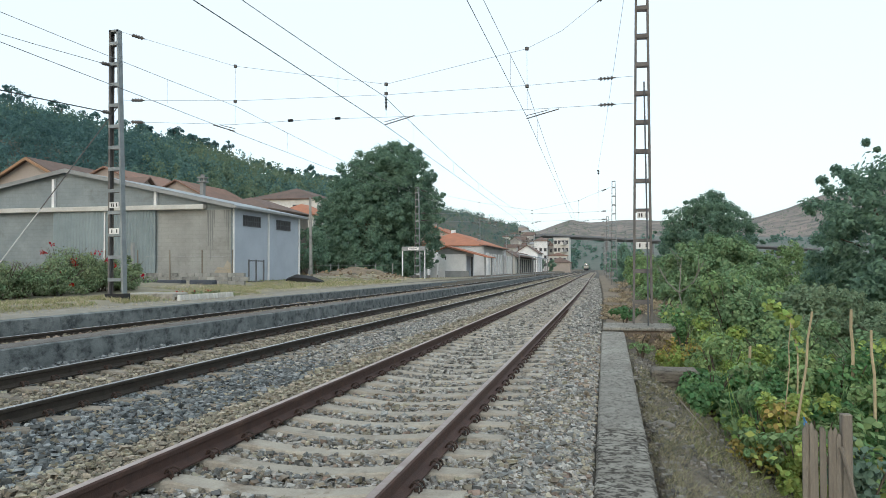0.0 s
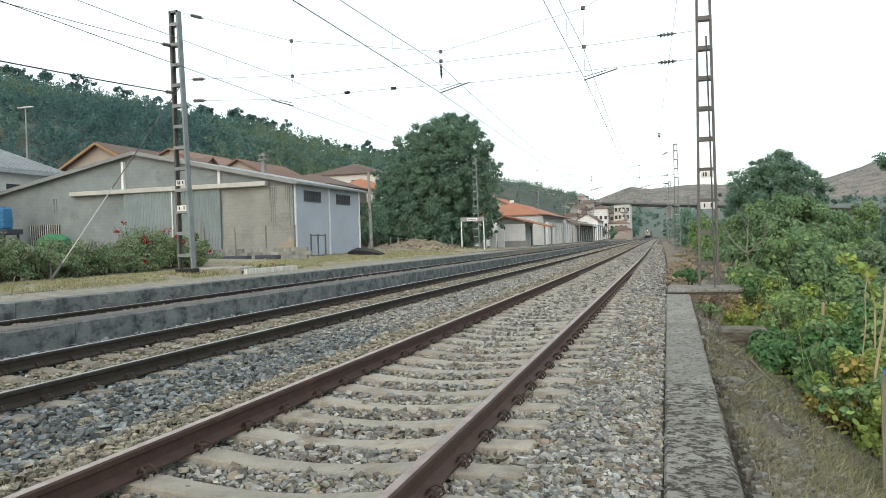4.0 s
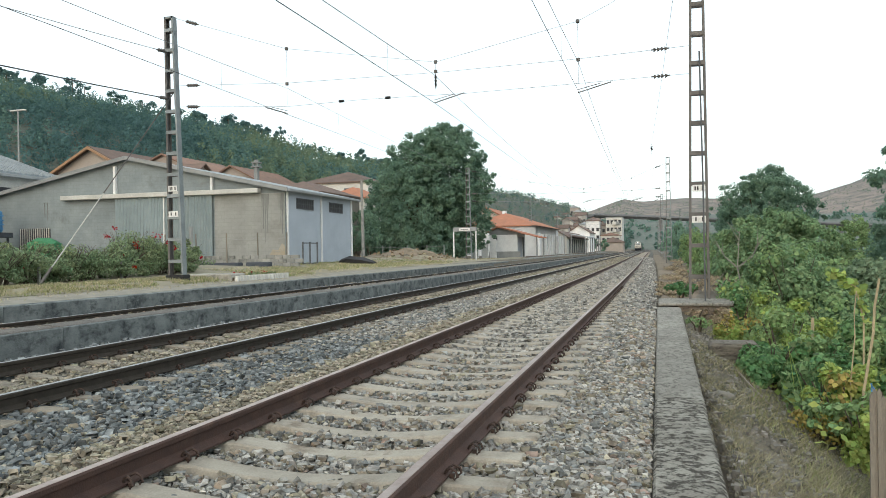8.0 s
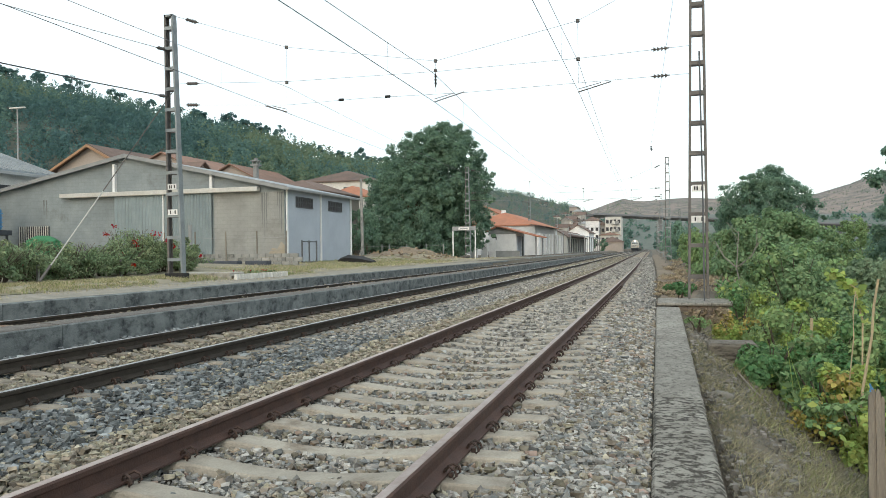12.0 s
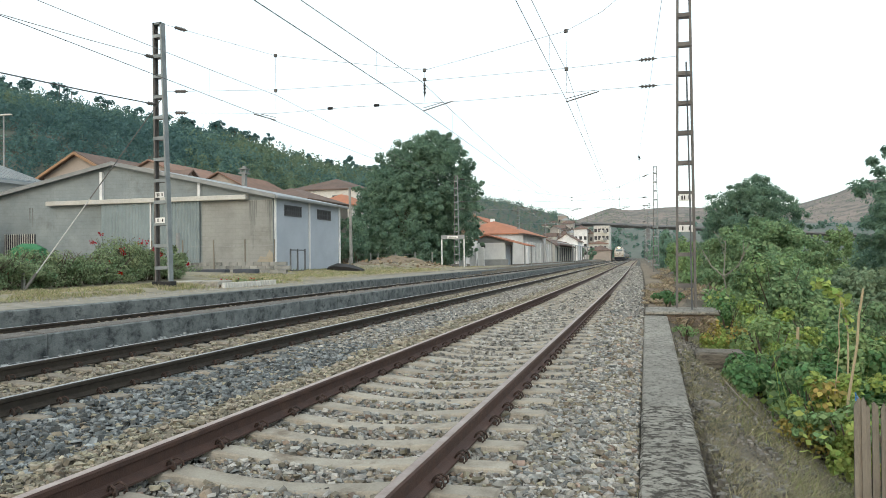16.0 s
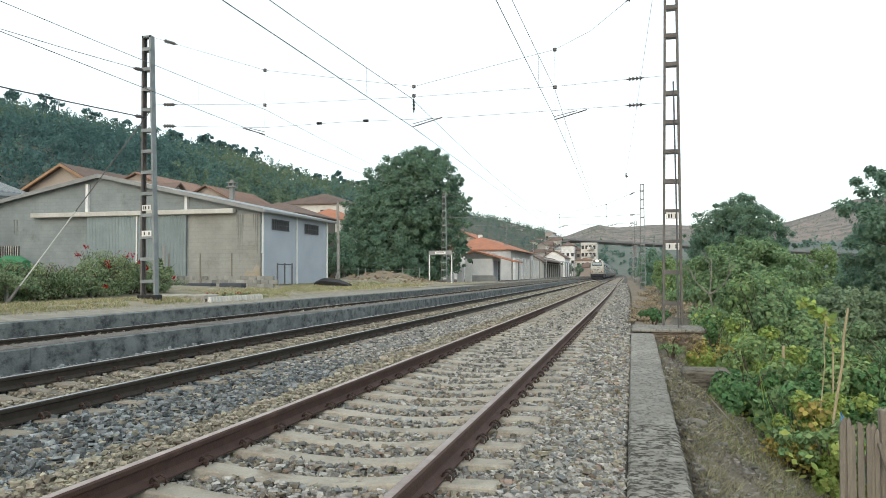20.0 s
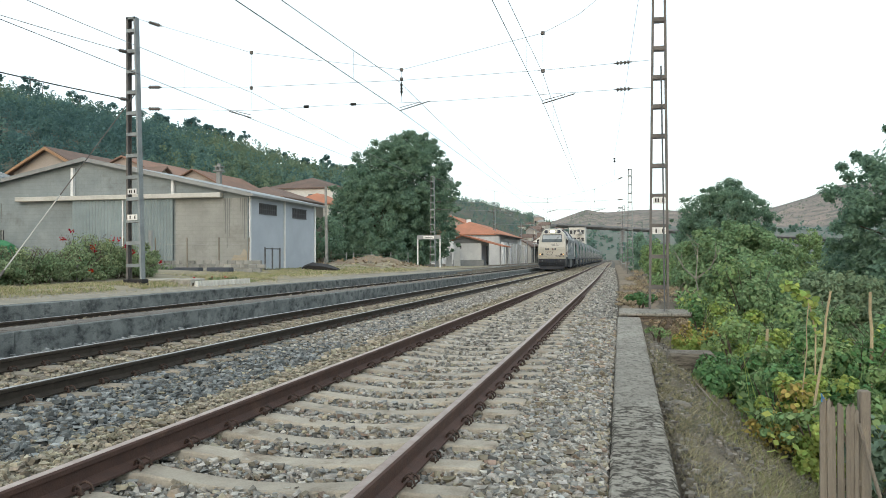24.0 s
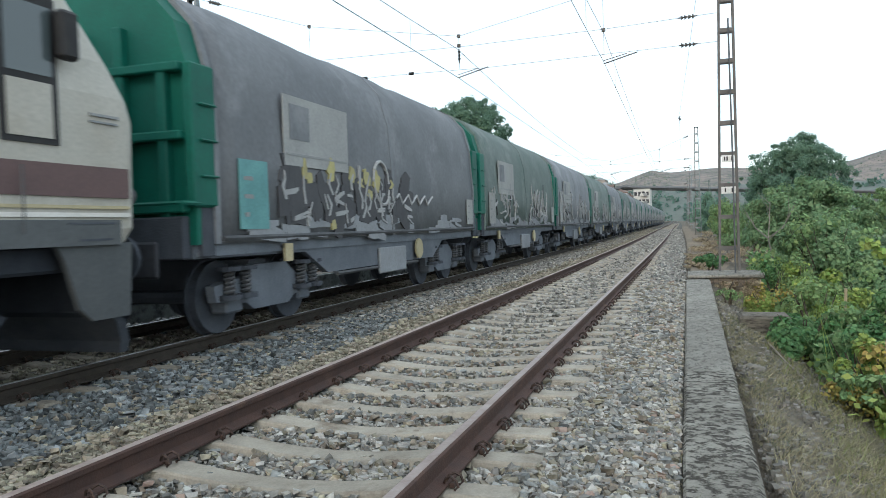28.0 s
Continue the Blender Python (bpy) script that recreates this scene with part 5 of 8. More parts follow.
for z in (1.0, 1.65):
    mb = MB()
    for (xa, ya), (xb, yb) in zip(posts[:-1], posts[1:]):
        mb.tube([(xa + (xb - xa) * i / 6, ya + (yb - ya) * i / 6, z - 0.10 * 4 * (i / 6) * (1 - i / 6)) for i in range(7)], 0.006, 4)
    part("wire", mb, WIRE, fp)

tf = thing("wire_fence", "thin posts of a wire fence in front of the walnut tree", "fence", pose(0, 66, 0.3))
for x in (-26.4, -24.5, -23.8, -22.1, -20.2, -18.6):
    mb = MB()
    mb.tube([(x, 0, -0.2), (x + random.uniform(-0.04, 0.04), 0, 1.45)], 0.045, 6, 0.04)
    part("post", mb, GREY, tf)
for z in (0.7, 1.3):
    mb = MB()
    mb.tube([(-26.4, 0, z), (-22.1, 0, z - 0.05), (-18.6, 0, z)], 0.008, 4)
    part("wire", mb, WIRE, tf)

# planter edging, pale low slab and dark timber by the platform
pe = thing("planter_edging", "white scalloped planter edging with red flowers", "planter", pose(-13.05, 21.6, 0.26))
for i in range(19):
    mb = MB()
    y = i * 0.19
    mb.tube([(0, y + 0.08, -0.05), (0, y + 0.08, 0.20)], 0.085, 6, 0.06)
    part("edging_stake", mb, OFFWHITE, pe)
mb = MB()
mb.box(-0.8, -0.09, 0, 3.55, -0.05, 0.14)
part("earth", mb, SOIL, pe)
fl = np.stack([rng.uniform(-0.75, -0.1, 160), rng.uniform(0.1, 3.5, 160), rng.uniform(0.12, 0.3, 160)], 1)
tagged(part("flowers", poly_mesh("flowers", leaf_quads(fl[:36], 0.08), 4, PETAL), None, pe), kind="stuff")
tagged(part("plants", poly_mesh("plants", leaf_quads(fl - (0, 0, 0.05), 0.12), 4, LEAF_ROSE), None, pe), kind="stuff")
sl = MB()
sl.box(-14.75, -13.16, 21.5, 22.4, 0.22, 0.53, 0.03)
tagged(part("concrete_slab", sl, SLABGREY), "pale concrete slab beside the mast", "slab")
for x, y, w in ((-22.0, 33.0, 2.2), (-19.6, 33.4, 1.2)):
    mb = MB()
    mb.box(x, x + w, y, y + 0.5, 0.42, 0.75, 0.03)
    tagged(part("timber_baulk", mb, UNDER), "dark old timber baulk lying on the ground", "timber")
mb = MB()
mb.tube([(-22.8, 33.6, 0.4), (-22.8, 33.6, 2.6)], 0.10, 8)
tagged(part("grey_post", mb, GREY), "grey post standing by the low wall", "post")

# boat-shaped dark heap and pole by the far corner
mb = MB()
mb.loft([[(-18.9 + a * 0.7, 43.5 + b * w, 0.35 + c * h) for b, c in ((-0.5, 0), (0.5, 0), (0.6, 0.7), (0, 1.0), (-0.6, 0.7))] for a, w, h in ((0, 0.5, 0.4), (0.8, 1.0, 0.6), (2.2, 1.0, 0.5), (3.2, 0.5, 0.25))])
tagged(part("tarpaulin_mound", mb, BLACK), "low heap under a dark tarpaulin", "heap")
mb = MB()
mb.tube([(-24.0, 60, -0.2), (-24.1, 60, 7.3)], 0.16, 8, 0.11)
tagged(part("utility_pole", mb, CONC), "plain grey concrete utility pole", "pole")

# pale industrial building behind, with its corrugated roof
pb = thing("workshop", "white workshop with grey corrugated roof", "workshop", pose(-41.2, 18.0, 0.9))
mb = MB()
mb.box(-15, 0, 0, 26.3, -0.5, 5.9)
part("wall", mb, OFFWHITE, pb)
mb = MB()
mb.prism([(0.5, 5.72), (-7.5, 8.5), (-15.5, 5.72), (-15.5, 5.85), (-7.5, 8.65), (0.5, 5.87)], "y", -0.4, 26.8)
part("roof", mb, FIBRE, pb)
mb = MB()
for i in range(54):
    y = -0.2 + i * 0.5
    mb.prism([(0.55, 5.86), (-7.5, 8.64), (-7.5, 8.70), (0.55, 5.92)], "y", y, y + 0.14)
tagged(part("roof_ribs", mb, FIBRE, pb), kind="stuff")
mb = MB()
mb.box(0.5, 0.66, -0.4, 26.8, 5.55, 5.75, 0.02)
part("gutter", mb, GREY, pb)
for y0, y1, z0, z1 in ((14.5, 17.6, 0.0, 4.6), (21.5, 23.0, 4.2, 4.9)):
    mb = MB()
    mb.box(-0.02, 0.03, y0, y1, z0, z1)
    part("opening", mb, DARK, pb)
for y in (13.0, 20.5, 25.9):
    mb = MB()
    mb.tube([(0.12, y, -0.3), (0.12, y, 5.6)], 0.06, 6)
    part("downpipe", mb, GREY, pb)

lp = thing("street_lamp", "tall pale street lamp on the hillside", "street lamp", pose(-71.85, 72, 3))
mb = MB()
mb.tube([(0, 0, -1), (0, 0, 15.4)], 0.11, 8, 0.08)
part("pole", mb, GREY, lp)
mb = MB()
mb.box(-1.1, 1.1, -0.15, 0.15, 15.35, 15.5, 0.04)
part("lamp_head", mb, OFFWHITE, lp)

tank = thing("water_tank", "blue plastic water tank on a dark stand", "water tank", pose(-37.75, 35.8, 0.9))
mb = MB()
mb.box(-0.46, 0.46, -0.42, 0.42, 1.75, 3.05, 0.10)
part("tank_body", mb, BLUEPLASTIC, tank)
for i in range(4):
    mb = MB()
    mb.box(-0.48, 0.48, -0.44, 0.44, 1.95 + i * 0.26, 2.0 + i * 0.26, 0.02)
    part("rib", mb, BLUEPLASTIC, tank)
mb = MB()
mb.disc((0, 0, 3.05), "z", 0.25, 0.12, 12)
part("lid", mb, BLUEPLASTIC, tank)
for x in (-0.65, 0.65):
    for y in (-0.5, 0.5):
        mb = MB()
        mb.box(x - 0.05, x + 0.05, y - 0.05, y + 0.05, -0.3, 1.65)
        part("leg", mb, UNDER, tank)
mb = MB()
mb.box(-0.8, 0.95, -0.6, 0.6, 1.45, 1.75, 0.02)
part("stand_top", mb, UNDER, tank)
gm = MB()
gm.loft([[(-36.0 + a, 37.0 + b * w, 1.05 + c * h) for b, c in ((-0.5, 0), (0.5, 0), (0.45, 0.9), (0, 1.0), (-0.45, 0.85))] for a, w, h in ((0, 0.9, 1.15), (0.4, 1.0, 1.28), (1.3, 1.0, 1.25), (1.8, 0.9, 1.0))])
tagged(part("green_cover", gm, GREENCLOTH), "bright green mesh cover over a heap", "cover")

# village houses
house("house with orange timber eaves and brown tiled roof", -55.2, -47.4, 60, 74, 0.9, 9.3, 11.4, "y", PINKISH, TILE_OLD, [("f", -0.5, 6.3, 1.2, 1.2)], over=0.5)
mb = MB()
for s in (-1, 1):
    mb.prism([(-51.3, 11.5), (-51.3, 11.25), (-51.3 + s * 4.6, 8.80), (-51.3 + s * 4.6, 9.05)], "y", 59.3, 59.48)
tagged(part("eave_board", mb, WOODEAVE), "orange-brown timber eave boards on a gable", "eave board", kind="structure")
house("gabled house behind the warehouse with weathered orange tiles", -49.6, -43.2, 64, 74, 0.9, 9.5, 10.95, "y", PINKISH, TILE_MID)
house("low house behind the warehouse with dark tiles", -46.4, -40.6, 60, 63.5, 0.9, 8.3, 9.5, "x", PINKISH, TILE_OLD)
house("low house behind the warehouse with orange tiles", -42.6, -36.4, 65, 74, 0.9, 8.0, 9.6, "y", PINKISH, TILE_MID)
house("low house behind the warehouse with weathered tiles", -37.2, -30.8, 66, 76, 0.9, 7.0, 8.35, "h", PINKISH, TILE_OLD)
house("white house with a brown tiled hipped roof", -47.0, -37.2, 95, 110, 0.9, 10.7, 12.6, "h", OFFWHITE, TILE_OLD, [("f", 2.0, 8.0, 1.0, 0.9), ("f", -2.2, 8.0, 1.0, 0.9)])
house("small house with bright orange roof", -38.6, -33.3, 84, 92, 0.9, 7.7, 9.2, "h", OFFWHITE, TILE)
mb = MB()
mb.box(-34.0, -33.65, 59.5, 59.9, 4, 8.75, 0.03)
mb.box(-34.22, -33.48, 59.38, 60.12, 8.75, 8.87)
for x in (-34.1, -33.7):
    for y in (59.5, 59.9):
        mb.box(x, x + 0.1, y, y + 0.1, 8.87, 9.15)
mb.box(-34.2, -33.5, 59.4, 60.1, 9.15, 9.24)
mb.box(-33.98, -33.72, 59.62, 59.88, 9.24, 9.45)
tagged(part("house_chimney", mb, GREY), "weathered grey chimney stack", "chimney")

# station: small block, main house, goods shed with awning
an = thing("station_annexe", "small white station annexe with lopsided tiled roof over the platform", "station", pose(-17.1, 86, 0.3))
mb = MB()
mb.prism([(-1.65, -0.4), (1.55, -0.4), (1.55, 2.85), (-0.6, 3.42), (-1.65, 3.0)], "y", 0, 5.6)
part("wall", mb, WHITE, an)
mb = MB()
mb.prism([(-2.0, 2.90), (-0.6, 3.46), (4.2, 2.18), (4.2, 2.30), (-0.6, 3.60), (-2.0, 3.04)], "y", -0.45, 5.9)
part("roof", mb, TILE, an)
mb = MB()
mb.prism([(-1.66, 2.62), (1.56, 2.62), (1.56, 2.84), (-0.6, 3.40), (-1.66, 2.98)], "y", -0.03, 0.0)
part("gable_board", mb, GREY, an, "grey board under the eave")
mb = MB()
mb.box(-1.25, -0.75, -0.03, 0.02, 2.0, 2.35)
part("vent_window", mb, DARK, an)
for y0, y1, mm in ((0.5, 3.0, BLUEWALL), (3.6, 4.6, DARK)):
    mb = MB()
    mb.box(1.545, 1.60, y0, y1, 0.0, 2.4)
    part("shutter", mb, mm, an)
for y in (0.2, 5.3):
    mb = MB()
    mb.box(3.7, 3.84, y, y + 0.14, -0.1, 2.34)
    part("post", mb, GREY, an)
mb = MB()
mb.box(-18.82, -15.18, 85.96, 85.99, 0.3, 1.0)
tagged(part("plinth", mb, GREY), "grey plinth band on the annexe", "plinth", kind="structure")
house("station house with terracotta hipped roof and chimneys", -26.5, -16.2, 104, 128, 0.3, 4.55, 6.55, "h", WHITE, TILE, [("r", -8.5 + 2.6 * i, 0.2, 1.2, 2.6) for i in range(7)], category="station", chimney=True)
house("house with terracotta gabled roof behind the station", -31, -24, 122, 134, 0.5, 6.5, 8.2, "y", PINKISH, TILE, chimney=True)
house("long white goods shed beside the platform", -18.5, -15.0, 131, 168, 0.3, 3.3, 4.3, "y", OFFWHITE, TILE_OLD, [("r", -15 + 4 * i, 0.2, 1.6, 2.4) for i in range(8)], category="shed")
aw = thing("station_porch", "narrow tiled porch roof with white pilasters along the station", "porch", pose(-15.6, 100, 0.31))
mb = MB()
mb.prism([(-0.7, 4.1), (0.75, 3.9), (0.75, 3.98), (-0.7, 4.2)], "y", 0, 26)
part("awning_roof", mb, TILE_OLD, aw)
for i in range(9):
    if i % 3 == 0:
        mb = MB()
        mb.box(2.55, 2.67, i * 3.15, i * 3.15 + 0.12, -0.2, 3.25)
        part("post", mb, GREY, aw)
    mb = MB()
    mb.box(0.2, 0.5, i * 3.15 + 0.4, i * 3.15 + 1.3, -0.2, 3.0)
    part("door_pilaster", mb, WHITE, aw)
aw2 = thing("platform_awning", "grey platform awning on thin white posts", "awning", pose(-15.0, 134, 0.31))
mb = MB()
mb.prism([(0, 3.5), (3.0, 2.9), (3.0, 3.0), (0, 3.62)], "y", 0, 38)
part("awning_roof", mb, FIBRE, aw2)
for i in range(8):
    mb = MB()
    mb.box(2.7, 2.85, i * 5, i * 5 + 0.16, -0.2, 2.95)
    part("post", mb, GREY, aw2)
for x, y, h in ((-19.6, 80.5, 2.3), (-18.7, 81.5, 2.0), (-17.9, 82.0, 2.4)):
    mb = MB()
    mb.box(x, x + 0.75, y, y + 0.12, 0.1, h, 0.02)
    tagged(part("garden_gate_panel", mb, WHITE), "tall white painted gate panel", "gate")

# platform sign frame
sf = thing("sign_frame", "white tubular sign frame on the platform", "sign frame", pose(-15.4, 61, 0.3))
for x in (-0.95, 0.95):
    mb = MB()
    mb.tube([(x, 0, -0.3), (x, 0, 2.75)], 0.055, 6)
    part("post", mb, WHITE, sf)
mb = MB()
mb.box(-1.0, 1.0, -0.06, 0.06, 2.46, 2.80, 0.01)
part("crossbar", mb, GREY, sf, "grey board across the top")
mb = MB()
mb.box(-0.45, 0.45, -0.09, -0.062, 2.52, 2.72, 0.005)
part("sign_board", mb, SIGNWHITE, sf)
mb = MB()
mb.box(-0.33, 0.33, -0.10, -0.092, 2.59, 2.65)
part("dark_mark", mb, GREY, sf)

# town beyond the station
wins9 = [("f", -1.6 + 1.6 * i, 1.5 + 2.6 * j, 0.8, 1.1) for i in range(3) for j in range(3)]
house("white four-storey apartment block", -23.8, -19.4, 266, 279, 0.5, 10.9, 12.3, "h", WHITE, TILE_OLD, wins9, category="apartment block")
flats = house("grey and white apartment block with balconies", -17.4, -12.0, 270, 284, 0.5, 11.9, 12.1, "flat", OFFWHITE, GREY, [("f", -2.0 + 1.3 * i, 1.5 + 2.6 * j, 0.85, 1.2) for i in range(4) for j in range(4)], category="apartment block")
for j in range(4):
    for x0 in (-0.5, 0.75):
        mb = MB()
        mb.box(x0, x0 + 1.15, -8.1, -7.02, 1.15 + 2.6 * j, 1.3 + 2.6 * j)
        mb.box(x0, x0 + 1.15, -8.1, -8.02, 1.3 + 2.6 * j, 2.15 + 2.6 * j)
        part("balcony", mb, GREY if x0 > 0 else OFFWHITE, flats)
house("narrow grey house between the apartment blocks", -19.3, -17.5, 272, 282, 0.5, 9.4, 10.4, "h", TOWNWALL, TILE_OLD, [("f", 0, 6.4, 0.8, 1.2), ("f", 0, 3.6, 0.8, 1.2)])
house("pale terrace house below the apartment blocks", -18.6, -12.2, 260, 267, 0.4, 5.6, 6.6, "h", OFFWHITE, TILE_MID, [("f", -2.2 + 1.5 * i, 3.2, 0.8, 1.1) for i in range(4)])
house("brown tiled house among the town", -17.4, -10.6, 246, 256, 0.3, 3.2, 4.9, "h", PINKISH, TILE_OLD)
house("white house behind the goods shed", -21.6, -16.2, 190, 205, 0.3, 5.2, 6.9, "y", WHITE, TILE_OLD, [("f", -0.8, 2.2, 0.8, 0.9), ("f", 1.0, 2.2, 0.8, 0.9)])
# road viaduct across the valley
va = thing("viaduct", "long grey concrete road viaduct across the valley", "viaduct")
P0, P1 = Vector((-36.5, 412, 19.3)), Vector((136, 545, 13.2))
mb = MB()
side = Vector((0.87, -0.49, 0)) * 5
mb.loft([[p + side + Vector((0, 0, 0.3)), p + side - Vector((0, 0, 0.3)), p + side * 0.6 - Vector((0, 0, 1.15)), p - side * 0.6 - Vector((0, 0, 1.15)), p - side - Vector((0, 0, 0.3)), p - side + Vector((0, 0, 0.3))] for p in (P0, P1)])
part("deck", mb, VIADUCT, va)
for k in (0, 1):
    mb = MB()
    s = side * (1 if k else -1)
    mb.loft([[p + s + Vector((0, 0, 0.3)), p + s * 0.97 + Vector((0, 0, 0.3)), p + s * 0.97 + Vector((0, 0, 0.75)), p + s + Vector((0, 0, 0.75))] for p in (P0, P1)])
    part("parapet", mb, VIADUCT, va)
for u in (0.22, 0.37, 0.49, 0.61, 0.73, 0.85):
    p = P0.lerp(P1, u)
    mb = MB()
    mb.box(p.x - 1.0, p.x + 1.0, p.y - 1.0, p.y + 1.0, -6, p.z - 1.0)
    part("pier", mb, VIADUCT, va)


# ---- hills ----
def hill(name, label, foot, ridge, material, back=120, rows=10, rough=0.06, bulge=0.15):
    mb = MB()
    cols = len(foot)
    for j in range(rows + 1):
        t = j / rows
        for a, b in zip(foot, ridge):
            p = Vector(a).lerp(Vector(b), t)
            hgt = b[2] - a[2]
            p.z = a[2] + hgt * (t + bulge * math.sin(math.pi * t)) + hgt * rough * noise.noise((p.x * 0.02, p.y * 0.02, 4)) * (t if t < 0.99 else 0.4)
            mb.v.append(tuple(p))
    for a, b in zip(foot, ridge):
        d = (Vector(b) - Vector(a)).normalized()
        mb.v.append((b[0] + d.x * back, b[1] + d.y * back, b[2] * 0.5))
    n = rows + 1
    mb.f = [(j * cols + i, j * cols + i + 1, (j + 1) * cols + i + 1, (j + 1) * cols + i) for j in range(n) for i in range(cols - 1)]
    return tagged(part(name, mb, material, smooth=True), label, "hill", kind="structure")


def finer(line, k):
    out = []
    for a, b in zip(line[:-1], line[1:]):
        out += [tuple(a[c] + (b[c] - a[c]) * i / k for c in range(3)) for i in range(k)]
    return out + [line[-1]]


RIDGE = finer([(-420, 90, 109.8), (-330, 170, 89.8), (-262, 215, 68.8), (-224, 222, 59.8), (-187, 220, 50.6), (-163, 220, 44.1), (-139, 222, 39.2), (-122, 224, 34.7), (-99, 228, 26.7), (-88, 245, 25.8), (-96, 340, 36), (-103, 500, 40), (-84, 500, 37), (-58, 500, 29.5), (-46, 503, 24.5), (-37, 512, 17)], 4)
FOOT = finer([(-200, -20, 3), (-160, 20, 3), (-110, 60, 3), (-95, 75, 3), (-85, 85, 3), (-78, 95, 3), (-72, 105, 3), (-66, 115, 3), (-60, 125, 3), (-55, 140, 3), (-50, 190, 3), (-48, 240, 3), (-42, 280, 3), (-36, 300, 3), (-30, 320, 2), (-24, 360, 1)], 4)
hill("wooded_hill", "steep hillside covered with dark pine and oak woods", FOOT, RIDGE, HILLGREEN, rows=12)
BR = finer([(-260, 1200, 40), (-180, 1200, 50), (-100, 1200, 60), (-75, 1200, 69), (-62, 1200, 73.5), (-49, 1200, 77), (-36, 1200, 73.5), (-20, 1200, 72), (20, 1200, 74.5), (54, 1200, 75.5), (110, 1200, 72), (170, 1200, 71), (209, 1200, 74), (240, 1200, 82), (265, 1200, 88), (290, 1200, 98), (310, 1200, 107), (347, 1200, 111), (398, 1200, 118), (480, 1200, 124), (700, 1150, 130), (1100, 1000, 140)], 3)
BF = [(x * 0.72, y - 420 + 0.05 * x, 2) for x, y, z in BR]
hill("scrub_hill", "bare brown hill with patches of scrub", BF, BR, HILLBROWN, rows=14, rough=0.05, bulge=0.06)
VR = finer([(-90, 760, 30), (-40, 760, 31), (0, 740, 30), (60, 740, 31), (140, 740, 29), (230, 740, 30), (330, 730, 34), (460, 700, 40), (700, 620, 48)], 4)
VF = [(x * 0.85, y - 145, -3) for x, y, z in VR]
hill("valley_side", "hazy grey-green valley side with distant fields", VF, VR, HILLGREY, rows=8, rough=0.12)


def on_hill(u, v):
    k = u * (len(BR) - 1)
    i = min(int(k), len(BR) - 2)
    a, c = Vector(BF[i]).lerp(Vector(BF[i + 1]), k - i), Vector(BR[i]).lerp(Vector(BR[i + 1]), k - i)
    q = a.lerp(c, v)
    q.z = a.z + (c.z - a.z) * (v + 0.06 * math.sin(math.pi * v))
    return q


# ---- trees and plants ----
def big_tree(label, x, y, z, height, radii, crown_z, material, leaves, size, lumps=40, limbs=7, trunk=0.32, name="tree", lump=(0.16, 0.28), low=False, rough=1.5, lean=0.0, clumps=4, grain=(0.07, 0.16), **shape):
    t = thing(name, label, "tree", pose(x, y, z))
    mb = MB()
    mb.tube([(0, 0, -0.4), (0.05, 0.05, height * 0.2), (-0.05, 0.1, height * 0.42)], trunk, 8, trunk * 0.6)
    tk = part("trunk", mb, BARK, t)
    for i in range(limbs):
        a = 2 * math.pi * i / limbs + random.uniform(-0.3, 0.3)
        r = random.uniform(0.45, 0.8)
        mb = MB()
        z0 = height * random.uniform(0.16, 0.4)
        mb.tube([(0, 0, z0), (math.cos(a) * radii[0] * r * 0.4, math.sin(a) * radii[1] * r * 0.4, z0 + (crown_z - z0) * 0.7), (math.cos(a) * radii[0] * r, math.sin(a) * radii[1] * r, crown_z + radii[2] * random.uniform(0, 0.5))], trunk * 0.4, 6, trunk * 0.08)
        part("limb", mb, BARK, tk)
    pts, way = dome_points(int(leaves * 1.4), 0.2 if low else max(0.3, crown_z - radii[2] * 0.85), crown_z + radii[2], radii[0], radii[1], lumps * clumps, size=grain, rough=rough, lean=lean, sprays=0.16, **shape)
    core, inner = dome_points(int(leaves * 0.5), 0.5 if low else max(0.5, crown_z - radii[2] * 0.7), crown_z + radii[2] * 0.82, radii[0] * 0.80, radii[1] * 0.80, lumps * 2, size=(0.20, 0.28), rough=rough, lean=lean * 0.8, **shape)
    quads = np.concatenate([leaf_quads(pts, size, out=way), leaf_quads(core, size * 1.3, out=inner)])
    part("crown", poly_mesh("crown", quads, 4, material), None, t)
    return t


def bush(label, x, y, rx, ry, h, material, leaves, size, lumps=9, z=None, extra=None, category="bush", name="bush", stems=5, slim=0.6):
    z = ground_z(x, y) if z is None else z
    b = thing(name, label, category, pose(x, y, z))
    pts, way = crown_points(leaves, (0, 0, h * 0.48), (rx, ry, h * 0.54), lumps, hollow=0.25, low=True)
    pts[:, 2] = np.abs(pts[:, 2])
    leaf, corners = (leaf_blades, 6) if y < 22 and x > -10 else (leaf_quads, 4)
    part("foliage", poly_mesh("foliage", leaf(pts, size, slim=slim, out=way), corners, material), None, b)
    if extra:
        em, n, es = extra
        p2, way = crown_points(n, (0, 0, h * 0.62), (rx * 1.02, ry * 1.02, h * 0.45), max(3, lumps // 2), hollow=0.5)
        part("foliage", poly_mesh("foliage", leaf_blades(p2, es, out=way), 6, em), None, b)
    for i in range(stems):
        a = random.uniform(0, 6.28)
        mb = MB()
        mb.tube([(0, 0, -0.2), (math.cos(a) * rx * 0.3, math.sin(a) * ry * 0.3, h * 0.45), (math.cos(a) * rx * 0.7, math.sin(a) * ry * 0.7, h * 0.85)], 0.025, 5, 0.006)
        part("stem", mb, BARK, b)
    return b


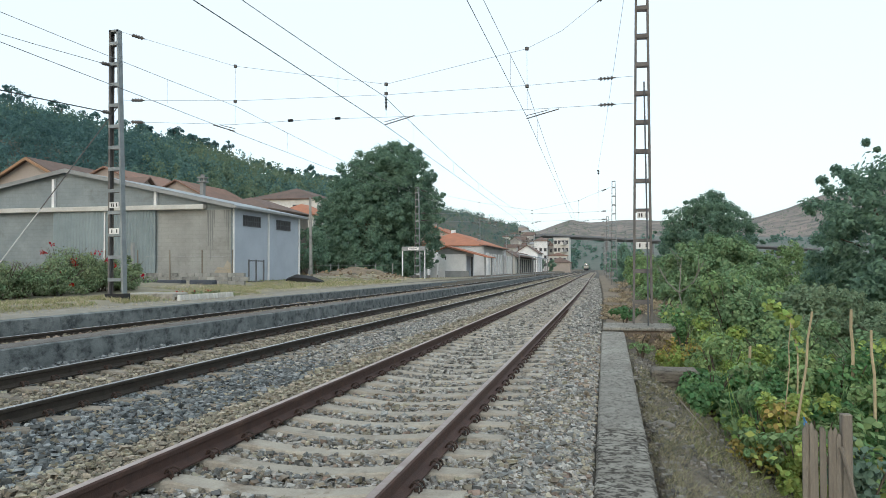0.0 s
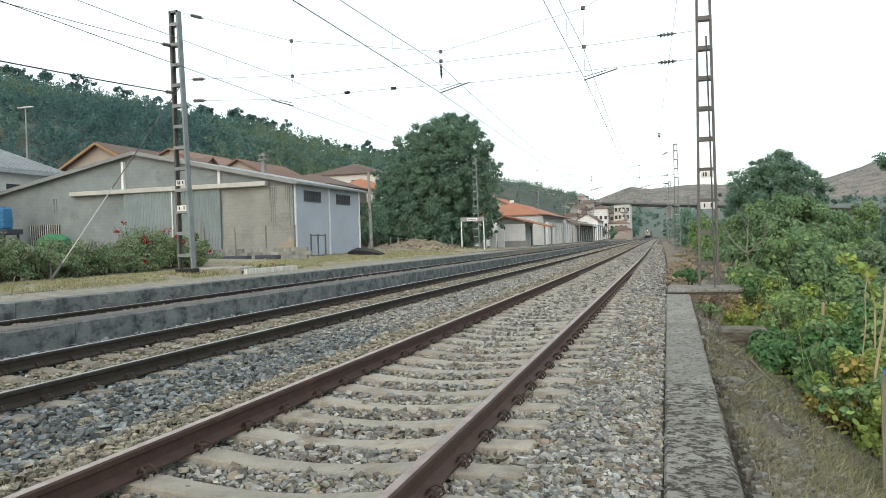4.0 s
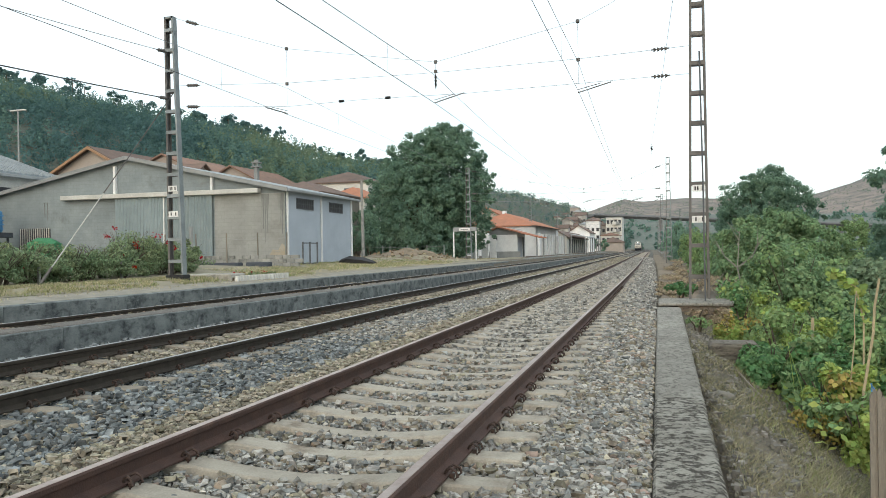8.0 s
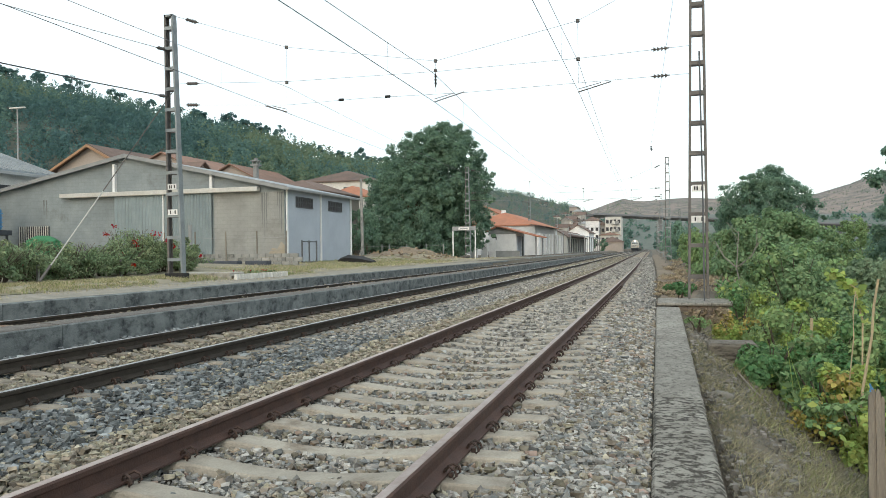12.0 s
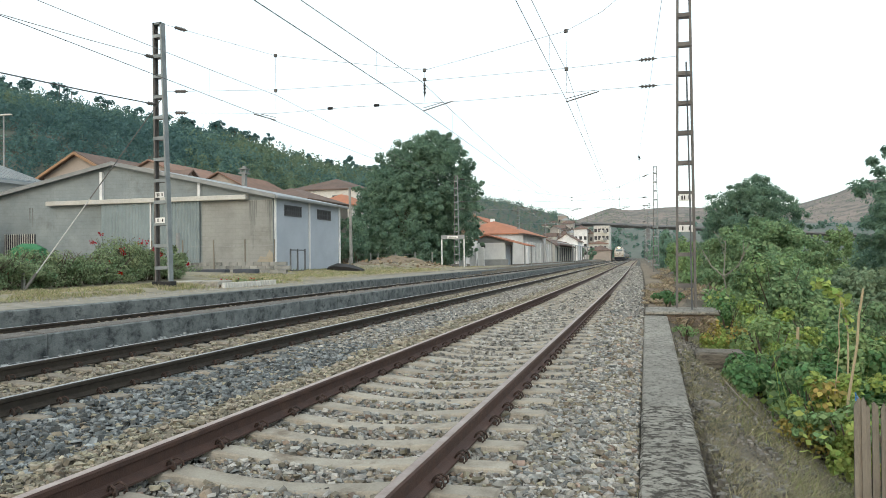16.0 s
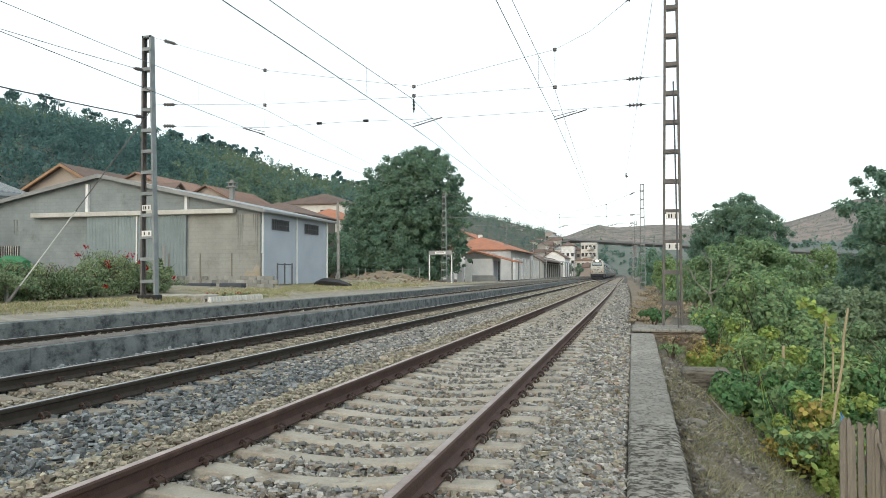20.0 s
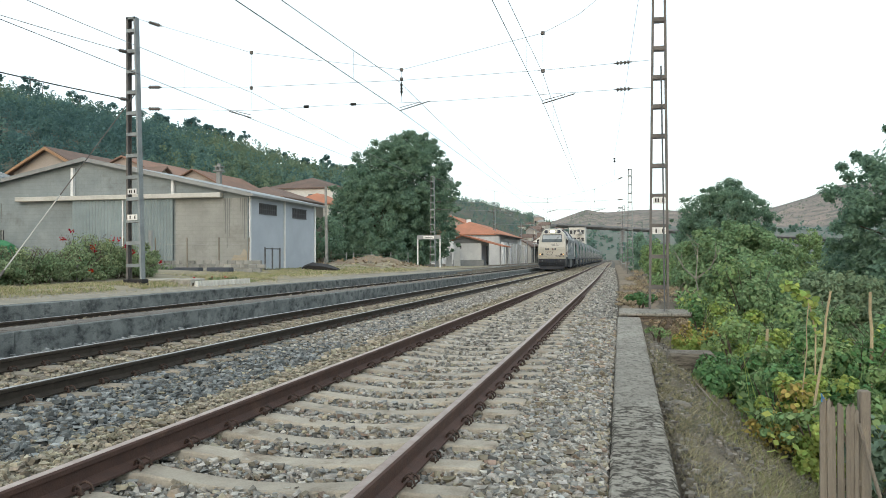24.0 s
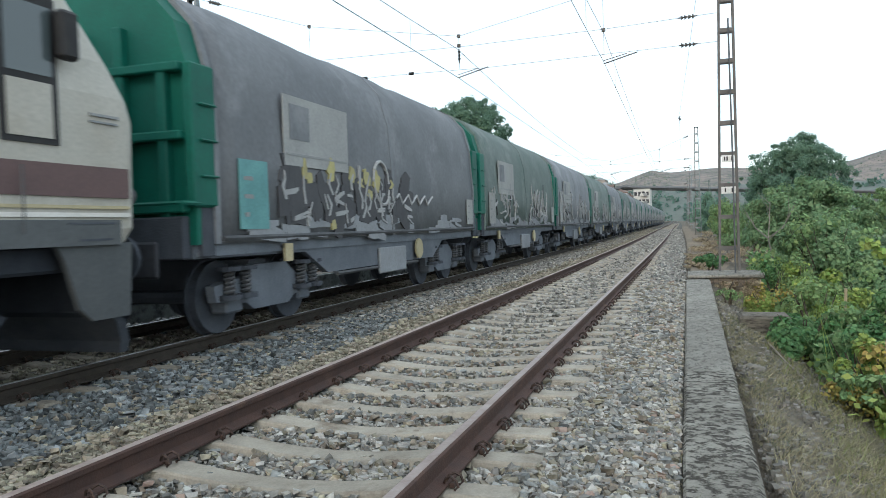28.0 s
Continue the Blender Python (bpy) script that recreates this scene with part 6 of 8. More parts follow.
def grass(label, material, zones, height, name="grass", width=0.012, lean=0.5, patch=-0.15):
    """Tufts of blades; zones: x0, x1, y0, y1, blades a square metre."""
    out = []
    for x0, x1, y0, y1, dens in zones:
        n = int((x1 - x0) * (y1 - y0) * dens)
        x, y = rng.uniform(x0, x1, n), rng.uniform(y0, y1, n)
        keep = np.array([noise.noise((a * 1.7, b * 1.1, 11)) > patch for a, b in zip(x, y)])
        x, y = x[keep], y[keep]
        n = len(x)
        z = np.array([ground_z(a, b) for a, b in zip(x, y)])
        h = height * rng.uniform(0.4, 1.3, n)
        a = rng.uniform(0, 2 * np.pi, n)
        w = width * (1 + y / 14)
        dx, dy = np.cos(a) * w, np.sin(a) * w
        lx, ly = rng.normal(0, lean, n) * h, rng.normal(0, lean, n) * h
        out.append(np.stack([np.stack([x - dx, y - dy, z - 0.02], 1), np.stack([x + dx, y + dy, z - 0.02], 1), np.stack([x + lx, y + ly, z + h], 1)], 1))
    ob = new(name, poly_mesh(name, np.concatenate(out), 3, material))
    return tagged(ob, label, "grass", kind="stuff")


# walnut tree behind the platform
big_tree("large dense dark green walnut tree", -23.9, 75, 0.4, 13.5, (6.9, 6.5, 6.9), 6.8, LEAF_DARK, 70000, 0.24, lumps=125, limbs=9, rough=0.6, lean=2.9, clumps=7, grain=(0.05, 0.11), profile=((0, 0.86), (0.15, 1.0), (0.35, 0.97), (0.55, 0.89), (0.74, 0.75), (0.86, 0.56), (0.95, 0.34), (1.0, 0.10)), trunk=0.4, lump=(0.20, 0.30), low=True)
bush("dark green shrubs under the walnut tree", -29.4, 72, 2.8, 2.0, 5.4, LEAF_DARK, 2600, 0.24)
bush("dark green shrubs under the walnut tree", -26.2, 67, 2.0, 2.0, 5.0, LEAF_DARK, 2400, 0.24)
bush("dark green shrubs under the walnut tree", -19.8, 74, 3.0, 2.0, 3.0, LEAF_DARK, 2600, 0.24)
bush("dark green shrubs under the walnut tree", -23.0, 73, 3.0, 2.0, 2.6, LEAF_DARK, 2200, 0.24)

# trees on the far side of the line
big_tree("tall dark green walnut tree beyond the vineyard", 12.9, 36, -1.6, 9.4, (4.4, 4.0, 4.5), 4.1, LEAF_DARK, 26000, 0.19, lumps=70, limbs=8)
big_tree("tall dark green walnut tree beyond the vineyard", 18.5, 38, -1.6, 10.5, (4.8, 4.0, 5.0), 4.6, LEAF_DARK, 14000, 0.26, lumps=55, limbs=7)
big_tree("rounded dark green tree above the hedge", 7.0, 60, -1.2, 8.2, (3.5, 3.3, 3.55), 4.6, LEAF_DARK, 34000, 0.145, lumps=85, lean=0.9, limbs=7)
big_tree("broad green fig tree with pale stems", 4.3, 31, -1.4, 4.6, (2.5, 2.2, 1.9), 2.0, LEAF_FIG, 27000, 0.125, lumps=44, limbs=6, trunk=0.12)
big_tree("green fig tree spreading over the bank", 6.8, 27, -1.7, 2.8, (2.3, 2.0, 1.2), 1.15, LEAF_DULL, 13000, 0.13, lumps=40, limbs=6, trunk=0.12)
big_tree("light green poplar seen over the hedge", 12.9, 58, -1.5, 4.6, (2.2, 2.0, 2.4), 2.2, LEAF_MID, 9000, 0.13, lumps=36, limbs=5, trunk=0.12)
for x, y, rx, ry, h, mm, n, s, lab in (
        (4.0, 24.5, 1.4, 1.4, 2.3, LEAF_FIG, 4200, 0.15, "dense green bush on the bank"),
        (9.5, 33, 2.6, 2.2, 2.3, LEAF_DULL, 4200, 0.17, "dark green hedge bush"),
        (9.0, 24, 2.6, 2.0, 1.9, LEAF_DULL, 4600, 0.15, "dark green hedge bush"),
        (12.5, 26, 3.0, 2.0, 2.6, LEAF_DARK, 4600, 0.16, "dark green hedge bush"),
        (6.5, 44, 3.2, 2.4, 3.4, LEAF_MID, 3600, 0.22, "dense green bush on the bank"),
        (11.5, 47, 3.2, 2.4, 2.8, LEAF_MID, 3000, 0.22, "dense green bush on the bank"),
        (17.0, 50, 4.0, 2.4, 2.8, LEAF_DARK, 3000, 0.24, "dark green hedge bush"),
        (3.0, 66, 1.6, 2.4, 4.0, LEAF_MID, 2600, 0.24, "dense green bush on the bank"),
        (2.6, 52, 1.2, 3.0, 2.2, LEAF_MID, 2600, 0.2, "dense green bush on the bank"),
        (2.4, 86, 1.8, 6.0, 4.4, LEAF_DARK, 2600, 0.3, "dark green lineside bushes"),
        (3.0, 110, 2.2, 8.0, 4.6, LEAF_DARK, 2600, 0.35, "dark green lineside bushes"),
        (3.0, 150, 3.0, 14.0, 5.2, LEAF_DARK, 2600, 0.45, "dark green lineside bushes"),
        (2.0, 38, 0.7, 2.2, 0.9, LEAF_MID, 1200, 0.12, "low green bramble by the mast")):
    bush(lab, x, y, rx, ry, h, mm, int(n * 2.0), s * 0.85, lumps=26)

# vines and kitchen garden on the bank
for x, y, rx, ry, h, mm, n, s, ex in (
        (1.52, 16.2, 0.42, 0.60, 0.75, LEAF_LIME, 1300, 0.085, (LEAF_AUTUMN, 120, 0.08)),
        (2.45, 19.0, 0.42, 0.50, 1.45, LEAF_MID, 1100, 0.11, (LEAF_LIME, 160, 0.10)),
        (3.10, 20.0, 1.00, 0.90, 2.25, LEAF_FIG, 2600, 0.15, (LEAF_MID, 300, 0.13)),
        (4.60, 20.5, 1.20, 1.00, 1.80, LEAF_FIG, 2300, 0.14, None),
        (2.00, 14.0, 0.45, 0.60, 1.35, LEAF_LIME, 1200, 0.085, (LEAF_MID, 350, 0.09)),
        (2.55, 15.6, 0.75, 0.80, 1.45, LEAF_MID, 1700, 0.12, (LEAF_LIME, 750, 0.10)),
        (3.50, 16.6, 0.90, 0.90, 1.60, LEAF_FIG, 2000, 0.13, (LEAF_MID, 200, 0.12)),
        (1.62, 12.4, 0.45, 0.70, 0.85, LEAF_DEEP, 1500, 0.12, None),
        (2.15, 12.6, 0.55, 0.70, 1.10, LEAF_DEEP, 1700, 0.13, (LEAF_MID, 200, 0.11)),
        (2.85, 12.9, 0.65, 0.70, 1.45, LEAF_MID, 1800, 0.12, (LEAF_DEEP, 300, 0.12)),
        (3.70, 13.4, 0.80, 0.80, 1.50, LEAF_DEEP, 1700, 0.13, None),
        (4.70, 14.6, 1.00, 0.90, 1.55, LEAF_FIG, 2000, 0.13, (LEAF_LIME, 200, 0.12)),
        (5.70, 17.5, 1.20, 1.00, 1.60, LEAF_FIG, 2000, 0.14, None),
        (2.05, 10.9, 0.45, 0.60, 0.95, LEAF_DEEP, 1300, 0.12, (LEAF_MID, 250, 0.11)),
        (2.00, 9.80, 0.36, 0.45, 0.90, LEAF_LIME, 1000, 0.095, (LEAF_AUTUMN, 120, 0.085)),
        (2.60, 10.3, 0.60, 0.60, 1.10, LEAF_MID, 1400, 0.115, (LEAF_LIME, 550, 0.10)),
        (3.30, 10.8, 0.70, 0.70, 1.20, LEAF_DEEP, 1500, 0.12, (LEAF_MID, 300, 0.11)),
        (4.30, 10.8, 0.85, 0.80, 1.20, LEAF_MID, 1700, 0.12, (LEAF_LIME, 350, 0.10)),
        (3.55, 9.00, 0.70, 0.60, 0.95, LEAF_ROSE, 1700, 0.07, (LEAF_AUTUMN, 120, 0.06)),
        (3.20, 8.00, 0.50, 0.50, 0.75, LEAF_GREYGREEN, 420, 0.13, None),
        (2.35, 7.90, 0.35, 0.35, 1.05, LEAF_GREYGREEN, 260, 0.12, None),
        (1.72, 9.25, 0.28, 0.35, 0.50, LEAF_AUTUMN, 150, 0.07, (LEAF_MID, 260, 0.07)),
        (2.12, 8.95, 0.30, 0.34, 0.80, LEAF_LIME, 800, 0.105, (LEAF_MID, 250, 0.10)),
        (2.90, 7.00, 0.50, 0.50, 0.50, LEAF_MID, 700, 0.08, None)):
    bush("leafy garden vines and weeds on the bank", x, y, rx * 1.12, ry * 1.12, h, mm, int(n * 2.8), s * 0.62, lumps=20, extra=ex and (ex[0], ex[1] * 2, ex[2] * 0.75), category="vine", name="vine", stems=6, slim=0.8)

# a vine shoot draped over its cane
vs_ = thing("vine_shoot", "bright green vine shoot draped over a cane", "vine", pose(2.2, 10.5, 0.0))
mb = MB()
line = [(0.22, 0, -0.9), (0.24, 0, 0.2), (0.16, 0.02, 0.62), (0.0, 0.0, 0.72), (-0.14, -0.03, 0.78)]
mb.tube(line, 0.012, 5, 0.006)
part("stem", mb, STICK, vs_)
tw = np.concatenate([np.linspace(np.array(p), np.array(q), 24) for p, q in zip(line[1:-1], line[2:])])
part("leaves", poly_mesh("leaves", leaf_blades(tw + rng.normal(0, 0.04, tw.shape), 0.085, slim=0.9, out=np.tile((0.0, -0.6, 0.8), (len(tw), 1)), face=0.6), 6, LEAF_LIME), None, vs_)

# low weeds that fill the garden between the vines
def ground_cover(label, material, zones, size, height):
    out = []
    for x0, x1, y0, y1, dens in zones:
        n = int((x1 - x0) * (y1 - y0) * dens)
        x, y = rng.uniform(x0, x1, n), rng.uniform(y0, y1, n)
        h = np.array([0.35 + 0.65 * noise.noise((a * 0.8, c * 0.8, 21)) for a, c in zip(x, y)])
        z = np.array([ground_z(a, c) for a, c in zip(x, y)]) + np.maximum(0.05, h) * height * rng.uniform(0.2, 1.1, n)
        out.append(leaf_quads(np.stack([x, y, z], 1), size * (1 + y / 40), slim=0.7, out=np.tile((0.0, 0.0, 1.0), (n, 1)), face=0.5))
    return tagged(new("weeds", poly_mesh("weeds", np.concatenate(out), 4, material)), label, "weeds", kind="stuff")


ground_cover("low green weeds filling the garden", LEAF_DEEP, [(1.7, 6.0, 9.5, 24, 150), (6, 16, 14, 34, 45)], 0.10, 0.9)
ground_cover("light green weeds filling the garden", LEAF_MID, [(1.6, 6.0, 9.0, 24, 130), (6, 16, 14, 40, 45), (2.2, 6, 24, 60, 40)], 0.10, 1.1)
ground_cover("yellow-green weeds filling the garden", LEAF_LIME, [(1.5, 6.0, 8.5, 22, 60)], 0.08, 0.9)

# dead bracken beside the rails beyond the mast
for x, y, rx, ry, h in ((0.75, 18.95, 0.35, 0.3, 0.4), (1.35, 18.9, 0.4, 0.3, 0.55), (0.3, 23.5, 0.6, 1.2, 0.22), (0.9, 25.5, 0.9, 1.8, 0.35), (0.4, 28, 0.7, 2.2, 0.28), (1.5, 30, 0.9, 2.4, 0.6), (0.8, 35, 0.8, 3.0, 0.35), (1.9, 25.0, 0.5, 1.0, 0.7), (1.3, 42, 0.9, 3.5, 0.5), (0.7, 50, 0.7, 4.0, 0.35), (1.5, 60, 0.8, 5.0, 0.7)):
    bush("dry brown dead bracken beside the track", x, y, rx, ry, h, BRACKEN, 1300, 0.10, lumps=14, z=-0.31 if y > 20 else -0.75, category="bracken", name="bracken", stems=3, slim=0.22)
bush("dark green weed under the mast", 0.55, 21.6, 0.45, 0.5, 0.7, LEAF_DEEP, 500, 0.09, z=-0.3)
bush("dark green weed beside the footing", 1.85, 18.9, 0.35, 0.4, 0.8, LEAF_DEEP, 600, 0.09, z=-0.75)
bush("small green weeds on the bank", 0.75, 16.2, 0.28, 0.5, 0.35, LEAF_MID, 350, 0.05)

bush("dry brown dead bracken at the foot of the bricks", 0.85, 18.5, 0.35, 0.4, 0.35, BRACKEN, 500, 0.10, lumps=8, category="bracken", name="bracken", stems=2, slim=0.22)

ground_cover("dry brown weeds on the earth mound", BRACKEN, [(-22, -15, 51.5, 60, 4)], 0.14, 0.3)

# pale bare shoots in front of the fig tree
bs = thing("bare_shrub", "leafless pale grey branching shrub", "shrub", pose(2.05, 21.3, -0.75))
sr = random.Random(8)
for line, r in (([(0.16, 0, 0), (0.06, 0, 0.7), (-0.06, 0.05, 1.35)], 0.034), ([(-0.06, 0.05, 1.35), (-0.36, 0, 1.62), (-0.58, 0.1, 2.05)], 0.022), ([(-0.06, 0.05, 1.35), (-0.02, 0.1, 1.75), (0.02, 0.2, 2.3)], 0.018), ([(-0.06, 0.05, 1.35), (0.30, 0, 1.62), (0.55, -0.1, 2.15)], 0.02), ([(0.10, 0, 0.4), (-0.30, -0.1, 0.75), (-0.62, 0, 1.0)], 0.015), ([(0.12, 0, 0.3), (-0.5, 0.1, 0.5), (-0.75, 0.1, 0.85)], 0.013)):
    mb = MB()
    mb.tube(line, r, 6, r * 0.5)
    br_ = part("branch", mb, PALETWIG, bs)
    for k in range(3):
        p, d = Vector(line[1]).lerp(Vector(line[2]), 0.2 + 0.35 * k), Vector((sr.uniform(-0.35, 0.35), sr.uniform(-0.2, 0.2), sr.uniform(0.2, 0.5)))
        mb = MB()
        mb.tube([p, p + d * 0.5, p + d], 0.008, 4, 0.003)
        part("twig", mb, PALETWIG, br_)

# canes, plank fence and post
for (xa, ya, za), (xb, yb, zb), r in (((2.08, 9.3, -0.47), (2.32, 9.3, 0.772), 0.017), ((2.06, 9.6, -0.35), (2.16, 9.6, 0.62), 0.008), ((2.25, 12.7, -1.2), (2.25, 12.7, 0.04), 0.03), ((3.82, 13.0, -0.6), (3.80, 13.0, 0.61), 0.030), ((3.36, 10.5, -0.6), (3.30, 10.5, 0.48), 0.022)):
    mb = MB()
    n = 6
    mb.tube([(xa + (xb - xa) * i / n + 0.012 * math.sin(i * 2.1), ya + (yb - ya) * i / n, za - 0.6 + (zb - za + 0.6) * i / n) for i in range(n + 1)], r, 6, r * 0.75)
    tagged(part("garden_cane", mb, STICK), "pale peeled wooden garden stake among the vines", "stake")
pf = thing("plank_fence", "small grey weathered wooden plank fence", "fence", pose(1.60, 6.9, -1.10))
rf = random.Random(2)
for i in range(9):
    mb = MB()
    w = rf.uniform(0.034, 0.040)
    x0 = 0.025 + i * 0.034
    lean = rf.uniform(-0.012, 0.012)
    top = 1.09 - 0.011 * i + rf.uniform(-0.045, 0.03)
    y0 = 0.012 * (i % 2) + rf.uniform(0, 0.006)
    mb.prism([(x0, -0.6), (x0 + w, -0.6), (x0 + w + lean, top - rf.uniform(0.01, 0.04)), (x0 + w * 0.6 + lean, top), (x0 + 0.003 + lean, top - rf.uniform(0.01, 0.05))], "y", y0, y0 + 0.018)
    part("plank", mb, WOOD_GREY, pf)
mb = MB()
mb.box(0.06, 0.36, 0.045, 0.07, 0.35, 0.40)
part("rail", mb, WOOD_GREY, pf)
mb = MB()
mb.box(0.355, 0.440, 0.05, 0.13, -0.6, 1.14, 0.01)
part("fence_post", mb, WOOD_GREY, pf)
mb = MB()
mb.tube([(0.33, 0.0, 0.88), (0.48, -0.12, 0.2), (0.55, -0.2, -0.3)], 0.016, 6)
part("brace", mb, WOOD_GREY, pf)
mb = MB()
mb.tube([(0.05, -0.01, 1.05), (0.046, -0.012, 1.12), (0.065, -0.01, 1.07)], 0.008, 5)
part("string", mb, BLUEPLASTIC, pf, "bit of blue plastic string")

# loose stones, branches
for x, y, r in ((0.68, 9.05, 0.10), (0.80, 7.1, 0.045), (0.95, 6.3, 0.05), (1.25, 7.6, 0.045), (1.1, 8.2, 0.035), (0.62, 5.9, 0.03), (1.35, 6.6, 0.04)):
    bm = bmesh.new()
    bmesh.ops.create_icosphere(bm, subdivisions=2, radius=r)
    for v in bm.verts:
        v.co *= 1 + 0.35 * noise.noise(v.co * 9 + Vector((x * 7, y, 0)))
        v.co.z *= 0.6
        v.co.x *= 1.3
    me = bpy.data.meshes.new("field_stone")
    bm.to_mesh(me)
    bm.free()
    me.materials.append(FIELDSTONE)
    me.polygons.foreach_set("use_smooth", [True] * len(me.polygons))
    tagged(part("field_stone", me, None, m=pose(x, y, ground_z(x, y) + r * 0.2, 0, 0, x * 200)), "rounded pale field stone on the bank", "stone")
mb = MB()
mb.tube([(1.05, 11.9, ground_z(1.05, 11.9) + 0.03), (1.22, 11.0, ground_z(1.22, 11.0) + 0.04), (1.35, 10.2, ground_z(1.35, 10.2) + 0.03)], 0.014, 6)
tagged(part("fallen_branch", mb, WOOD_GREY), "grey fallen branch on the bank", "branch")

# hedge of roses by the platform
for i in range(27):
    u = i / 26
    x, y = -16.1 - 2.0 * u + random.uniform(-0.3, 0.3), 12.5 + 13.5 * u
    h = 1.10 + 0.18 * math.sin(i * 1.7) + (0.60 if 19 <= i <= 21 else 0) - (0.3 if i > 22 else 0)
    b = bush("tangled rose hedge with red flowers beside the platform", x, y, 1.15, 1.0, h, LEAF_ROSE, 2300, 0.075, lumps=16, category="rose bush", name="rose_bush", stems=9)
    for c in crown_points(3 if 18 <= i <= 22 else (0 if i % 5 else 1), (0.35, -0.25, h * 0.55), (0.98, 0.95, h * 0.5), 12, hollow=0.88)[0]:
        pts = c + rng.normal(0, 0.045, (14, 3))
        part("rose", poly_mesh("rose", leaf_quads(pts, 0.07, slim=0.9), 4, PETAL), None, b)
for i in range(4):
    bush("tangled rose hedge with red flowers beside the platform", -18.6 - i * 1.6, 27 + i * 0.8, 1.0, 0.8, 1.3 - 0.1 * i, LEAF_ROSE, 1500, 0.11, lumps=10, category="rose bush", name="rose_bush")
for i in range(4):
    u = i / 3
    mb = MB()
    x, y = -15.8 - 1.6 * u, 13 + 12 * u
    mb.box(x - 0.035, x + 0.035, y - 0.035, y + 0.035, 0.1, 1.15)
    tagged(part("fence_post", mb, CONC), "thin concrete fence post in the hedge", "post")

# grasses
grass("dry yellow grass along the platform", STRAW, [(-13.4, -12.7, 8, 28, 120), (-15.8, -13.4, 9, 28, 650), (-19, -13.4, 28, 50, 120), (-18, -14, 50, 70, 40)], 0.085, width=0.0055, lean=0.9)
grass("fresh green grass patches near the warehouse", GREENGRASS, [(-20, -13.6, 34, 52, 90), (-15.6, -13.2, 9, 28, 320), (-18, -13.8, 28, 34, 100)], 0.09, width=0.006)
grass("dry trampled grass on the bank", DRYGRASS, [(0.55, 1.4, 3.4, 5.8, 260), (0.55, 1.4, 5.8, 9.5, 480), (1.4, 2.1, 5, 10, 600), (0.44, 1.3, 9.5, 18, 500)], 0.06, width=0.0030, lean=1.7, patch=0.02)
grass("dark weathered grass on the bank", DARKGRASS, [(0.5, 2.0, 3.4, 10, 500), (0.44, 1.3, 9.5, 18, 300)], 0.055, width=0.0035, lean=1.2, patch=0.1)
grass("pale straw lying on the bank", STRAW, [(0.7, 1.5, 5.6, 9.0, 420), (1.3, 2.1, 5.5, 10, 360), (0.6, 1.3, 9, 15, 160)], 0.065, width=0.0025, lean=1.7, patch=0.05)
grass("tall feathery weeds among the vines", LEAF_MID, [(1.7, 4.5, 9.5, 20, 40), (2.5, 7.0, 14, 24, 25)], 1.0, name="tall_weeds", width=0.0045, lean=0.25)
grass("tall yellow-green weeds among the vines", LEAF_LIME, [(1.8, 4.5, 10.5, 20, 26)], 1.05, name="tall_weeds", width=0.0045, lean=0.25)
grass("matted dry grass at the foot of the kerb", DRYGRASS, [(0.58, 1.95, 3.6, 7.6, 1700), (1.2, 1.95, 7.6, 8.6, 700)], 0.085, width=0.0022, lean=1.5, patch=-0.5)
grass("matted weathered grass at the foot of the kerb", DARKGRASS, [(0.55, 1.9, 3.6, 8.4, 520)], 0.07, width=0.0026, lean=1.3, patch=-0.1)
grass("short grass on the upper bank", DARKGRASS, [(0.5, 1.9, 7.4, 13.5, 900)], 0.05, width=0.0024, lean=1.3, patch=-0.35)
grass("short dry grass on the upper bank", DRYGRASS, [(0.5, 1.8, 7.4, 14, 620), (0.44, 0.62, 4.0, 12, 900)], 0.055, width=0.0022, lean=1.4, patch=-0.25)
grass("green weeds on the bank", GREENGRASS, [(0.9, 2.6, 4.0, 9, 150), (1.0, 2.2, 9, 19, 90)], 0.12, width=0.005, lean=0.6)
grass("dry grass tufts by the kerb", DRYGRASS, [(-0.12, 0.0, 3.2, 5.2, 500), (0.52, 0.62, 3.4, 8, 400)], 0.09, width=0.003, lean=0.8)

# ---- woods on the hillside ----
def woods(name, label, material, spots, leaf, per, crown):
    """Many tree crowns, each a loose cluster of leaf clumps."""
    out = []
    for (x, y, z), s in spots:
        r = crown * s
        p, way = crown_points(per, (x, y, z + r * 0.9), (r, r, r * 1.45), 9, hollow=0.3, low=True)
        out.append(leaf_quads(p, leaf * s, slim=0.8, out=way, face=0.3))
    ob = new(name, poly_mesh(name, np.concatenate(out), 4, material))
    return tagged(ob, label, "woods", kind="stuff")


def slope_point(u, v):
    k = u * (len(FOOT) - 1)
    i = min(int(k), len(FOOT) - 2)
    f = k - i
    a, b = Vector(FOOT[i]).lerp(Vector(FOOT[i + 1]), f), Vector(RIDGE[i]).lerp(Vector(RIDGE[i + 1]), f)
    p = a.lerp(b, v)
    h = b.z - a.z
    p.z = a.z + h * (v + 0.15 * math.sin(math.pi * v)) + h * 0.06 * noise.noise((p.x * 0.02, p.y * 0.02, 4)) * (v if v < 0.99 else 0.4)
    return p


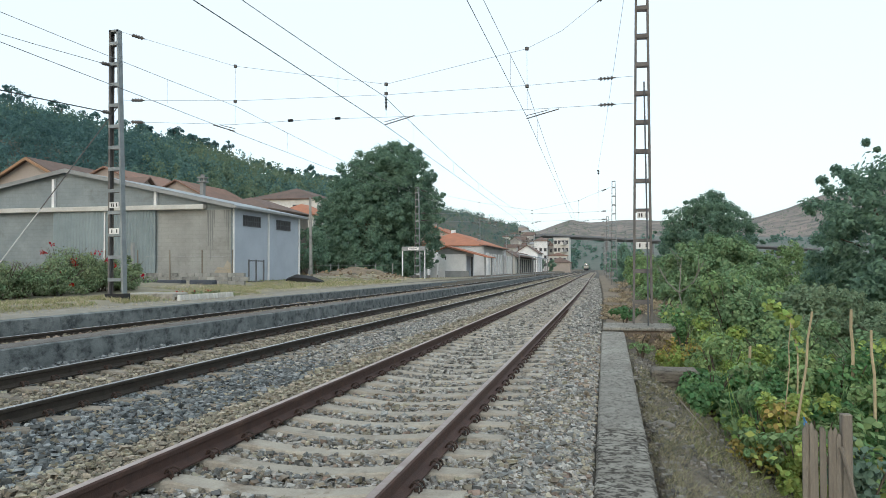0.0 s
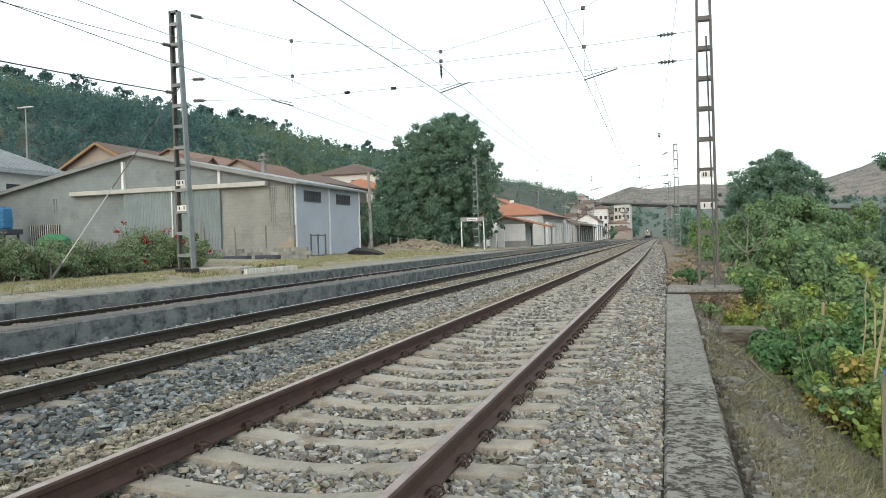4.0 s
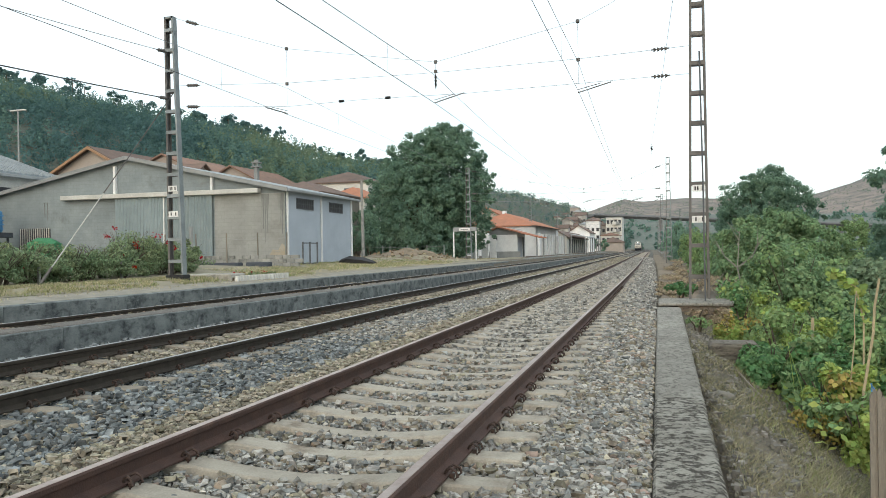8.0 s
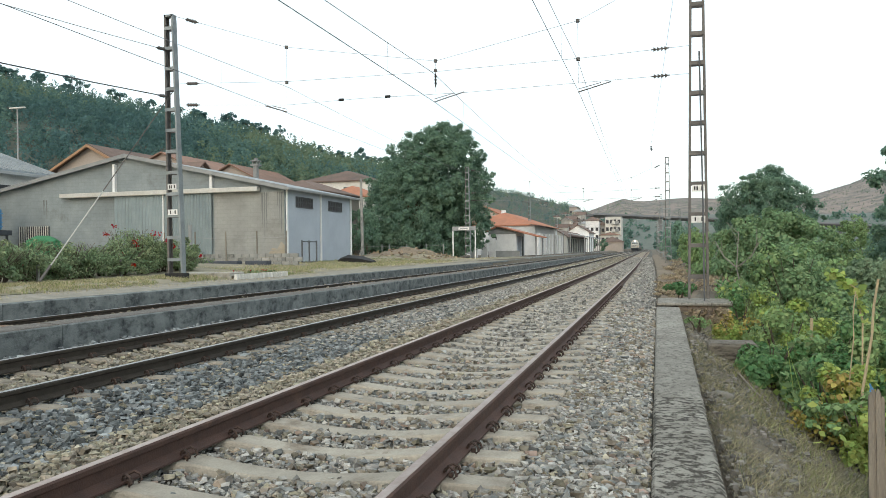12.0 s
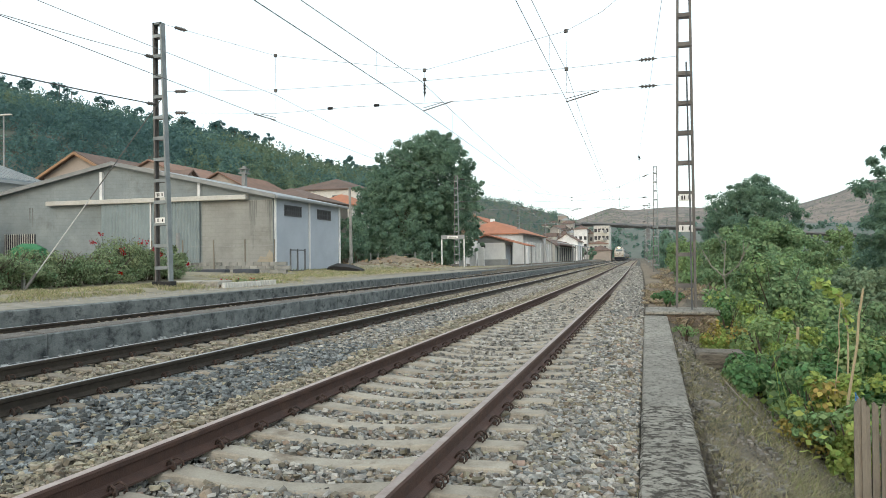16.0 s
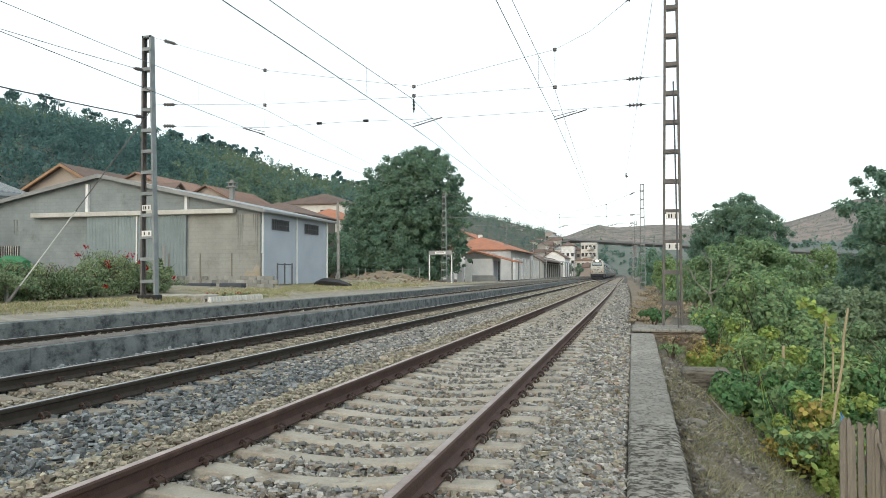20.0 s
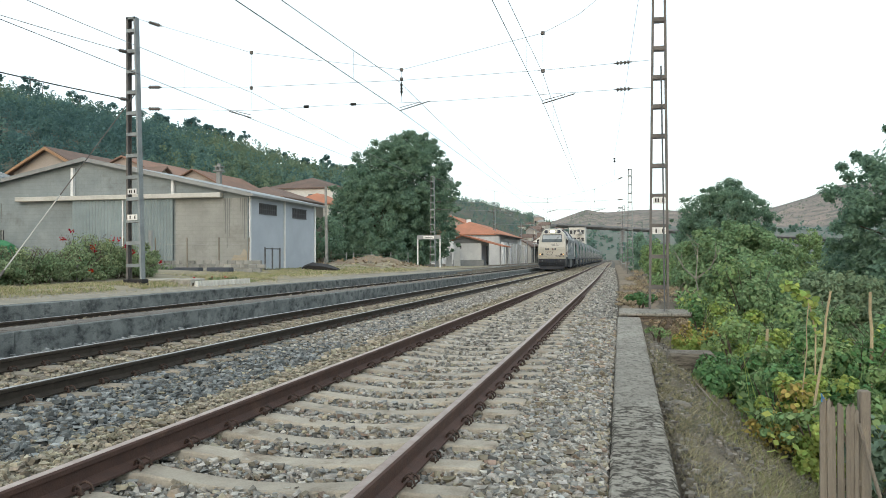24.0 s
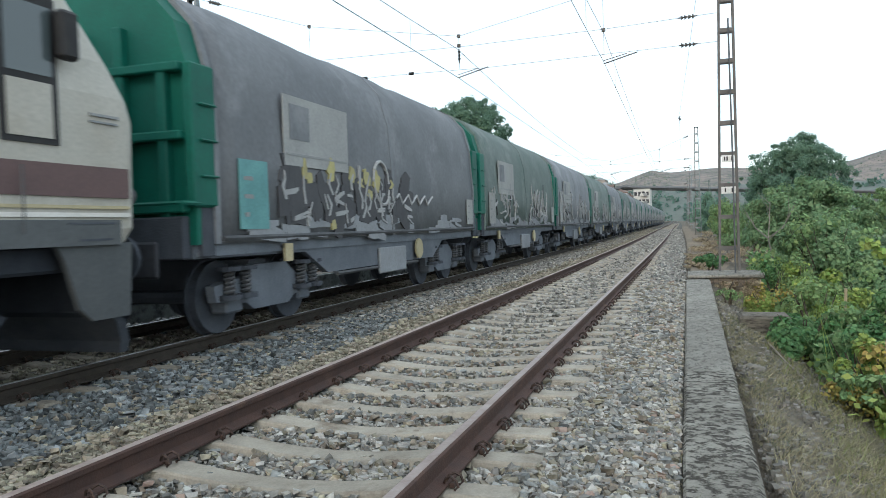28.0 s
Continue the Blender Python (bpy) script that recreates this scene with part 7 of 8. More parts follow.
rw = random.Random(3)
spots = [(slope_point(rw.uniform(0.05, 0.64), 0.12 + 0.88 * rw.uniform(0.0, 1.0) ** 0.8), rw.uniform(0.7, 1.3)) for i in range(2350)]
kinds = [("dark mixed woodland covering the hillside", LEAF_FOREST, 0.50, 128, 2.5), ("dark pine woodland covering the hillside", LEAF_PINE, 0.45, 128, 2.3), ("olive-green oak trees on the hillside", LEAF_OLIVE, 0.50, 125, 2.4), ("deep green trees on the hillside", LEAF_SHADE, 0.47, 128, 2.4)]
sorted_spots = [[], [], [], []]
for s in spots:
    w = noise.noise(s[0] * 0.022) + rw.uniform(-0.3, 0.3)
    sorted_spots[3 if w < -0.2 else 1 if w < 0.05 else 0 if w < 0.28 else 2].append(s)
for (lab, mm, lf, per, cr), ss in zip(kinds, sorted_spots):
    woods("forest", lab, mm, ss, lf, per, cr)
spots = [(slope_point(rw.uniform(0.60, 0.99), rw.uniform(0.02, 1.0) ** 1.3), rw.uniform(0.25, 0.55)) for i in range(1300)]
woods("forest", "scattered trees and scrub above the town", LEAF_SHADE, spots[::3], 0.6, 70, 3.2)
woods("forest", "dark trees and gardens above the town", LEAF_FOREST, spots[2::3], 0.6, 70, 3.2)
woods("forest", "olive-green scrub above the town", LEAF_OLIVE, spots[1::3], 0.6, 70, 3.0)
rt = random.Random(5)
for i in range(34):
    q = slope_point(rt.uniform(0.86, 0.985), rt.uniform(0.02, 0.27) if i < 27 else rt.uniform(0.3, 0.55))
    w, d, h = rt.uniform(3.4, 5.0), rt.uniform(5, 8), rt.uniform(2.8, 4.6)
    house("small hillside house of the town", q.x - w / 2, q.x + w / 2, q.y - d / 2, q.y + d / 2, q.z - 3, q.z + h, q.z + h + 1.4, rt.choice("yxh"), rt.choice([OFFWHITE, TOWNWALL, TOWNWALL, PINKISH]), rt.choice([TILE_OLD, TILE_OLD, TILE_OLD, GREY]), [("f", -1.2, 2 + h * 0.5, 0.9, 1.2), ("f", 1.2, 2 + h * 0.5, 0.9, 1.2)])
for x, y, z, w, h, wall in ((-87, 480, 35.0, 6, 1.8, TOWNWALL), (-68, 433, 28.0, 6, 1.8, OFFWHITE), (-61, 424, 25, 4.5, 2.0, TOWNWALL), (-59, 404, 23, 4, 2.2, TOWNWALL), (-46, 365, 14, 4, 2.4, OFFWHITE), (-45, 392, 17, 4, 2.0, TOWNWALL), (-41, 374, 12, 4.5, 2.4, TOWNWALL)):
    house("pale house standing among trees on the hillside", x - w / 2, x + w / 2, y - 4, y + 4, z - 2, z + h, z + h + 0.8, "h", wall, TILE_OLD, [("f", -w * 0.25, 2.4, 0.8, 0.9), ("f", w * 0.25, 2.4, 0.8, 0.9)])
rp = random.Random(9)
trunks, tops = MB(), []
for i in range(110):
    u = rp.uniform(0.10, 0.62) if i > 34 else rp.uniform(0.10, 0.26)
    p = slope_point(u, rp.uniform(0.95, 1.0))
    h = rp.uniform(5, 9.0) if i > 34 else rp.uniform(7, 10.5)
    trunks.tube([p - Vector((0, 0, 1)), p + Vector((rp.uniform(-0.5, 0.5), 0, h * 0.8))], 0.28, 5, 0.1)
    w = h * rp.uniform(0.26, 0.38)
    q, way = crown_points(300, (p.x, p.y, p.z + h * 0.74), (w, w, h * 0.26), 7, hollow=0.3)
    tops.append(leaf_quads(q, 0.62, slim=0.7, out=way))
tagged(new("ridge_pines", poly_mesh("ridge_pines", np.concatenate(tops), 4, LEAF_PINE)), "tall pines standing along the ridge", "woods", kind="stuff")
tagged(part("ridge_pine_trunks", trunks, BARK), "thin trunks of the pines along the ridge", "woods", kind="stuff")
spots = [((rw.uniform(-30, 12), rw.uniform(330, 640), rw.uniform(0, 4)), rw.uniform(0.8, 1.6)) for i in range(150)]
spots = [q for q in spots if abs(q[0][0] + 5 - bend(q[0][1])) > 10.5]
spots += [((rw.uniform(5, 160), rw.uniform(150, 520), -1.5), rw.uniform(0.4, 0.85)) for i in range(230)]
woods("far_trees", "distant green trees in the valley", LEAF_FOREST, spots, 1.2, 60, 3.0)
for x, y, r, h in ((-17.5, 214, 2.2, 4.2), (-15.2, 226, 2.0, 3.6), (-19.5, 206, 2.0, 3.4)):
    bush("dark green shrubs between the station and the town", x, y, r, r, h, LEAF_DARK, 900, 0.4)
spots = []
for i in range(330):
    x, u = rw.uniform(-70, 330), rw.uniform(0, 0.9)
    spots.append(((x, 600 + 140 * u, -3 + 31 * u), rw.uniform(0.8, 1.7)))
woods("valley_trees", "hazy green trees on the far valley side", LEAF_FOREST, spots, 1.5, 50, 3.4)
spots = [(on_hill(rw.uniform(0.05, 0.98), rw.uniform(0.25, 0.97)), rw.uniform(0.15, 0.5)) for i in range(1500)]
woods("hill_scrub", "dark scrub scattered over the bare hill", LEAF_OLIVE, spots, 1.6, 14, 3.4)


# ---- the goods train ----
def wheelset(parent, y, r=0.46, tread=UNDER, box=UNDER_LIGHT):
    for s in (-1, 1):
        mb = MB()
        mb.disc((s * 0.86, y, r), "x", r, 0.12, 24)
        mb.disc((s * 0.79, y, r), "x", r + 0.03, 0.03, 24)
        w = part("wheel", mb, tread, parent)
        mb = MB()
        mb.disc((s * 0.935, y, r), "x", 0.20, 0.06, 14)
        part("hub", mb, UNDER_LIGHT, w)
        mb = MB()
        mb.box(s * 1.05 - 0.12, s * 1.05 + 0.12, y - 0.19, y + 0.19, r - 0.20, r + 0.19, 0.03)
        part("axle_box", mb, box, parent)
    mb = MB()
    mb.tube([(-0.8, y, r), (0.8, y, r)], 0.09, 8)
    part("axle", mb, UNDER, parent)


def spring(parent, x, y, z0, z1, r=0.10):
    mb = MB()
    n = 40
    mb.tube([(x + r * math.cos(i * 0.9), y + r * math.sin(i * 0.9), z0 + (z1 - z0) * i / n) for i in range(n + 1)], 0.022, 5)
    sp = part("coil_spring", mb, UNDER_LIGHT, parent)
    mb = MB()
    mb.disc((x, y, z0 - 0.03), "z", 0.15, 0.06, 12)
    part("spring_seat", mb, UNDER, sp)
    mb = MB()
    mb.disc((x, y, z1 + 0.02), "z", 0.15, 0.05, 12)
    part("spring_cap", mb, UNDER, sp)


def buffers(parent, y, s, z=1.02, gear=UNDER, disc=0.25):
    for x in (-0.88, 0.88):
        mb = MB()
        mb.tube([(x, y, z), (x, y - s * 0.45, z)], 0.10, 10, 0.09)
        mb.disc((x, y - s * 0.50, z), "y", disc, 0.06, 18)
        part("buffer", mb, gear, parent)
    mb = MB()
    mb.box(-0.06, 0.06, min(y, y - s * 0.35), max(y, y - s * 0.35), z - 0.10, z + 0.06, 0.02)
    mb.tube([(0, y - s * 0.3, z), (0.02, y - s * 0.36, z - 0.25), (0, y - s * 0.2, z - 0.45)], 0.04, 6)
    part("coupling", mb, gear, parent)


LLEN = 20.9


def make_loco():
    lo = thing("locomotive", "cream and silver-grey diesel locomotive with spray paint on its nose", "locomotive")
    # cab shell: rows of height, setback and half width, from sill to roof; the same shape turned round at the rear
    rows = [(1.20, 0.10, 1.40), (1.34, 0.03, 1.45), (2.36, 0.0, 1.46), (2.56, 0.06, 1.45), (2.88, 0.24, 1.40), (3.74, 0.80, 1.22), (4.05, 1.02, 1.08), (4.31, 1.35, 0.86), (4.40, 1.9, 0.70)]
    rear = [(1.20, 1.47), (1.34, 1.475), (2.36, 1.475), (2.56, 1.475), (2.88, 1.475), (3.44, 1.46), (3.90, 1.22), (4.24, 0.92), (4.38, 0.70)]
    for end in (0, 1):
        def put(x, y, z):
            return (x, y, z) if end == 0 else (-x, LLEN - y, z)
        mb = MB()
        rings = []
        for (z, y, h), (zr, hr) in zip(rows, rear):
            c = min(0.16, h * 0.2)
            ym = (y + 3.0) * 0.45
            hm = h + (hr - h) * 0.75
            zm = z + (zr - z) * 0.6
            right = [(0, y - 0.02, z), (h - c, y, z), (h - c * 0.3, y + c * 0.35, z), (h, y + c, z), (hm, max(ym, y + c + 0.2), zm), (hr, 3.0, zr)]
            left = [(-a, b, k) for a, b, k in reversed(right[1:])]
            rings.append([put(*p) for p in left + right])
        mb.loft(rings, closed=False, caps=False)
        top = rings[-1]
        k = len(mb.v)
        mb.v += [tuple(p) for p in top]
        mb.f.append(tuple(range(k, k + len(top))))
        cab = part("cab", mb, LOCO_WHITE, lo, "cream painted cab shell with grime", smooth=False)
        # windscreen, leaning back
        def on_front(x, z):
            y = np.interp(z, [r[0] for r in rows], [r[1] for r in rows])
            return y
        def plate(name, pts, material, parent, out=0.02, label=""):
            mb = MB()
            f = [put(x, on_front(x, z) - out, z) for x, z in pts]
            b = [put(x, on_front(x, z) + 0.03, z) for x, z in pts]
            n = len(pts)
            mb.add(f + b, [tuple(range(n))] + [(i, (i + 1) % n, n + (i + 1) % n, n + i) for i in range(n)])
            return part(name, mb, material, parent, label)
        plate("windscreen_frame", [(-1.08, 2.94), (1.08, 2.94), (0.99, 3.77), (-0.99, 3.77)], BLACK, cab, 0.03)
        plate("windscreen", [(-1.03, 2.99), (1.03, 2.99), (0.94, 3.72), (-0.94, 3.72)], WINDSCREEN, cab, 0.045)
        plate("sun_blind", [(-0.99, 3.27), (0.99, 3.27), (0.945, 3.68), (-0.945, 3.68)], BLIND, cab, 0.049)
        mb = MB()
        mb.tube([put(0.35, on_front(0, 3.0) - 0.09, 3.00), put(0.62, on_front(0, 3.5) - 0.09, 3.54)], 0.018, 5)
        mb.tube([put(0.25, on_front(0, 3.03) - 0.08, 3.03), put(0.75, on_front(0, 3.5) - 0.08, 3.56)], 0.012, 5)
        part("wiper", mb, BLACK, cab)
        for x in (-0.66, 0.66):
            n = 16
            pts = [(x + 0.21 * math.cos(2 * math.pi * i / n), 4.06 + 0.19 * math.sin(2 * math.pi * i / n)) for i in range(n)]
            plate("round_vent", pts, GRILLE, cab, 0.03, "dark round vent")
        plate("headlight_box", [(-0.32, 3.93), (0.32, 3.93), (0.30, 4.22), (-0.30, 4.22)], UNDER_LIGHT, cab, 0.06)
        # glowing amber plate imitates the halo round the lit lamp; grey at rear
        plate("reflector", [(-0.26, 3.98), (0.26, 3.98), (0.24, 4.18), (-0.24, 4.18)], HALO if end == 0 else GREY, cab, 0.075)
        plate("headlight", [(-0.23, 3.995), (0.23, 3.995), (0.215, 4.165), (-0.215, 4.165)], HEADLIGHT if end == 0 else OFFWHITE, cab, 0.09, "lit warm white headlight")
        for s in (-1, 1):
            for dx, r, mm, nm in ((1.20, 0.062, LAMP_AMBER if end == 0 else OFFWHITE, "marker_lamp"), (0.98, 0.080, BLACK, "marker_lamp")):
                n = 14
                pts = [(s * dx + r * math.cos(2 * math.pi * i / n), 1.66 + r * math.sin(2 * math.pi * i / n)) for i in range(n)]
                plate(nm, pts, mm, cab, 0.15)
                plate("lamp_housing", [(s * dx + (r + 0.035) * math.cos(2 * math.pi * i / n), 1.66 + (r + 0.035) * math.sin(2 * math.pi * i / n)) for i in range(n)], UNDER_LIGHT, cab, 0.14)
            n = 14
            plate("lamp_bezel", [(s * 1.06 - 0.27, 1.53), (s * 1.06 + 0.27, 1.53), (s * 1.06 + 0.27, 1.79), (s * 1.06 - 0.27, 1.79)], LOCO_WHITE, cab, 0.025)
        # hatch line, brow, sockets, cable, spray scribbles, number and emblem bars
        for z, x0, x1 in ((2.36, -1.25, 1.22), (1.44, -1.3, 1.3)):
            plate("panel_seam", [(x0, z), (x1, z), (x1, z + 0.012), (x0, z + 0.012)], UNDER_LIGHT, cab, 0.012)
        for x in (-0.60, -0.38, 0.10, 0.36):
            plate("socket", [(x - 0.08, 2.12), (x + 0.08, 2.12), (x + 0.08, 2.29), (x - 0.08, 2.29)], UNDER if abs(x) > 0.2 else LOCO_BAND, cab, 0.09)
        mb = MB()
        mb.tube([put(-0.60 + 0.72 * (0.5 - 0.5 * math.cos(math.pi * i / 14)), -0.08, 2.14 - 0.56 * math.sin(math.pi * i / 14) ** 0.4) for i in range(15)], 0.020, 6)
        part("jumper_cable", mb, UNDER, cab)
        for i in range(5):
            x = -0.62 + i * 0.165
            top = 2.02 if i == 3 else 1.94
            plate("emblem_bar", [(x, 1.80 if i != 3 else 1.74), (x + 0.035, 1.80 if i != 3 else 1.74), (x + 0.035, top), (x, top)], EMBLEM, cab, 0.02)
            plate("emblem_bar", [(x + 0.036, top - 0.035), (x + 0.115, top - 0.035), (x + 0.115, top), (x + 0.036, top)], EMBLEM, cab, 0.02)
        for i in range(7):
            x = 0.34 + i * 0.135
            plate("number_bar", [(x, 1.42), (x + 0.085, 1.42), (x + 0.085, 1.55), (x, 1.55)], UNDER_LIGHT, cab, 0.014)
        sc = random.Random(4)
        for cx, cz, w, h, n, r, ink in ((0.28, 2.72, 0.42, 0.13, 9, 0.016, PAINT_BLACK), (0.42, 2.64, 0.40, 0.07, 7, 0.012, PAINT_BLACK), (0.12, 2.62, 0.20, 0.10, 4, 0.014, PAINT_BLACK), (-0.75, 2.66, 0.45, 0.04, 5, 0.007, FADED), (-0.98, 2.16, 0.26, 0.07, 6, 0.011, FADED), (-0.95, 1.94, 0.24, 0.07, 4, 0.012, FADED), (-0.55, 1.66, 0.34, 0.08, 6, 0.010, FADED), (0.50, 1.72, 0.30, 0.03, 12, 0.006, FADED), (0.86, 2.28, 0.20, 0.04, 3, 0.006, FADED)):
            mb = MB()
            pts = []
            for i in range(n * 3):
                turn = i * 1.05 + sc.uniform(-0.35, 0.35)
                x, z = cx - w + 2 * w * i / (n * 3) + 0.055 * math.cos(turn), cz + h * math.sin(turn) * sc.uniform(0.5, 1.2)
                pts.append(put(x, on_front(x, z) - 0.012, z))
            mb.tube(pts, r, 4)
            part("spray_scribble", mb, ink, cab, "spray-painted scribble")
        # side of the cab: door, window, mirror, bands
        for s in (1, -1):
            q = s if end == 0 else -s
            def sp(name, y0, y1, z0, z1, material, out=0.012, parent=cab, label=""):
                mb = MB()
                yy0, yy1 = (y0, y1) if end == 0 else (LLEN - y1, LLEN - y0)
                a = 1.478
                mb.box(min(q * (a - 0.03), q * (a + out)), max(q * (a - 0.03), q * (a + out)), yy0, yy1, z0, z1)
                return part(name, mb, material, parent, label)
            d = sp("cab_door", 1.03, 1.62, 2.05, 3.28, BLACK, 0.008)
            sp("door_window", 1.09, 1.56, 2.62, 3.20, WINDSCREEN, 0.014, d)
            sp("door_panel", 1.10, 1.56, 2.10, 2.56, LOCO_WHITE, 0.016, d)
            w = sp("side_door", 1.98, 2.86, 1.56, 3.30, LOCO_PALE, 0.02, cab, "pale side door with dark handles")
            for z in (2.55, 1.86):
                sp("handle_recess", 2.06, 2.22, z, z + 0.2, UNDER, 0.026, w)
            sp("maroon_band", 0.20, 1.97, 1.62, 1.90, LOCO_BAND, 0.006)
            sp("yellow_line", 0.2, 2.95, 1.515, 1.545, LOCO_GOLD, 0.006)
            sp("cream_line", 0.2, 2.95, 1.44, 1.48, LOCO_PALE, 0.006)
            lower = sp("lower_panel", 0.34, 3.02, 1.185, 1.415, SKIRT, 0.010, cab, "dull grey lower side panel")
            sp("step_recess", 0.46, 0.86, 1.225, 1.245, UNDER, 0.014, lower)
            sp("step_recess", 0.42, 0.98, 1.375, 1.392, UNDER, 0.014, lower)
            sp("stencil_line", 0.30, 0.66, 2.36, 2.385, FADED, 0.006)
            sp("stencil_line", 0.32, 0.66, 2.30, 2.318, FADED, 0.006)
            mb = MB()
            yy = 0.98 if end == 0 else LLEN - 0.98
            mb.box(min(q * 1.50, q * 1.62), max(q * 1.50, q * 1.62), yy - 0.10, yy + 0.10, 2.78, 3.20, 0.03)
            part("mirror", mb, BLACK, cab)
            mb = MB()
            mb.tube([(q * 1.53, yy + (0.5 if end == 0 else -0.5), 1.86), (q * 1.53, yy + (0.5 if end == 0 else -0.5), 1.3)], 0.010, 5)
            part("grab_rail", mb, UNDER_LIGHT, cab)
    # body between the cabs
    mb = MB()
    sec = [(-1.47, 1.20), (1.47, 1.20), (1.47, 3.44), (1.22, 3.90), (-1.22, 3.90), (-1.47, 3.44)]
    mb.prism(sec, "y", 3.0, LLEN - 3.0)
    body = part("body_side", mb, LOCO_GREY, lo, "silver-grey louvred body side")
    for q in (1, -1):
        mb = MB()
        mb.prism([(q * 1.478, 3.42), (q * 1.232, 3.885), (q * 1.20, 3.86), (q * 1.45, 3.40)], "y", 3.02, LLEN - 3.02)
        part("cant_panel", mb, ROOFGREY, body, "pale silver panel along the roof edge")
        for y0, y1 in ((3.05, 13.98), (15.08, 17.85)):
            # near-black sheet that paints the shade between the louvres
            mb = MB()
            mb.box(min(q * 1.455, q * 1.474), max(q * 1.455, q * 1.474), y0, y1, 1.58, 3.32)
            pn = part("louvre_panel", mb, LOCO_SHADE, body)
            for i in range(13):
                z = 1.60 + i * 0.132
                mb = MB()
                a, b = q * 1.476, q * 1.515
                mb.prism([(a, z), (b, z + 0.010), (b, z + 0.040), (a + q * 0.012, z + 0.106), (a, z + 0.106)], "y", y0 + 0.02, y1 - 0.02)
                part("louvre", mb, LOCO_GREY, pn)
        mb = MB()
        mb.box(min(q * 1.47, q * 1.49), max(q * 1.47, q * 1.49), 14.02, 15.04, 1.5, 3.36, 0.008)
        part("service_door", mb, LOCO_GREY, body)
        mb = MB()
        mb.box(min(q * 1.45, q * 1.50), max(q * 1.45, q * 1.50), 3.0, LLEN - 3.0, 1.14, 1.36, 0.01)
        part("sill", mb, LOCO_GREY, body)
        # emblem as plain pale bars across the louvres
        for y, w, z0, z1 in ((8.60, 0.30, 2.50, 2.88), (9.05, 0.44, 2.50, 2.90), (9.60, 0.40, 2.50, 2.90), (10.12, 0.20, 2.30, 3.02), (10.42, 0.44, 2.50, 2.90)):
            for z in np.arange(z0, z1, 0.132):
                zz = 1.60 + 0.132 * round((z - 1.60) / 0.132)
                mb = MB()
                b = q * 1.520
                mb.box(min(q * 1.500, b), max(q * 1.500, b), y, y + w, zz + 0.012, zz + 0.085)
                part("emblem_bar", mb, LOCO_PALE, body)
        for i in range(13):
            y = 10.30 + i * 0.185
            for zz in (1.732, 1.864):
                mb = MB()
                mb.box(min(q * 1.500, q * 1.519), max(q * 1.500, q * 1.519), y, y + 0.11, zz + 0.012, zz + 0.075)
                part("lettering_bar", mb, PAINT_WHITE, body)
    # roof with raised sections and dark grilles
    mb = MB()
    mb.prism([(-1.22, 3.88), (1.22, 3.88), (0.95, 4.26), (0.72, 4.36), (-0.72, 4.36), (-0.95, 4.26)], "y", 2.9, LLEN - 2.9)
    roof = part("roof", mb, ROOFGREY, lo)
    for y0, y1 in ((2.6, 3.9), (4.1, 6.8), (12.5, 17.5)):
        for q in (1, -1):
            mb = MB()
            mb.prism([(q * 1.36, 3.66), (q * 1.245, 3.90), (q * 0.965, 4.29), (q * 0.90, 4.27), (q * 1.18, 3.86), (q * 1.30, 3.64)], "y", y0, y1)
            g = part("roof_grille", mb, GRILLE, roof)
            for i in range(3):
                y = y0 + (y1 - y0) * (0.02 + 0.48 * i)
                mb = MB()
                mb.prism([(q * 1.25, 3.89), (q * 0.975, 4.29), (q * 0.92, 4.28), (q * 1.21, 3.88)], "y", y - 0.02, y + 0.02)
                part("grille_bar", mb, ROOFGREY, g)
    for y0, y1, h in ((3.3, 6.9, 4.50), (7.2, 12.2, 4.44), (12.4, 17.6, 4.50)):
        mb = MB()
        mb.prism([(y0, 4.35), (y1, 4.35), (y1 - 0.35, h), (y0 + 0.35, h)], "x", -0.70, 0.70)
        part("roof_hood", mb, ROOFGREY, roof)
    mb = MB()
    mb.tube([(0.3, 2.6, 4.35), (0.3, 2.6, 4.55)], 0.05, 8)
    mb.tube([(-0.3, 2.6, 4.35), (-0.3, 2.6, 4.6)], 0.015, 5)
    part("horn", mb, BLACK, roof)
    # underframe, tank, plough
    mb = MB()
    mb.box(-1.30, 1.30, 0.5, LLEN - 0.5, 0.95, 1.20, 0.03)
    part("underframe", mb, LOCO_GEAR, lo)
    for y0, y1, z0, x1, mm in ((7.9, 12.9, 0.30, 1.22, LOCO_GEAR), (9.0, 12.55, 0.26, 1.42, TANKGREY), (8.0, 8.7, 0.62, 1.34, LOCO_GEAR), (6.9, 7.6, 0.58, 1.30, UNDER), (12.6, 13.2, 0.6, 1.30, UNDER)):
        mb = MB()
        mb.box(-x1, x1, y0, y1, z0, 1.13 if x1 > 1.4 else 1.02, 0.03)
        part("fuel_tank" if z0 < 0.5 else "equipment_box", mb, mm, lo)
    for end in (0, 1):
        yb = 0.0 if end == 0 else LLEN
        s = 1 if end == 0 else -1
        mb = MB()
        rows = ((0.62, 0.34, 1.36), (0.42, 0.14, 1.32), (0.22, -0.02, 1.22), (0.10, -0.06, 1.16))
        mb.loft([[(h, yb + s * (d + t), z) for t in (0.0, 0.12) for h in ((-w, w) if t == 0 else (w, -w))] for z, d, w in rows])
        part("snow_plough", mb, PLOW if end == 0 else UNDER, lo)
        mb = MB()
        mb.box(-1.38, 1.38, min(yb + s * 0.12, yb + s * 0.5), max(yb + s * 0.12, yb + s * 0.5), 0.50, 1.24, 0.05)
        bb_ = part("buffer_beam", mb, LOCO_GEAR, lo)
        mb = MB()
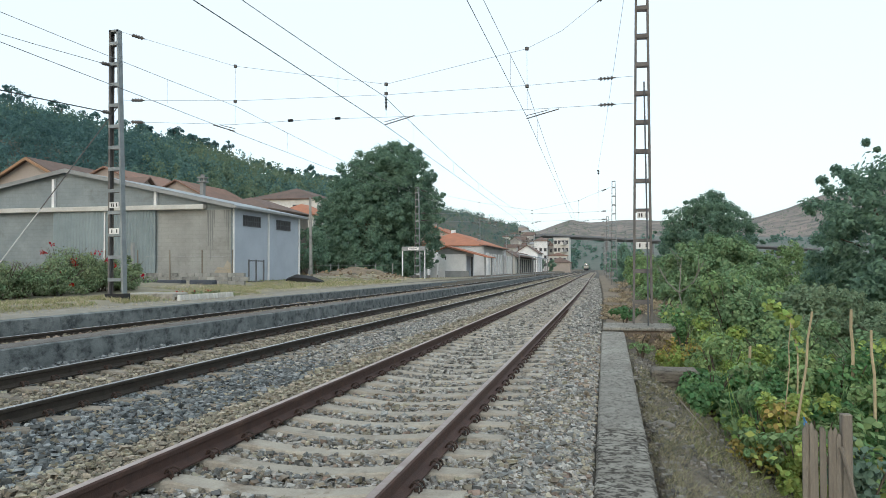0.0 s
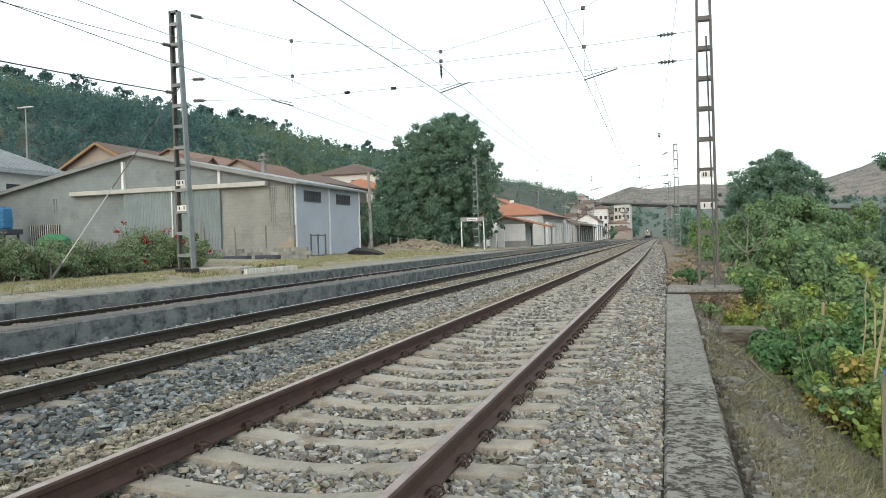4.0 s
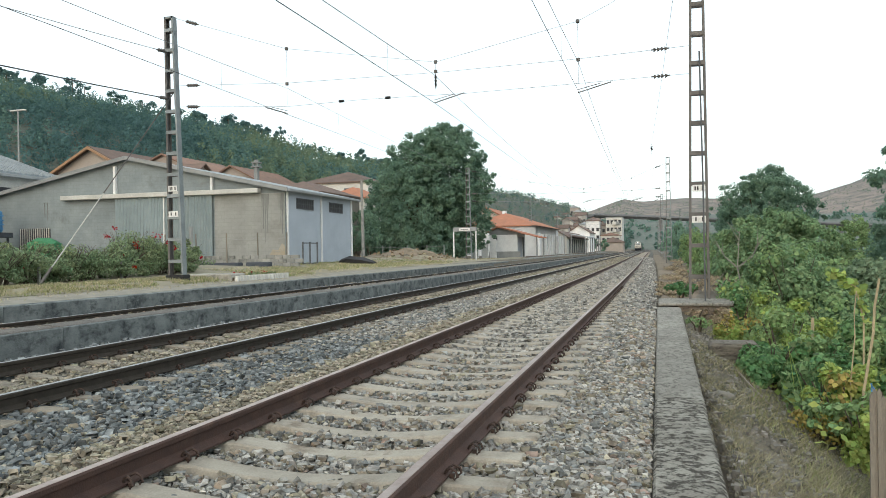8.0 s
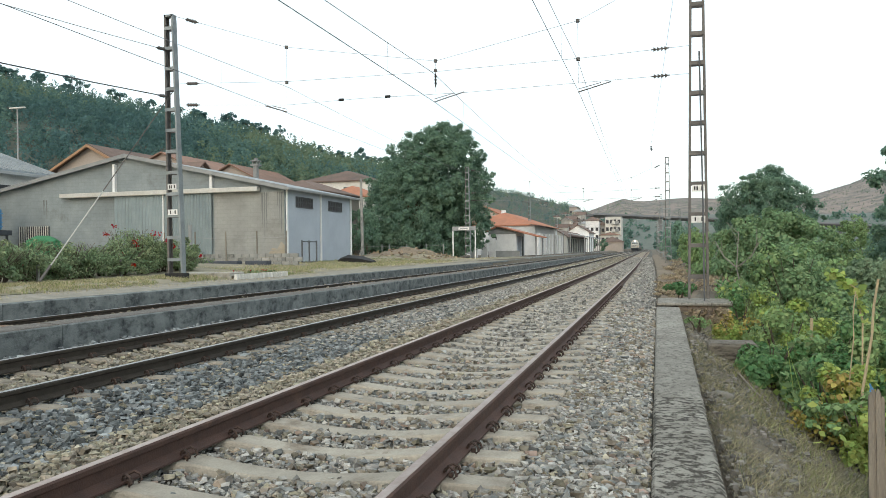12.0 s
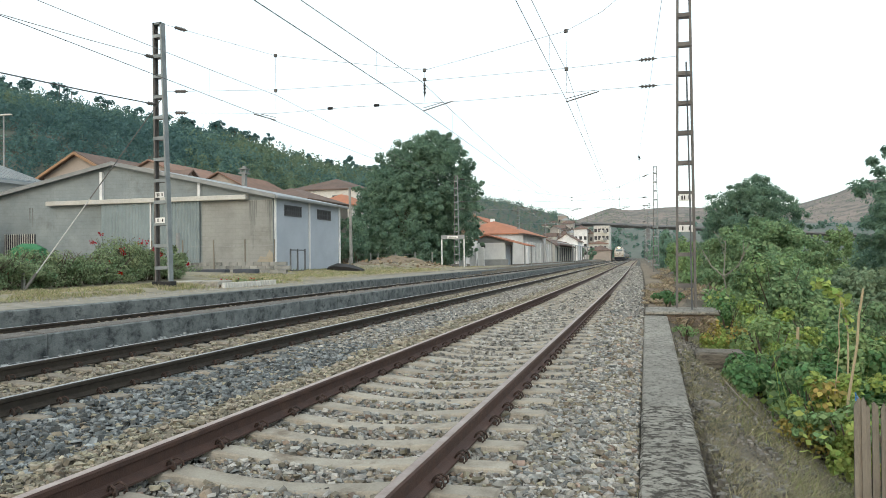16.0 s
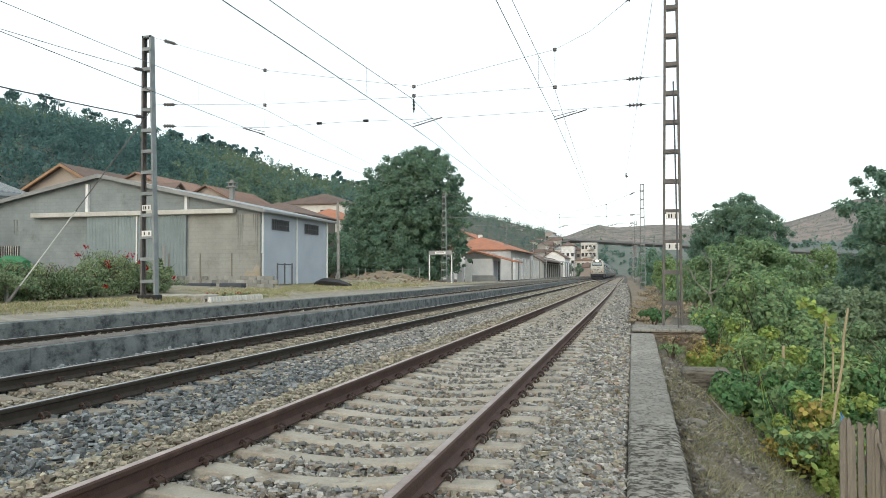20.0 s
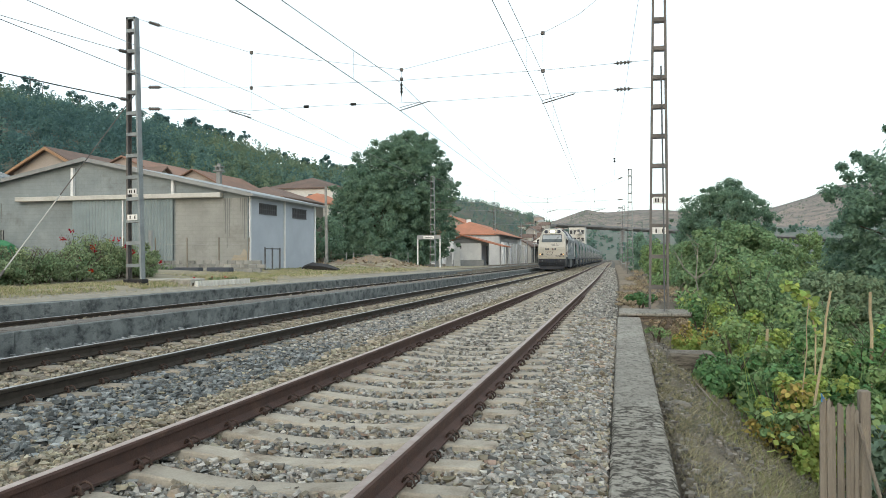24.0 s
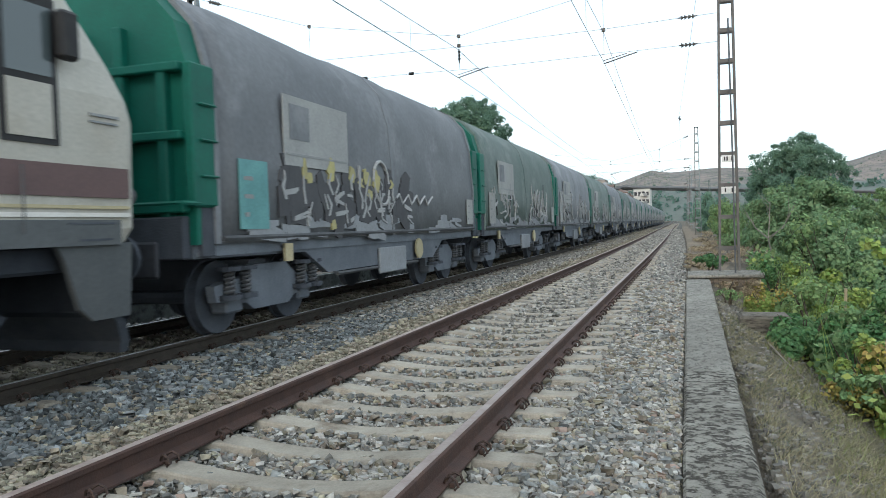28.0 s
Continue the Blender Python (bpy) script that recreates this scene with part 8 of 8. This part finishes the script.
        mb.box(-0.28, 0.28, yb + s * 0.06 - 0.05, yb + s * 0.06 + 0.05, 0.70, 1.10, 0.02)
        part("coupler_plate", mb, LOCO_GEAR, bb_)
        for x in (-0.95, 0.95):
            mb = MB()
            mb.box(x - 0.34, x + 0.34, yb - s * 0.42 - 0.03, yb - s * 0.42 + 0.03, 0.80, 1.19, 0.025)
            head = part("buffer_head", mb, PLOW, bb_, "broad oblong buffer head")
            mb = MB()
            mb.disc((x, yb - s * 0.46, 0.99), "y", 0.07, 0.02, 14)
            part("round_boss", mb, SKIRT, head)
        for q in (-1, 1):
            mb = MB()
            ya = [yb + s * d for d in ((0.16, 2.3, 1.9, 1.5, 1.15, 0.22) if end == 0 else (0.16, 1.1, 1.0, 0.85, 0.7, 0.22))]
            mb.prism(list(zip(ya, (1.20, 1.20, 1.06, 0.62, 0.50, 0.50))), "x", q * 1.42 - 0.03, q * 1.42 + 0.03)
            part("cab_skirt", mb, SKIRT, lo)
        for x in (-0.95, 0.95):
            mb = MB()
            mb.box(x - 0.32, x + 0.32, yb + s * 0.10 - 0.03, yb + s * 0.10 + 0.03, 0.78, 1.18, 0.02)
            part("buffer_plate", mb, LOCO_GEAR, bb_)
        buffers(bb_, yb + s * 0.15, s, 0.98, LOCO_GEAR, 0.14)
        for x in (-0.5, -0.3, 0.4):
            mb = MB()
            mb.tube([(x, yb + s * 0.08, 0.95), (x + 0.04, yb - s * 0.04, 0.7), (x, yb + s * 0.05, 0.42)], 0.03, 6)
            part("brake_hose", mb, BLACK, bb_)
    for yc in (3.9, LLEN - 3.9):
        mb = MB()
        for q in (-1, 1):
            mb.prism([(yc - 2.6, 0.60), (yc - 2.4, 0.42), (yc + 2.4, 0.42), (yc + 2.6, 0.60), (yc + 2.2, 0.78), (yc - 2.2, 0.78)], "x", q * 1.02 - 0.08, q * 1.02 + 0.08)
        mb.box(-1.0, 1.0, yc - 0.25, yc + 0.25, 0.5, 0.85)
        bogie = part("bogie_frame", mb, LOCO_GEAR, lo)
        for dy in (-1.85, 0, 1.85):
            wheelset(bogie, yc + dy, 0.50, LOCO_GEAR, UNDER)
        for dy in (-1.35, -0.5, 0.5, 1.35):
            for q in (-1, 1):
                spring(bogie, q * 1.22, yc + dy, 0.62, 1.05)
        for dy in (-0.95, 0.95):
            mb = MB()
            mb.tube([(1.30, yc + dy, 0.45), (1.30, yc + dy, 1.05)], 0.05, 8)
            part("damper", mb, UNDER_LIGHT, bogie)
    return lo


WLEN = 12.1          # over buffers
CL = 11.6            # length of the body


def cover_section(b=0.0):
    out = []
    for i in range(9):
        a = math.pi * i / 8
        out.append((-1.40 * math.cos(a) * (1 - 0.10 * math.sin(a)), 3.10 + 1.22 * math.sin(a) ** 0.8))
    return [(-1.44, 1.14), (-1.46, 2.2)] + [(x, z + b) for x, z in out] + [(1.46, 2.2), (1.44, 1.14)]


def make_wagon(green_ends=True, paint=0):
    wg = thing("goods_wagon", "green goods wagon under a grimy dark telescopic cover", "goods wagon", group="wagons of the train")
    y0 = 0.25
    # cover: hoops bulge slightly between their ribs
    mb = MB()
    rings = []
    n = 24
    for i in range(n + 1):
        y = y0 + 0.35 + (CL - 0.7) * i / n
        k = 1.0 + 0.010 * abs(math.sin(math.pi * i * 3 / n)) + 0.006 * noise.noise((i * 0.9, paint, 0))
        rings.append([(x * k, y, 1.14 + (z - 1.14) * k + 0.02 * noise.noise((x * 2, y * 1.3, paint))) for x, z in cover_section()])
    mb.loft(rings)
    TM = TARP_GREEN if paint == 1 else TARP
    cov = part("cover", mb, TM, wg, "grimy dark grey tarpaulin cover", smooth=True)
    for u in (0.0, 0.5, 1.0):
        y = y0 + 0.33 + (CL - 0.66) * u
        mb = MB()
        mb.loft([[(x * 1.018, yy, 1.14 + (z - 1.14) * 1.012) for x, z in cover_section()] for yy in (y - 0.05, y + 0.05)])
        part("cover_hoop", mb, TM, cov)
    mb = MB()
    for q in (-1, 1):
        mb.tube([(q * 1.47, y0 + 0.4, 1.20), (q * 1.47, y0 + CL - 0.4, 1.20)], 0.035, 6)
    part("guide_rail", mb, UNDER_LIGHT, cov)
    for q in (1, -1):
        for yy, zz, w, h, mm, nm in ((y0 + 1.85, 2.15, 2.0, 0.95, PANEL, "data_panel"), (y0 + 0.75, 1.30, 0.65, 0.85, PAINT_CYAN if paint == 0 else PANEL, "data_panel"), (y0 + CL - 1.0, 1.3, 0.5, 0.6, PANEL, "data_panel")):
            mb = MB()
            mb.box(min(q * 1.48, q * 1.497), max(q * 1.48, q * 1.497), yy, yy + w, zz, zz + h)
            pn = part(nm, mb, mm, cov)
            if h > 0.9:
                mb = MB()
                mb.box(min(q * 1.497, q * 1.503), max(q * 1.497, q * 1.503), yy + 0.16, yy + 0.72, zz + 0.36, zz + 0.84)
                part("picture_square", mb, TARP, pn)
                mb = MB()
                mb.box(min(q * 1.497, q * 1.503), max(q * 1.497, q * 1.503), yy + 0.06, yy + w - 0.06, zz + 0.14, zz + 0.17)
                part("panel_line", mb, GREY, pn)
                continue
            for j in range(3):
                mb = MB()
                mb.box(min(q * 1.497, q * 1.502), max(q * 1.497, q * 1.502), yy + 0.15 * w, yy + w * (0.45 if j else 0.3), zz + h * (0.18 + 0.26 * j), zz + h * (0.24 + 0.26 * j))
                part("dark_mark", mb, GREY, pn)
        rs = random.Random(40 + paint)
        strokes = {}
        kinds = [DUST] * 34 + ([PAINT_BLACK] * 60 + [PAINT_YEL] * 13 + [PAINT_WHITE] * 44 if paint == 0 else [PAINT_BLACK] * 14 + [PAINT_WHITE] * 52 + [PANEL] * 20)
        for j, mm in enumerate(kinds):
            turn = (1.57, 1.57, 1.2, 1.9, 0.2, -0.3)
            if mm is DUST:
                yy, zz, w, ln, turn = y0 + rs.uniform(0.6, CL - 1.6), 1.19 + rs.uniform(0, 0.22), rs.uniform(0.05, 0.22), rs.uniform(0.3, 0.9), (0.0, 0.05, -0.1)
            elif paint == 0:
                yy = y0 + 1.75 + rs.randint(0, 7) * 0.62 + rs.uniform(0, 0.42)
                zz = 1.32 + rs.uniform(0, 0.62)
                w, ln = rs.uniform(0.03, 0.08), rs.uniform(0.15, 0.5)
                if mm is PAINT_BLACK:
                    w, ln = rs.uniform(0.22, 0.42), rs.uniform(0.25, 0.5)
                elif mm is PAINT_YEL:
                    zz, w, ln = rs.choice((1.25, 1.85, 1.95)) + rs.uniform(0, 0.15), rs.uniform(0.10, 0.22), rs.uniform(0.12, 0.3)
            else:
                yy, zz = y0 + 0.8 + rs.choice((0, 5.2)) + rs.uniform(0, 3.6), 1.35 + rs.uniform(0, 0.8)
                w, ln = rs.uniform(0.03, 0.10), rs.uniform(0.2, 0.6)
            an = rs.choice(turn) + rs.uniform(-0.2, 0.2)
            dy, dz = math.cos(an) * ln, math.sin(an) * ln
            bend_y = rs.uniform(-0.12, 0.12)
            nx_, nz_ = -math.sin(an) * w / 2, math.cos(an) * w / 2
            mid = (yy + dy / 2 + bend_y, zz + dz / 2)
            pts = [(yy + nx_, zz + nz_), (mid[0] + nx_, mid[1] + nz_), (yy + dy + nx_ * 0.6, zz + dz + nz_ * 0.6), (yy + dy - nx_ * 0.6, zz + dz - nz_ * 0.6), (mid[0] - nx_, mid[1] - nz_), (yy - nx_, zz - nz_)]
            mb = MB()
            b = 1.486 + 0.00015 * j
            mb.prism(pts, "x", min(q * 1.47, q * b), max(q * 1.47, q * b))
            strokes.setdefault(mm.name, (mm, MB()))[1].add(mb.v, mb.f)
        if paint == 0:
            mb = MB()
            mb.tube([(q * 1.49, y0 + 5.2 + 0.33 * math.cos(a * 0.53), 2.05 + 0.38 * math.sin(a * 0.5)) for a in range(13)], 0.03, 5)
            mb.tube([(q * 1.49, y0 + 5.9 + 0.16 * a, 1.80 + 0.10 * math.sin(a * 2.1)) for a in range(14)], 0.025, 5)
            part("spray_line", mb, PAINT_WHITE, cov)
        if paint == 2:
            for i in range(9):
                mb = MB()
                y = y0 + 0.9 + i * 0.42
                for za, zb, wa in ((2.05, 2.62, 0.09), (2.52, 2.62, 0.27), (2.05 if i % 2 else 2.28, 2.14 if i % 2 else 2.37, 0.25)):
                    mb.box(min(q * 1.475, q * 1.50), max(q * 1.475, q * 1.50), y, y + wa, za, zb)
                part("lettering_bar", mb, PAINT_WHITE, cov)
        for mm, mb in strokes.values():
            tagged(part("spray_paint", mb, mm, cov), kind="stuff")
    # ends: green bulkheads with ribs, steps and rails
    for e in (0, 1):
        s = 1 if e == 0 else -1
        ye = y0 if e == 0 else y0 + CL
        mb = MB()
        mb.loft([[(x * 0.99, yy, z if z < 1.2 else 1.14 + (z - 1.14) * 0.99) for x, z in cover_section()] for yy in (ye - s * 0.02, ye + s * 0.30)])
        end = part("end_wall", mb, WAGREEN, wg, "green painted end bulkhead")
        for x in (-1.1, -0.55, 0, 0.55, 1.1):
            mb = MB()
            mb.box(x - 0.06, x + 0.06, min(ye - s * 0.14, ye), max(ye - s * 0.14, ye), 1.1, 3.6 if abs(x) < 1 else 3.1, 0.015)
            part("rib", mb, WAGREEN, end)
        for z in (1.55, 2.35, 3.1):
            mb = MB()
            mb.box(-1.36, 1.36, min(ye - s * 0.17, ye), max(ye - s * 0.17, ye), z - 0.05, z + 0.05, 0.015)
            part("cross_rib", mb, WAGREEN, end)
        for q in (-1, 1):
            mb = MB()
            mb.box(q * 1.42 - 0.06, q * 1.42 + 0.06, min(ye - s * 0.10, ye + s * 0.34), max(ye - s * 0.10, ye + s * 0.34), 1.56, 3.15, 0.02)
            part("corner_post", mb, WAGREEN, end)
            mb = MB()
            mb.box(q * 1.40 - 0.04, q * 1.40 + 0.04, min(ye + s * 0.06, ye + s * 0.30), max(ye + s * 0.06, ye + s * 0.30), 1.0, 1.558, 0.01)
            part("post_foot", mb, UNDER, end, "grimy dark foot of the post")
            for z in (1.9, 2.3, 2.7):
                mb = MB()
                mb.tube([(q * 1.50, ye + s * 0.02, z), (q * 1.50, ye + s * 0.32, z)], 0.016, 5)
                part("rung", mb, WAGREEN, end)
        mb = MB()
        mb.box(-1.35, 1.35, min(ye - s * 0.16, ye - s * 0.03), max(ye - s * 0.16, ye - s * 0.03), 0.98, 1.46, 0.02)
        part("end_sill", mb, UNDER, end, "grimy dark headstock")
        mb = MB()
        mb.tube([(-1.46, ye - s * 0.30, 1.60), (1.46, ye - s * 0.30, 1.60)], 0.025, 6)
        mb.tube([(1.46, ye - s * 0.30, 1.60), (1.46, ye, 1.60)], 0.025, 6)
        part("hand_rail", mb, WAGREEN, end)
        buffers(end, ye - s * 0.1, s, 1.02)
    # solebar, floor, gear
    for q in (-1, 1):
        mb = MB()
        mb.prism([(y0, 1.14), (y0 + CL, 1.14), (y0 + CL, 0.98), (y0 + CL - 2.6, 0.96), (y0 + CL - 3.3, 0.62), (y0 + 3.3, 0.62), (y0 + 2.6, 0.96), (y0, 0.98)], "x", q * 1.30 - 0.05, q * 1.30 + 0.05)
        part("solebar", mb, BOGIE, wg)
        mb = MB()
        mb.box(q * 1.38 - 0.03, q * 1.38 + 0.03, y0 + 5.25, y0 + 6.55, 0.46, 0.92, 0.02)
        part("gear_panel", mb, DUST, wg)
        mb = MB()
        mb.disc((q * 1.42, y0 + 7.25, 0.84), "x", 0.20, 0.04, 16)
        part("hand_wheel", mb, LOCO_GOLD, wg)
        mb = MB()
        mb.box(q * 1.44 - 0.02, q * 1.44 + 0.02, y0 + 1.85, y0 + 2.05, 0.86, 1.10)
        part("yellow_tag", mb, LOCO_GOLD, wg)
        mb = MB()
        mb.tube([(q * 1.36, y0 + 3.6, 0.58), (q * 1.36, y0 + 7.3, 0.58)], 0.03, 5)
        part("brake_rod", mb, UNDER_LIGHT, wg)
    mb = MB()
    mb.box(-1.38, 1.38, y0 + 0.05, y0 + CL - 0.05, 1.00, 1.15)
    part("floor", mb, BOGIE, wg)
    for yc in (y0 + 1.95, y0 + CL - 1.95):
        mb = MB()
        for q in (-1, 1):
            mb.prism([(yc - 1.32, 0.62), (yc - 1.28, 0.42), (yc - 0.62, 0.36), (yc - 0.45, 0.26), (yc + 0.45, 0.26), (yc + 0.62, 0.36), (yc + 1.28, 0.42), (yc + 1.32, 0.62), (yc + 0.62, 0.70), (yc + 0.4, 0.84), (yc - 0.4, 0.84), (yc - 0.62, 0.70)], "x", q * 1.10 - 0.06, q * 1.10 + 0.06)
        mb.box(-0.95, 0.95, yc - 0.2, yc + 0.2, 0.45, 0.9)
        bogie = part("bogie_frame", mb, BOGIE, wg)
        for dy in (-0.9, 0.9):
            wheelset(bogie, yc + dy, 0.46, UNDER, BOGIE)
        for dy in (-1.08, -0.72, 0.72, 1.08):
            spring(bogie, 1.22, yc + dy, 0.50, 0.80, 0.06)
    return wg


loco = make_loco()
first = make_wagon(paint=0)
second = make_wagon(paint=1)
third = make_wagon(paint=2)
wagons = [first, second, third]
for i in range(17):
    wagons.append(copy_thing((second, third)[i % 2], pose(0, 0, 0)))


def front_at(t):
    """How far up the line the locomotive's nose is; it gathers a little speed as it nears."""
    ts = [0, 4, 8, 12, 17, 20, 22.5, 25, 26.5, 27, 27.5, 28]
    ds = [497, 441, 381, 317, 230, 172.5, 116, 55.8, 20.0, 8.4, -3.15, -14.65]
    if t >= 22.5:
        return float(np.interp(t, ts, ds))
    k = [i for i in range(len(ts) - 1) if ts[i] <= t][-1]

    def slope(j):
        if j == 0:
            return (ds[1] - ds[0]) / (ts[1] - ts[0])
        return (ds[j + 1] - ds[j - 1]) / (ts[j + 1] - ts[j - 1])
    h = ts[k + 1] - ts[k]
    u = (t - ts[k]) / h
    return float((1 + 2 * u) * (1 - u) ** 2 * ds[k] + u * (1 - u) ** 2 * h * slope(k) + u * u * (3 - 2 * u) * ds[k + 1] + u * u * (u - 1) * h * slope(k + 1))


def on_line(y):
    turn = math.degrees(math.atan2(bend(y - 1) - bend(y + 1), 2.0))
    return pose(T2 + bend(y), y, Z2, 0, 0, turn)


def motions():
    times = [i * 0.5 for i in range(57)]
    walk(loco, [(t, on_line(front_at(t))) for t in times])
    for i, wagon in enumerate(wagons):
        back = LLEN + 0.68 + i * WLEN
        walk(wagon, [(t, on_line(front_at(t) + back)) for t in times])


motions()
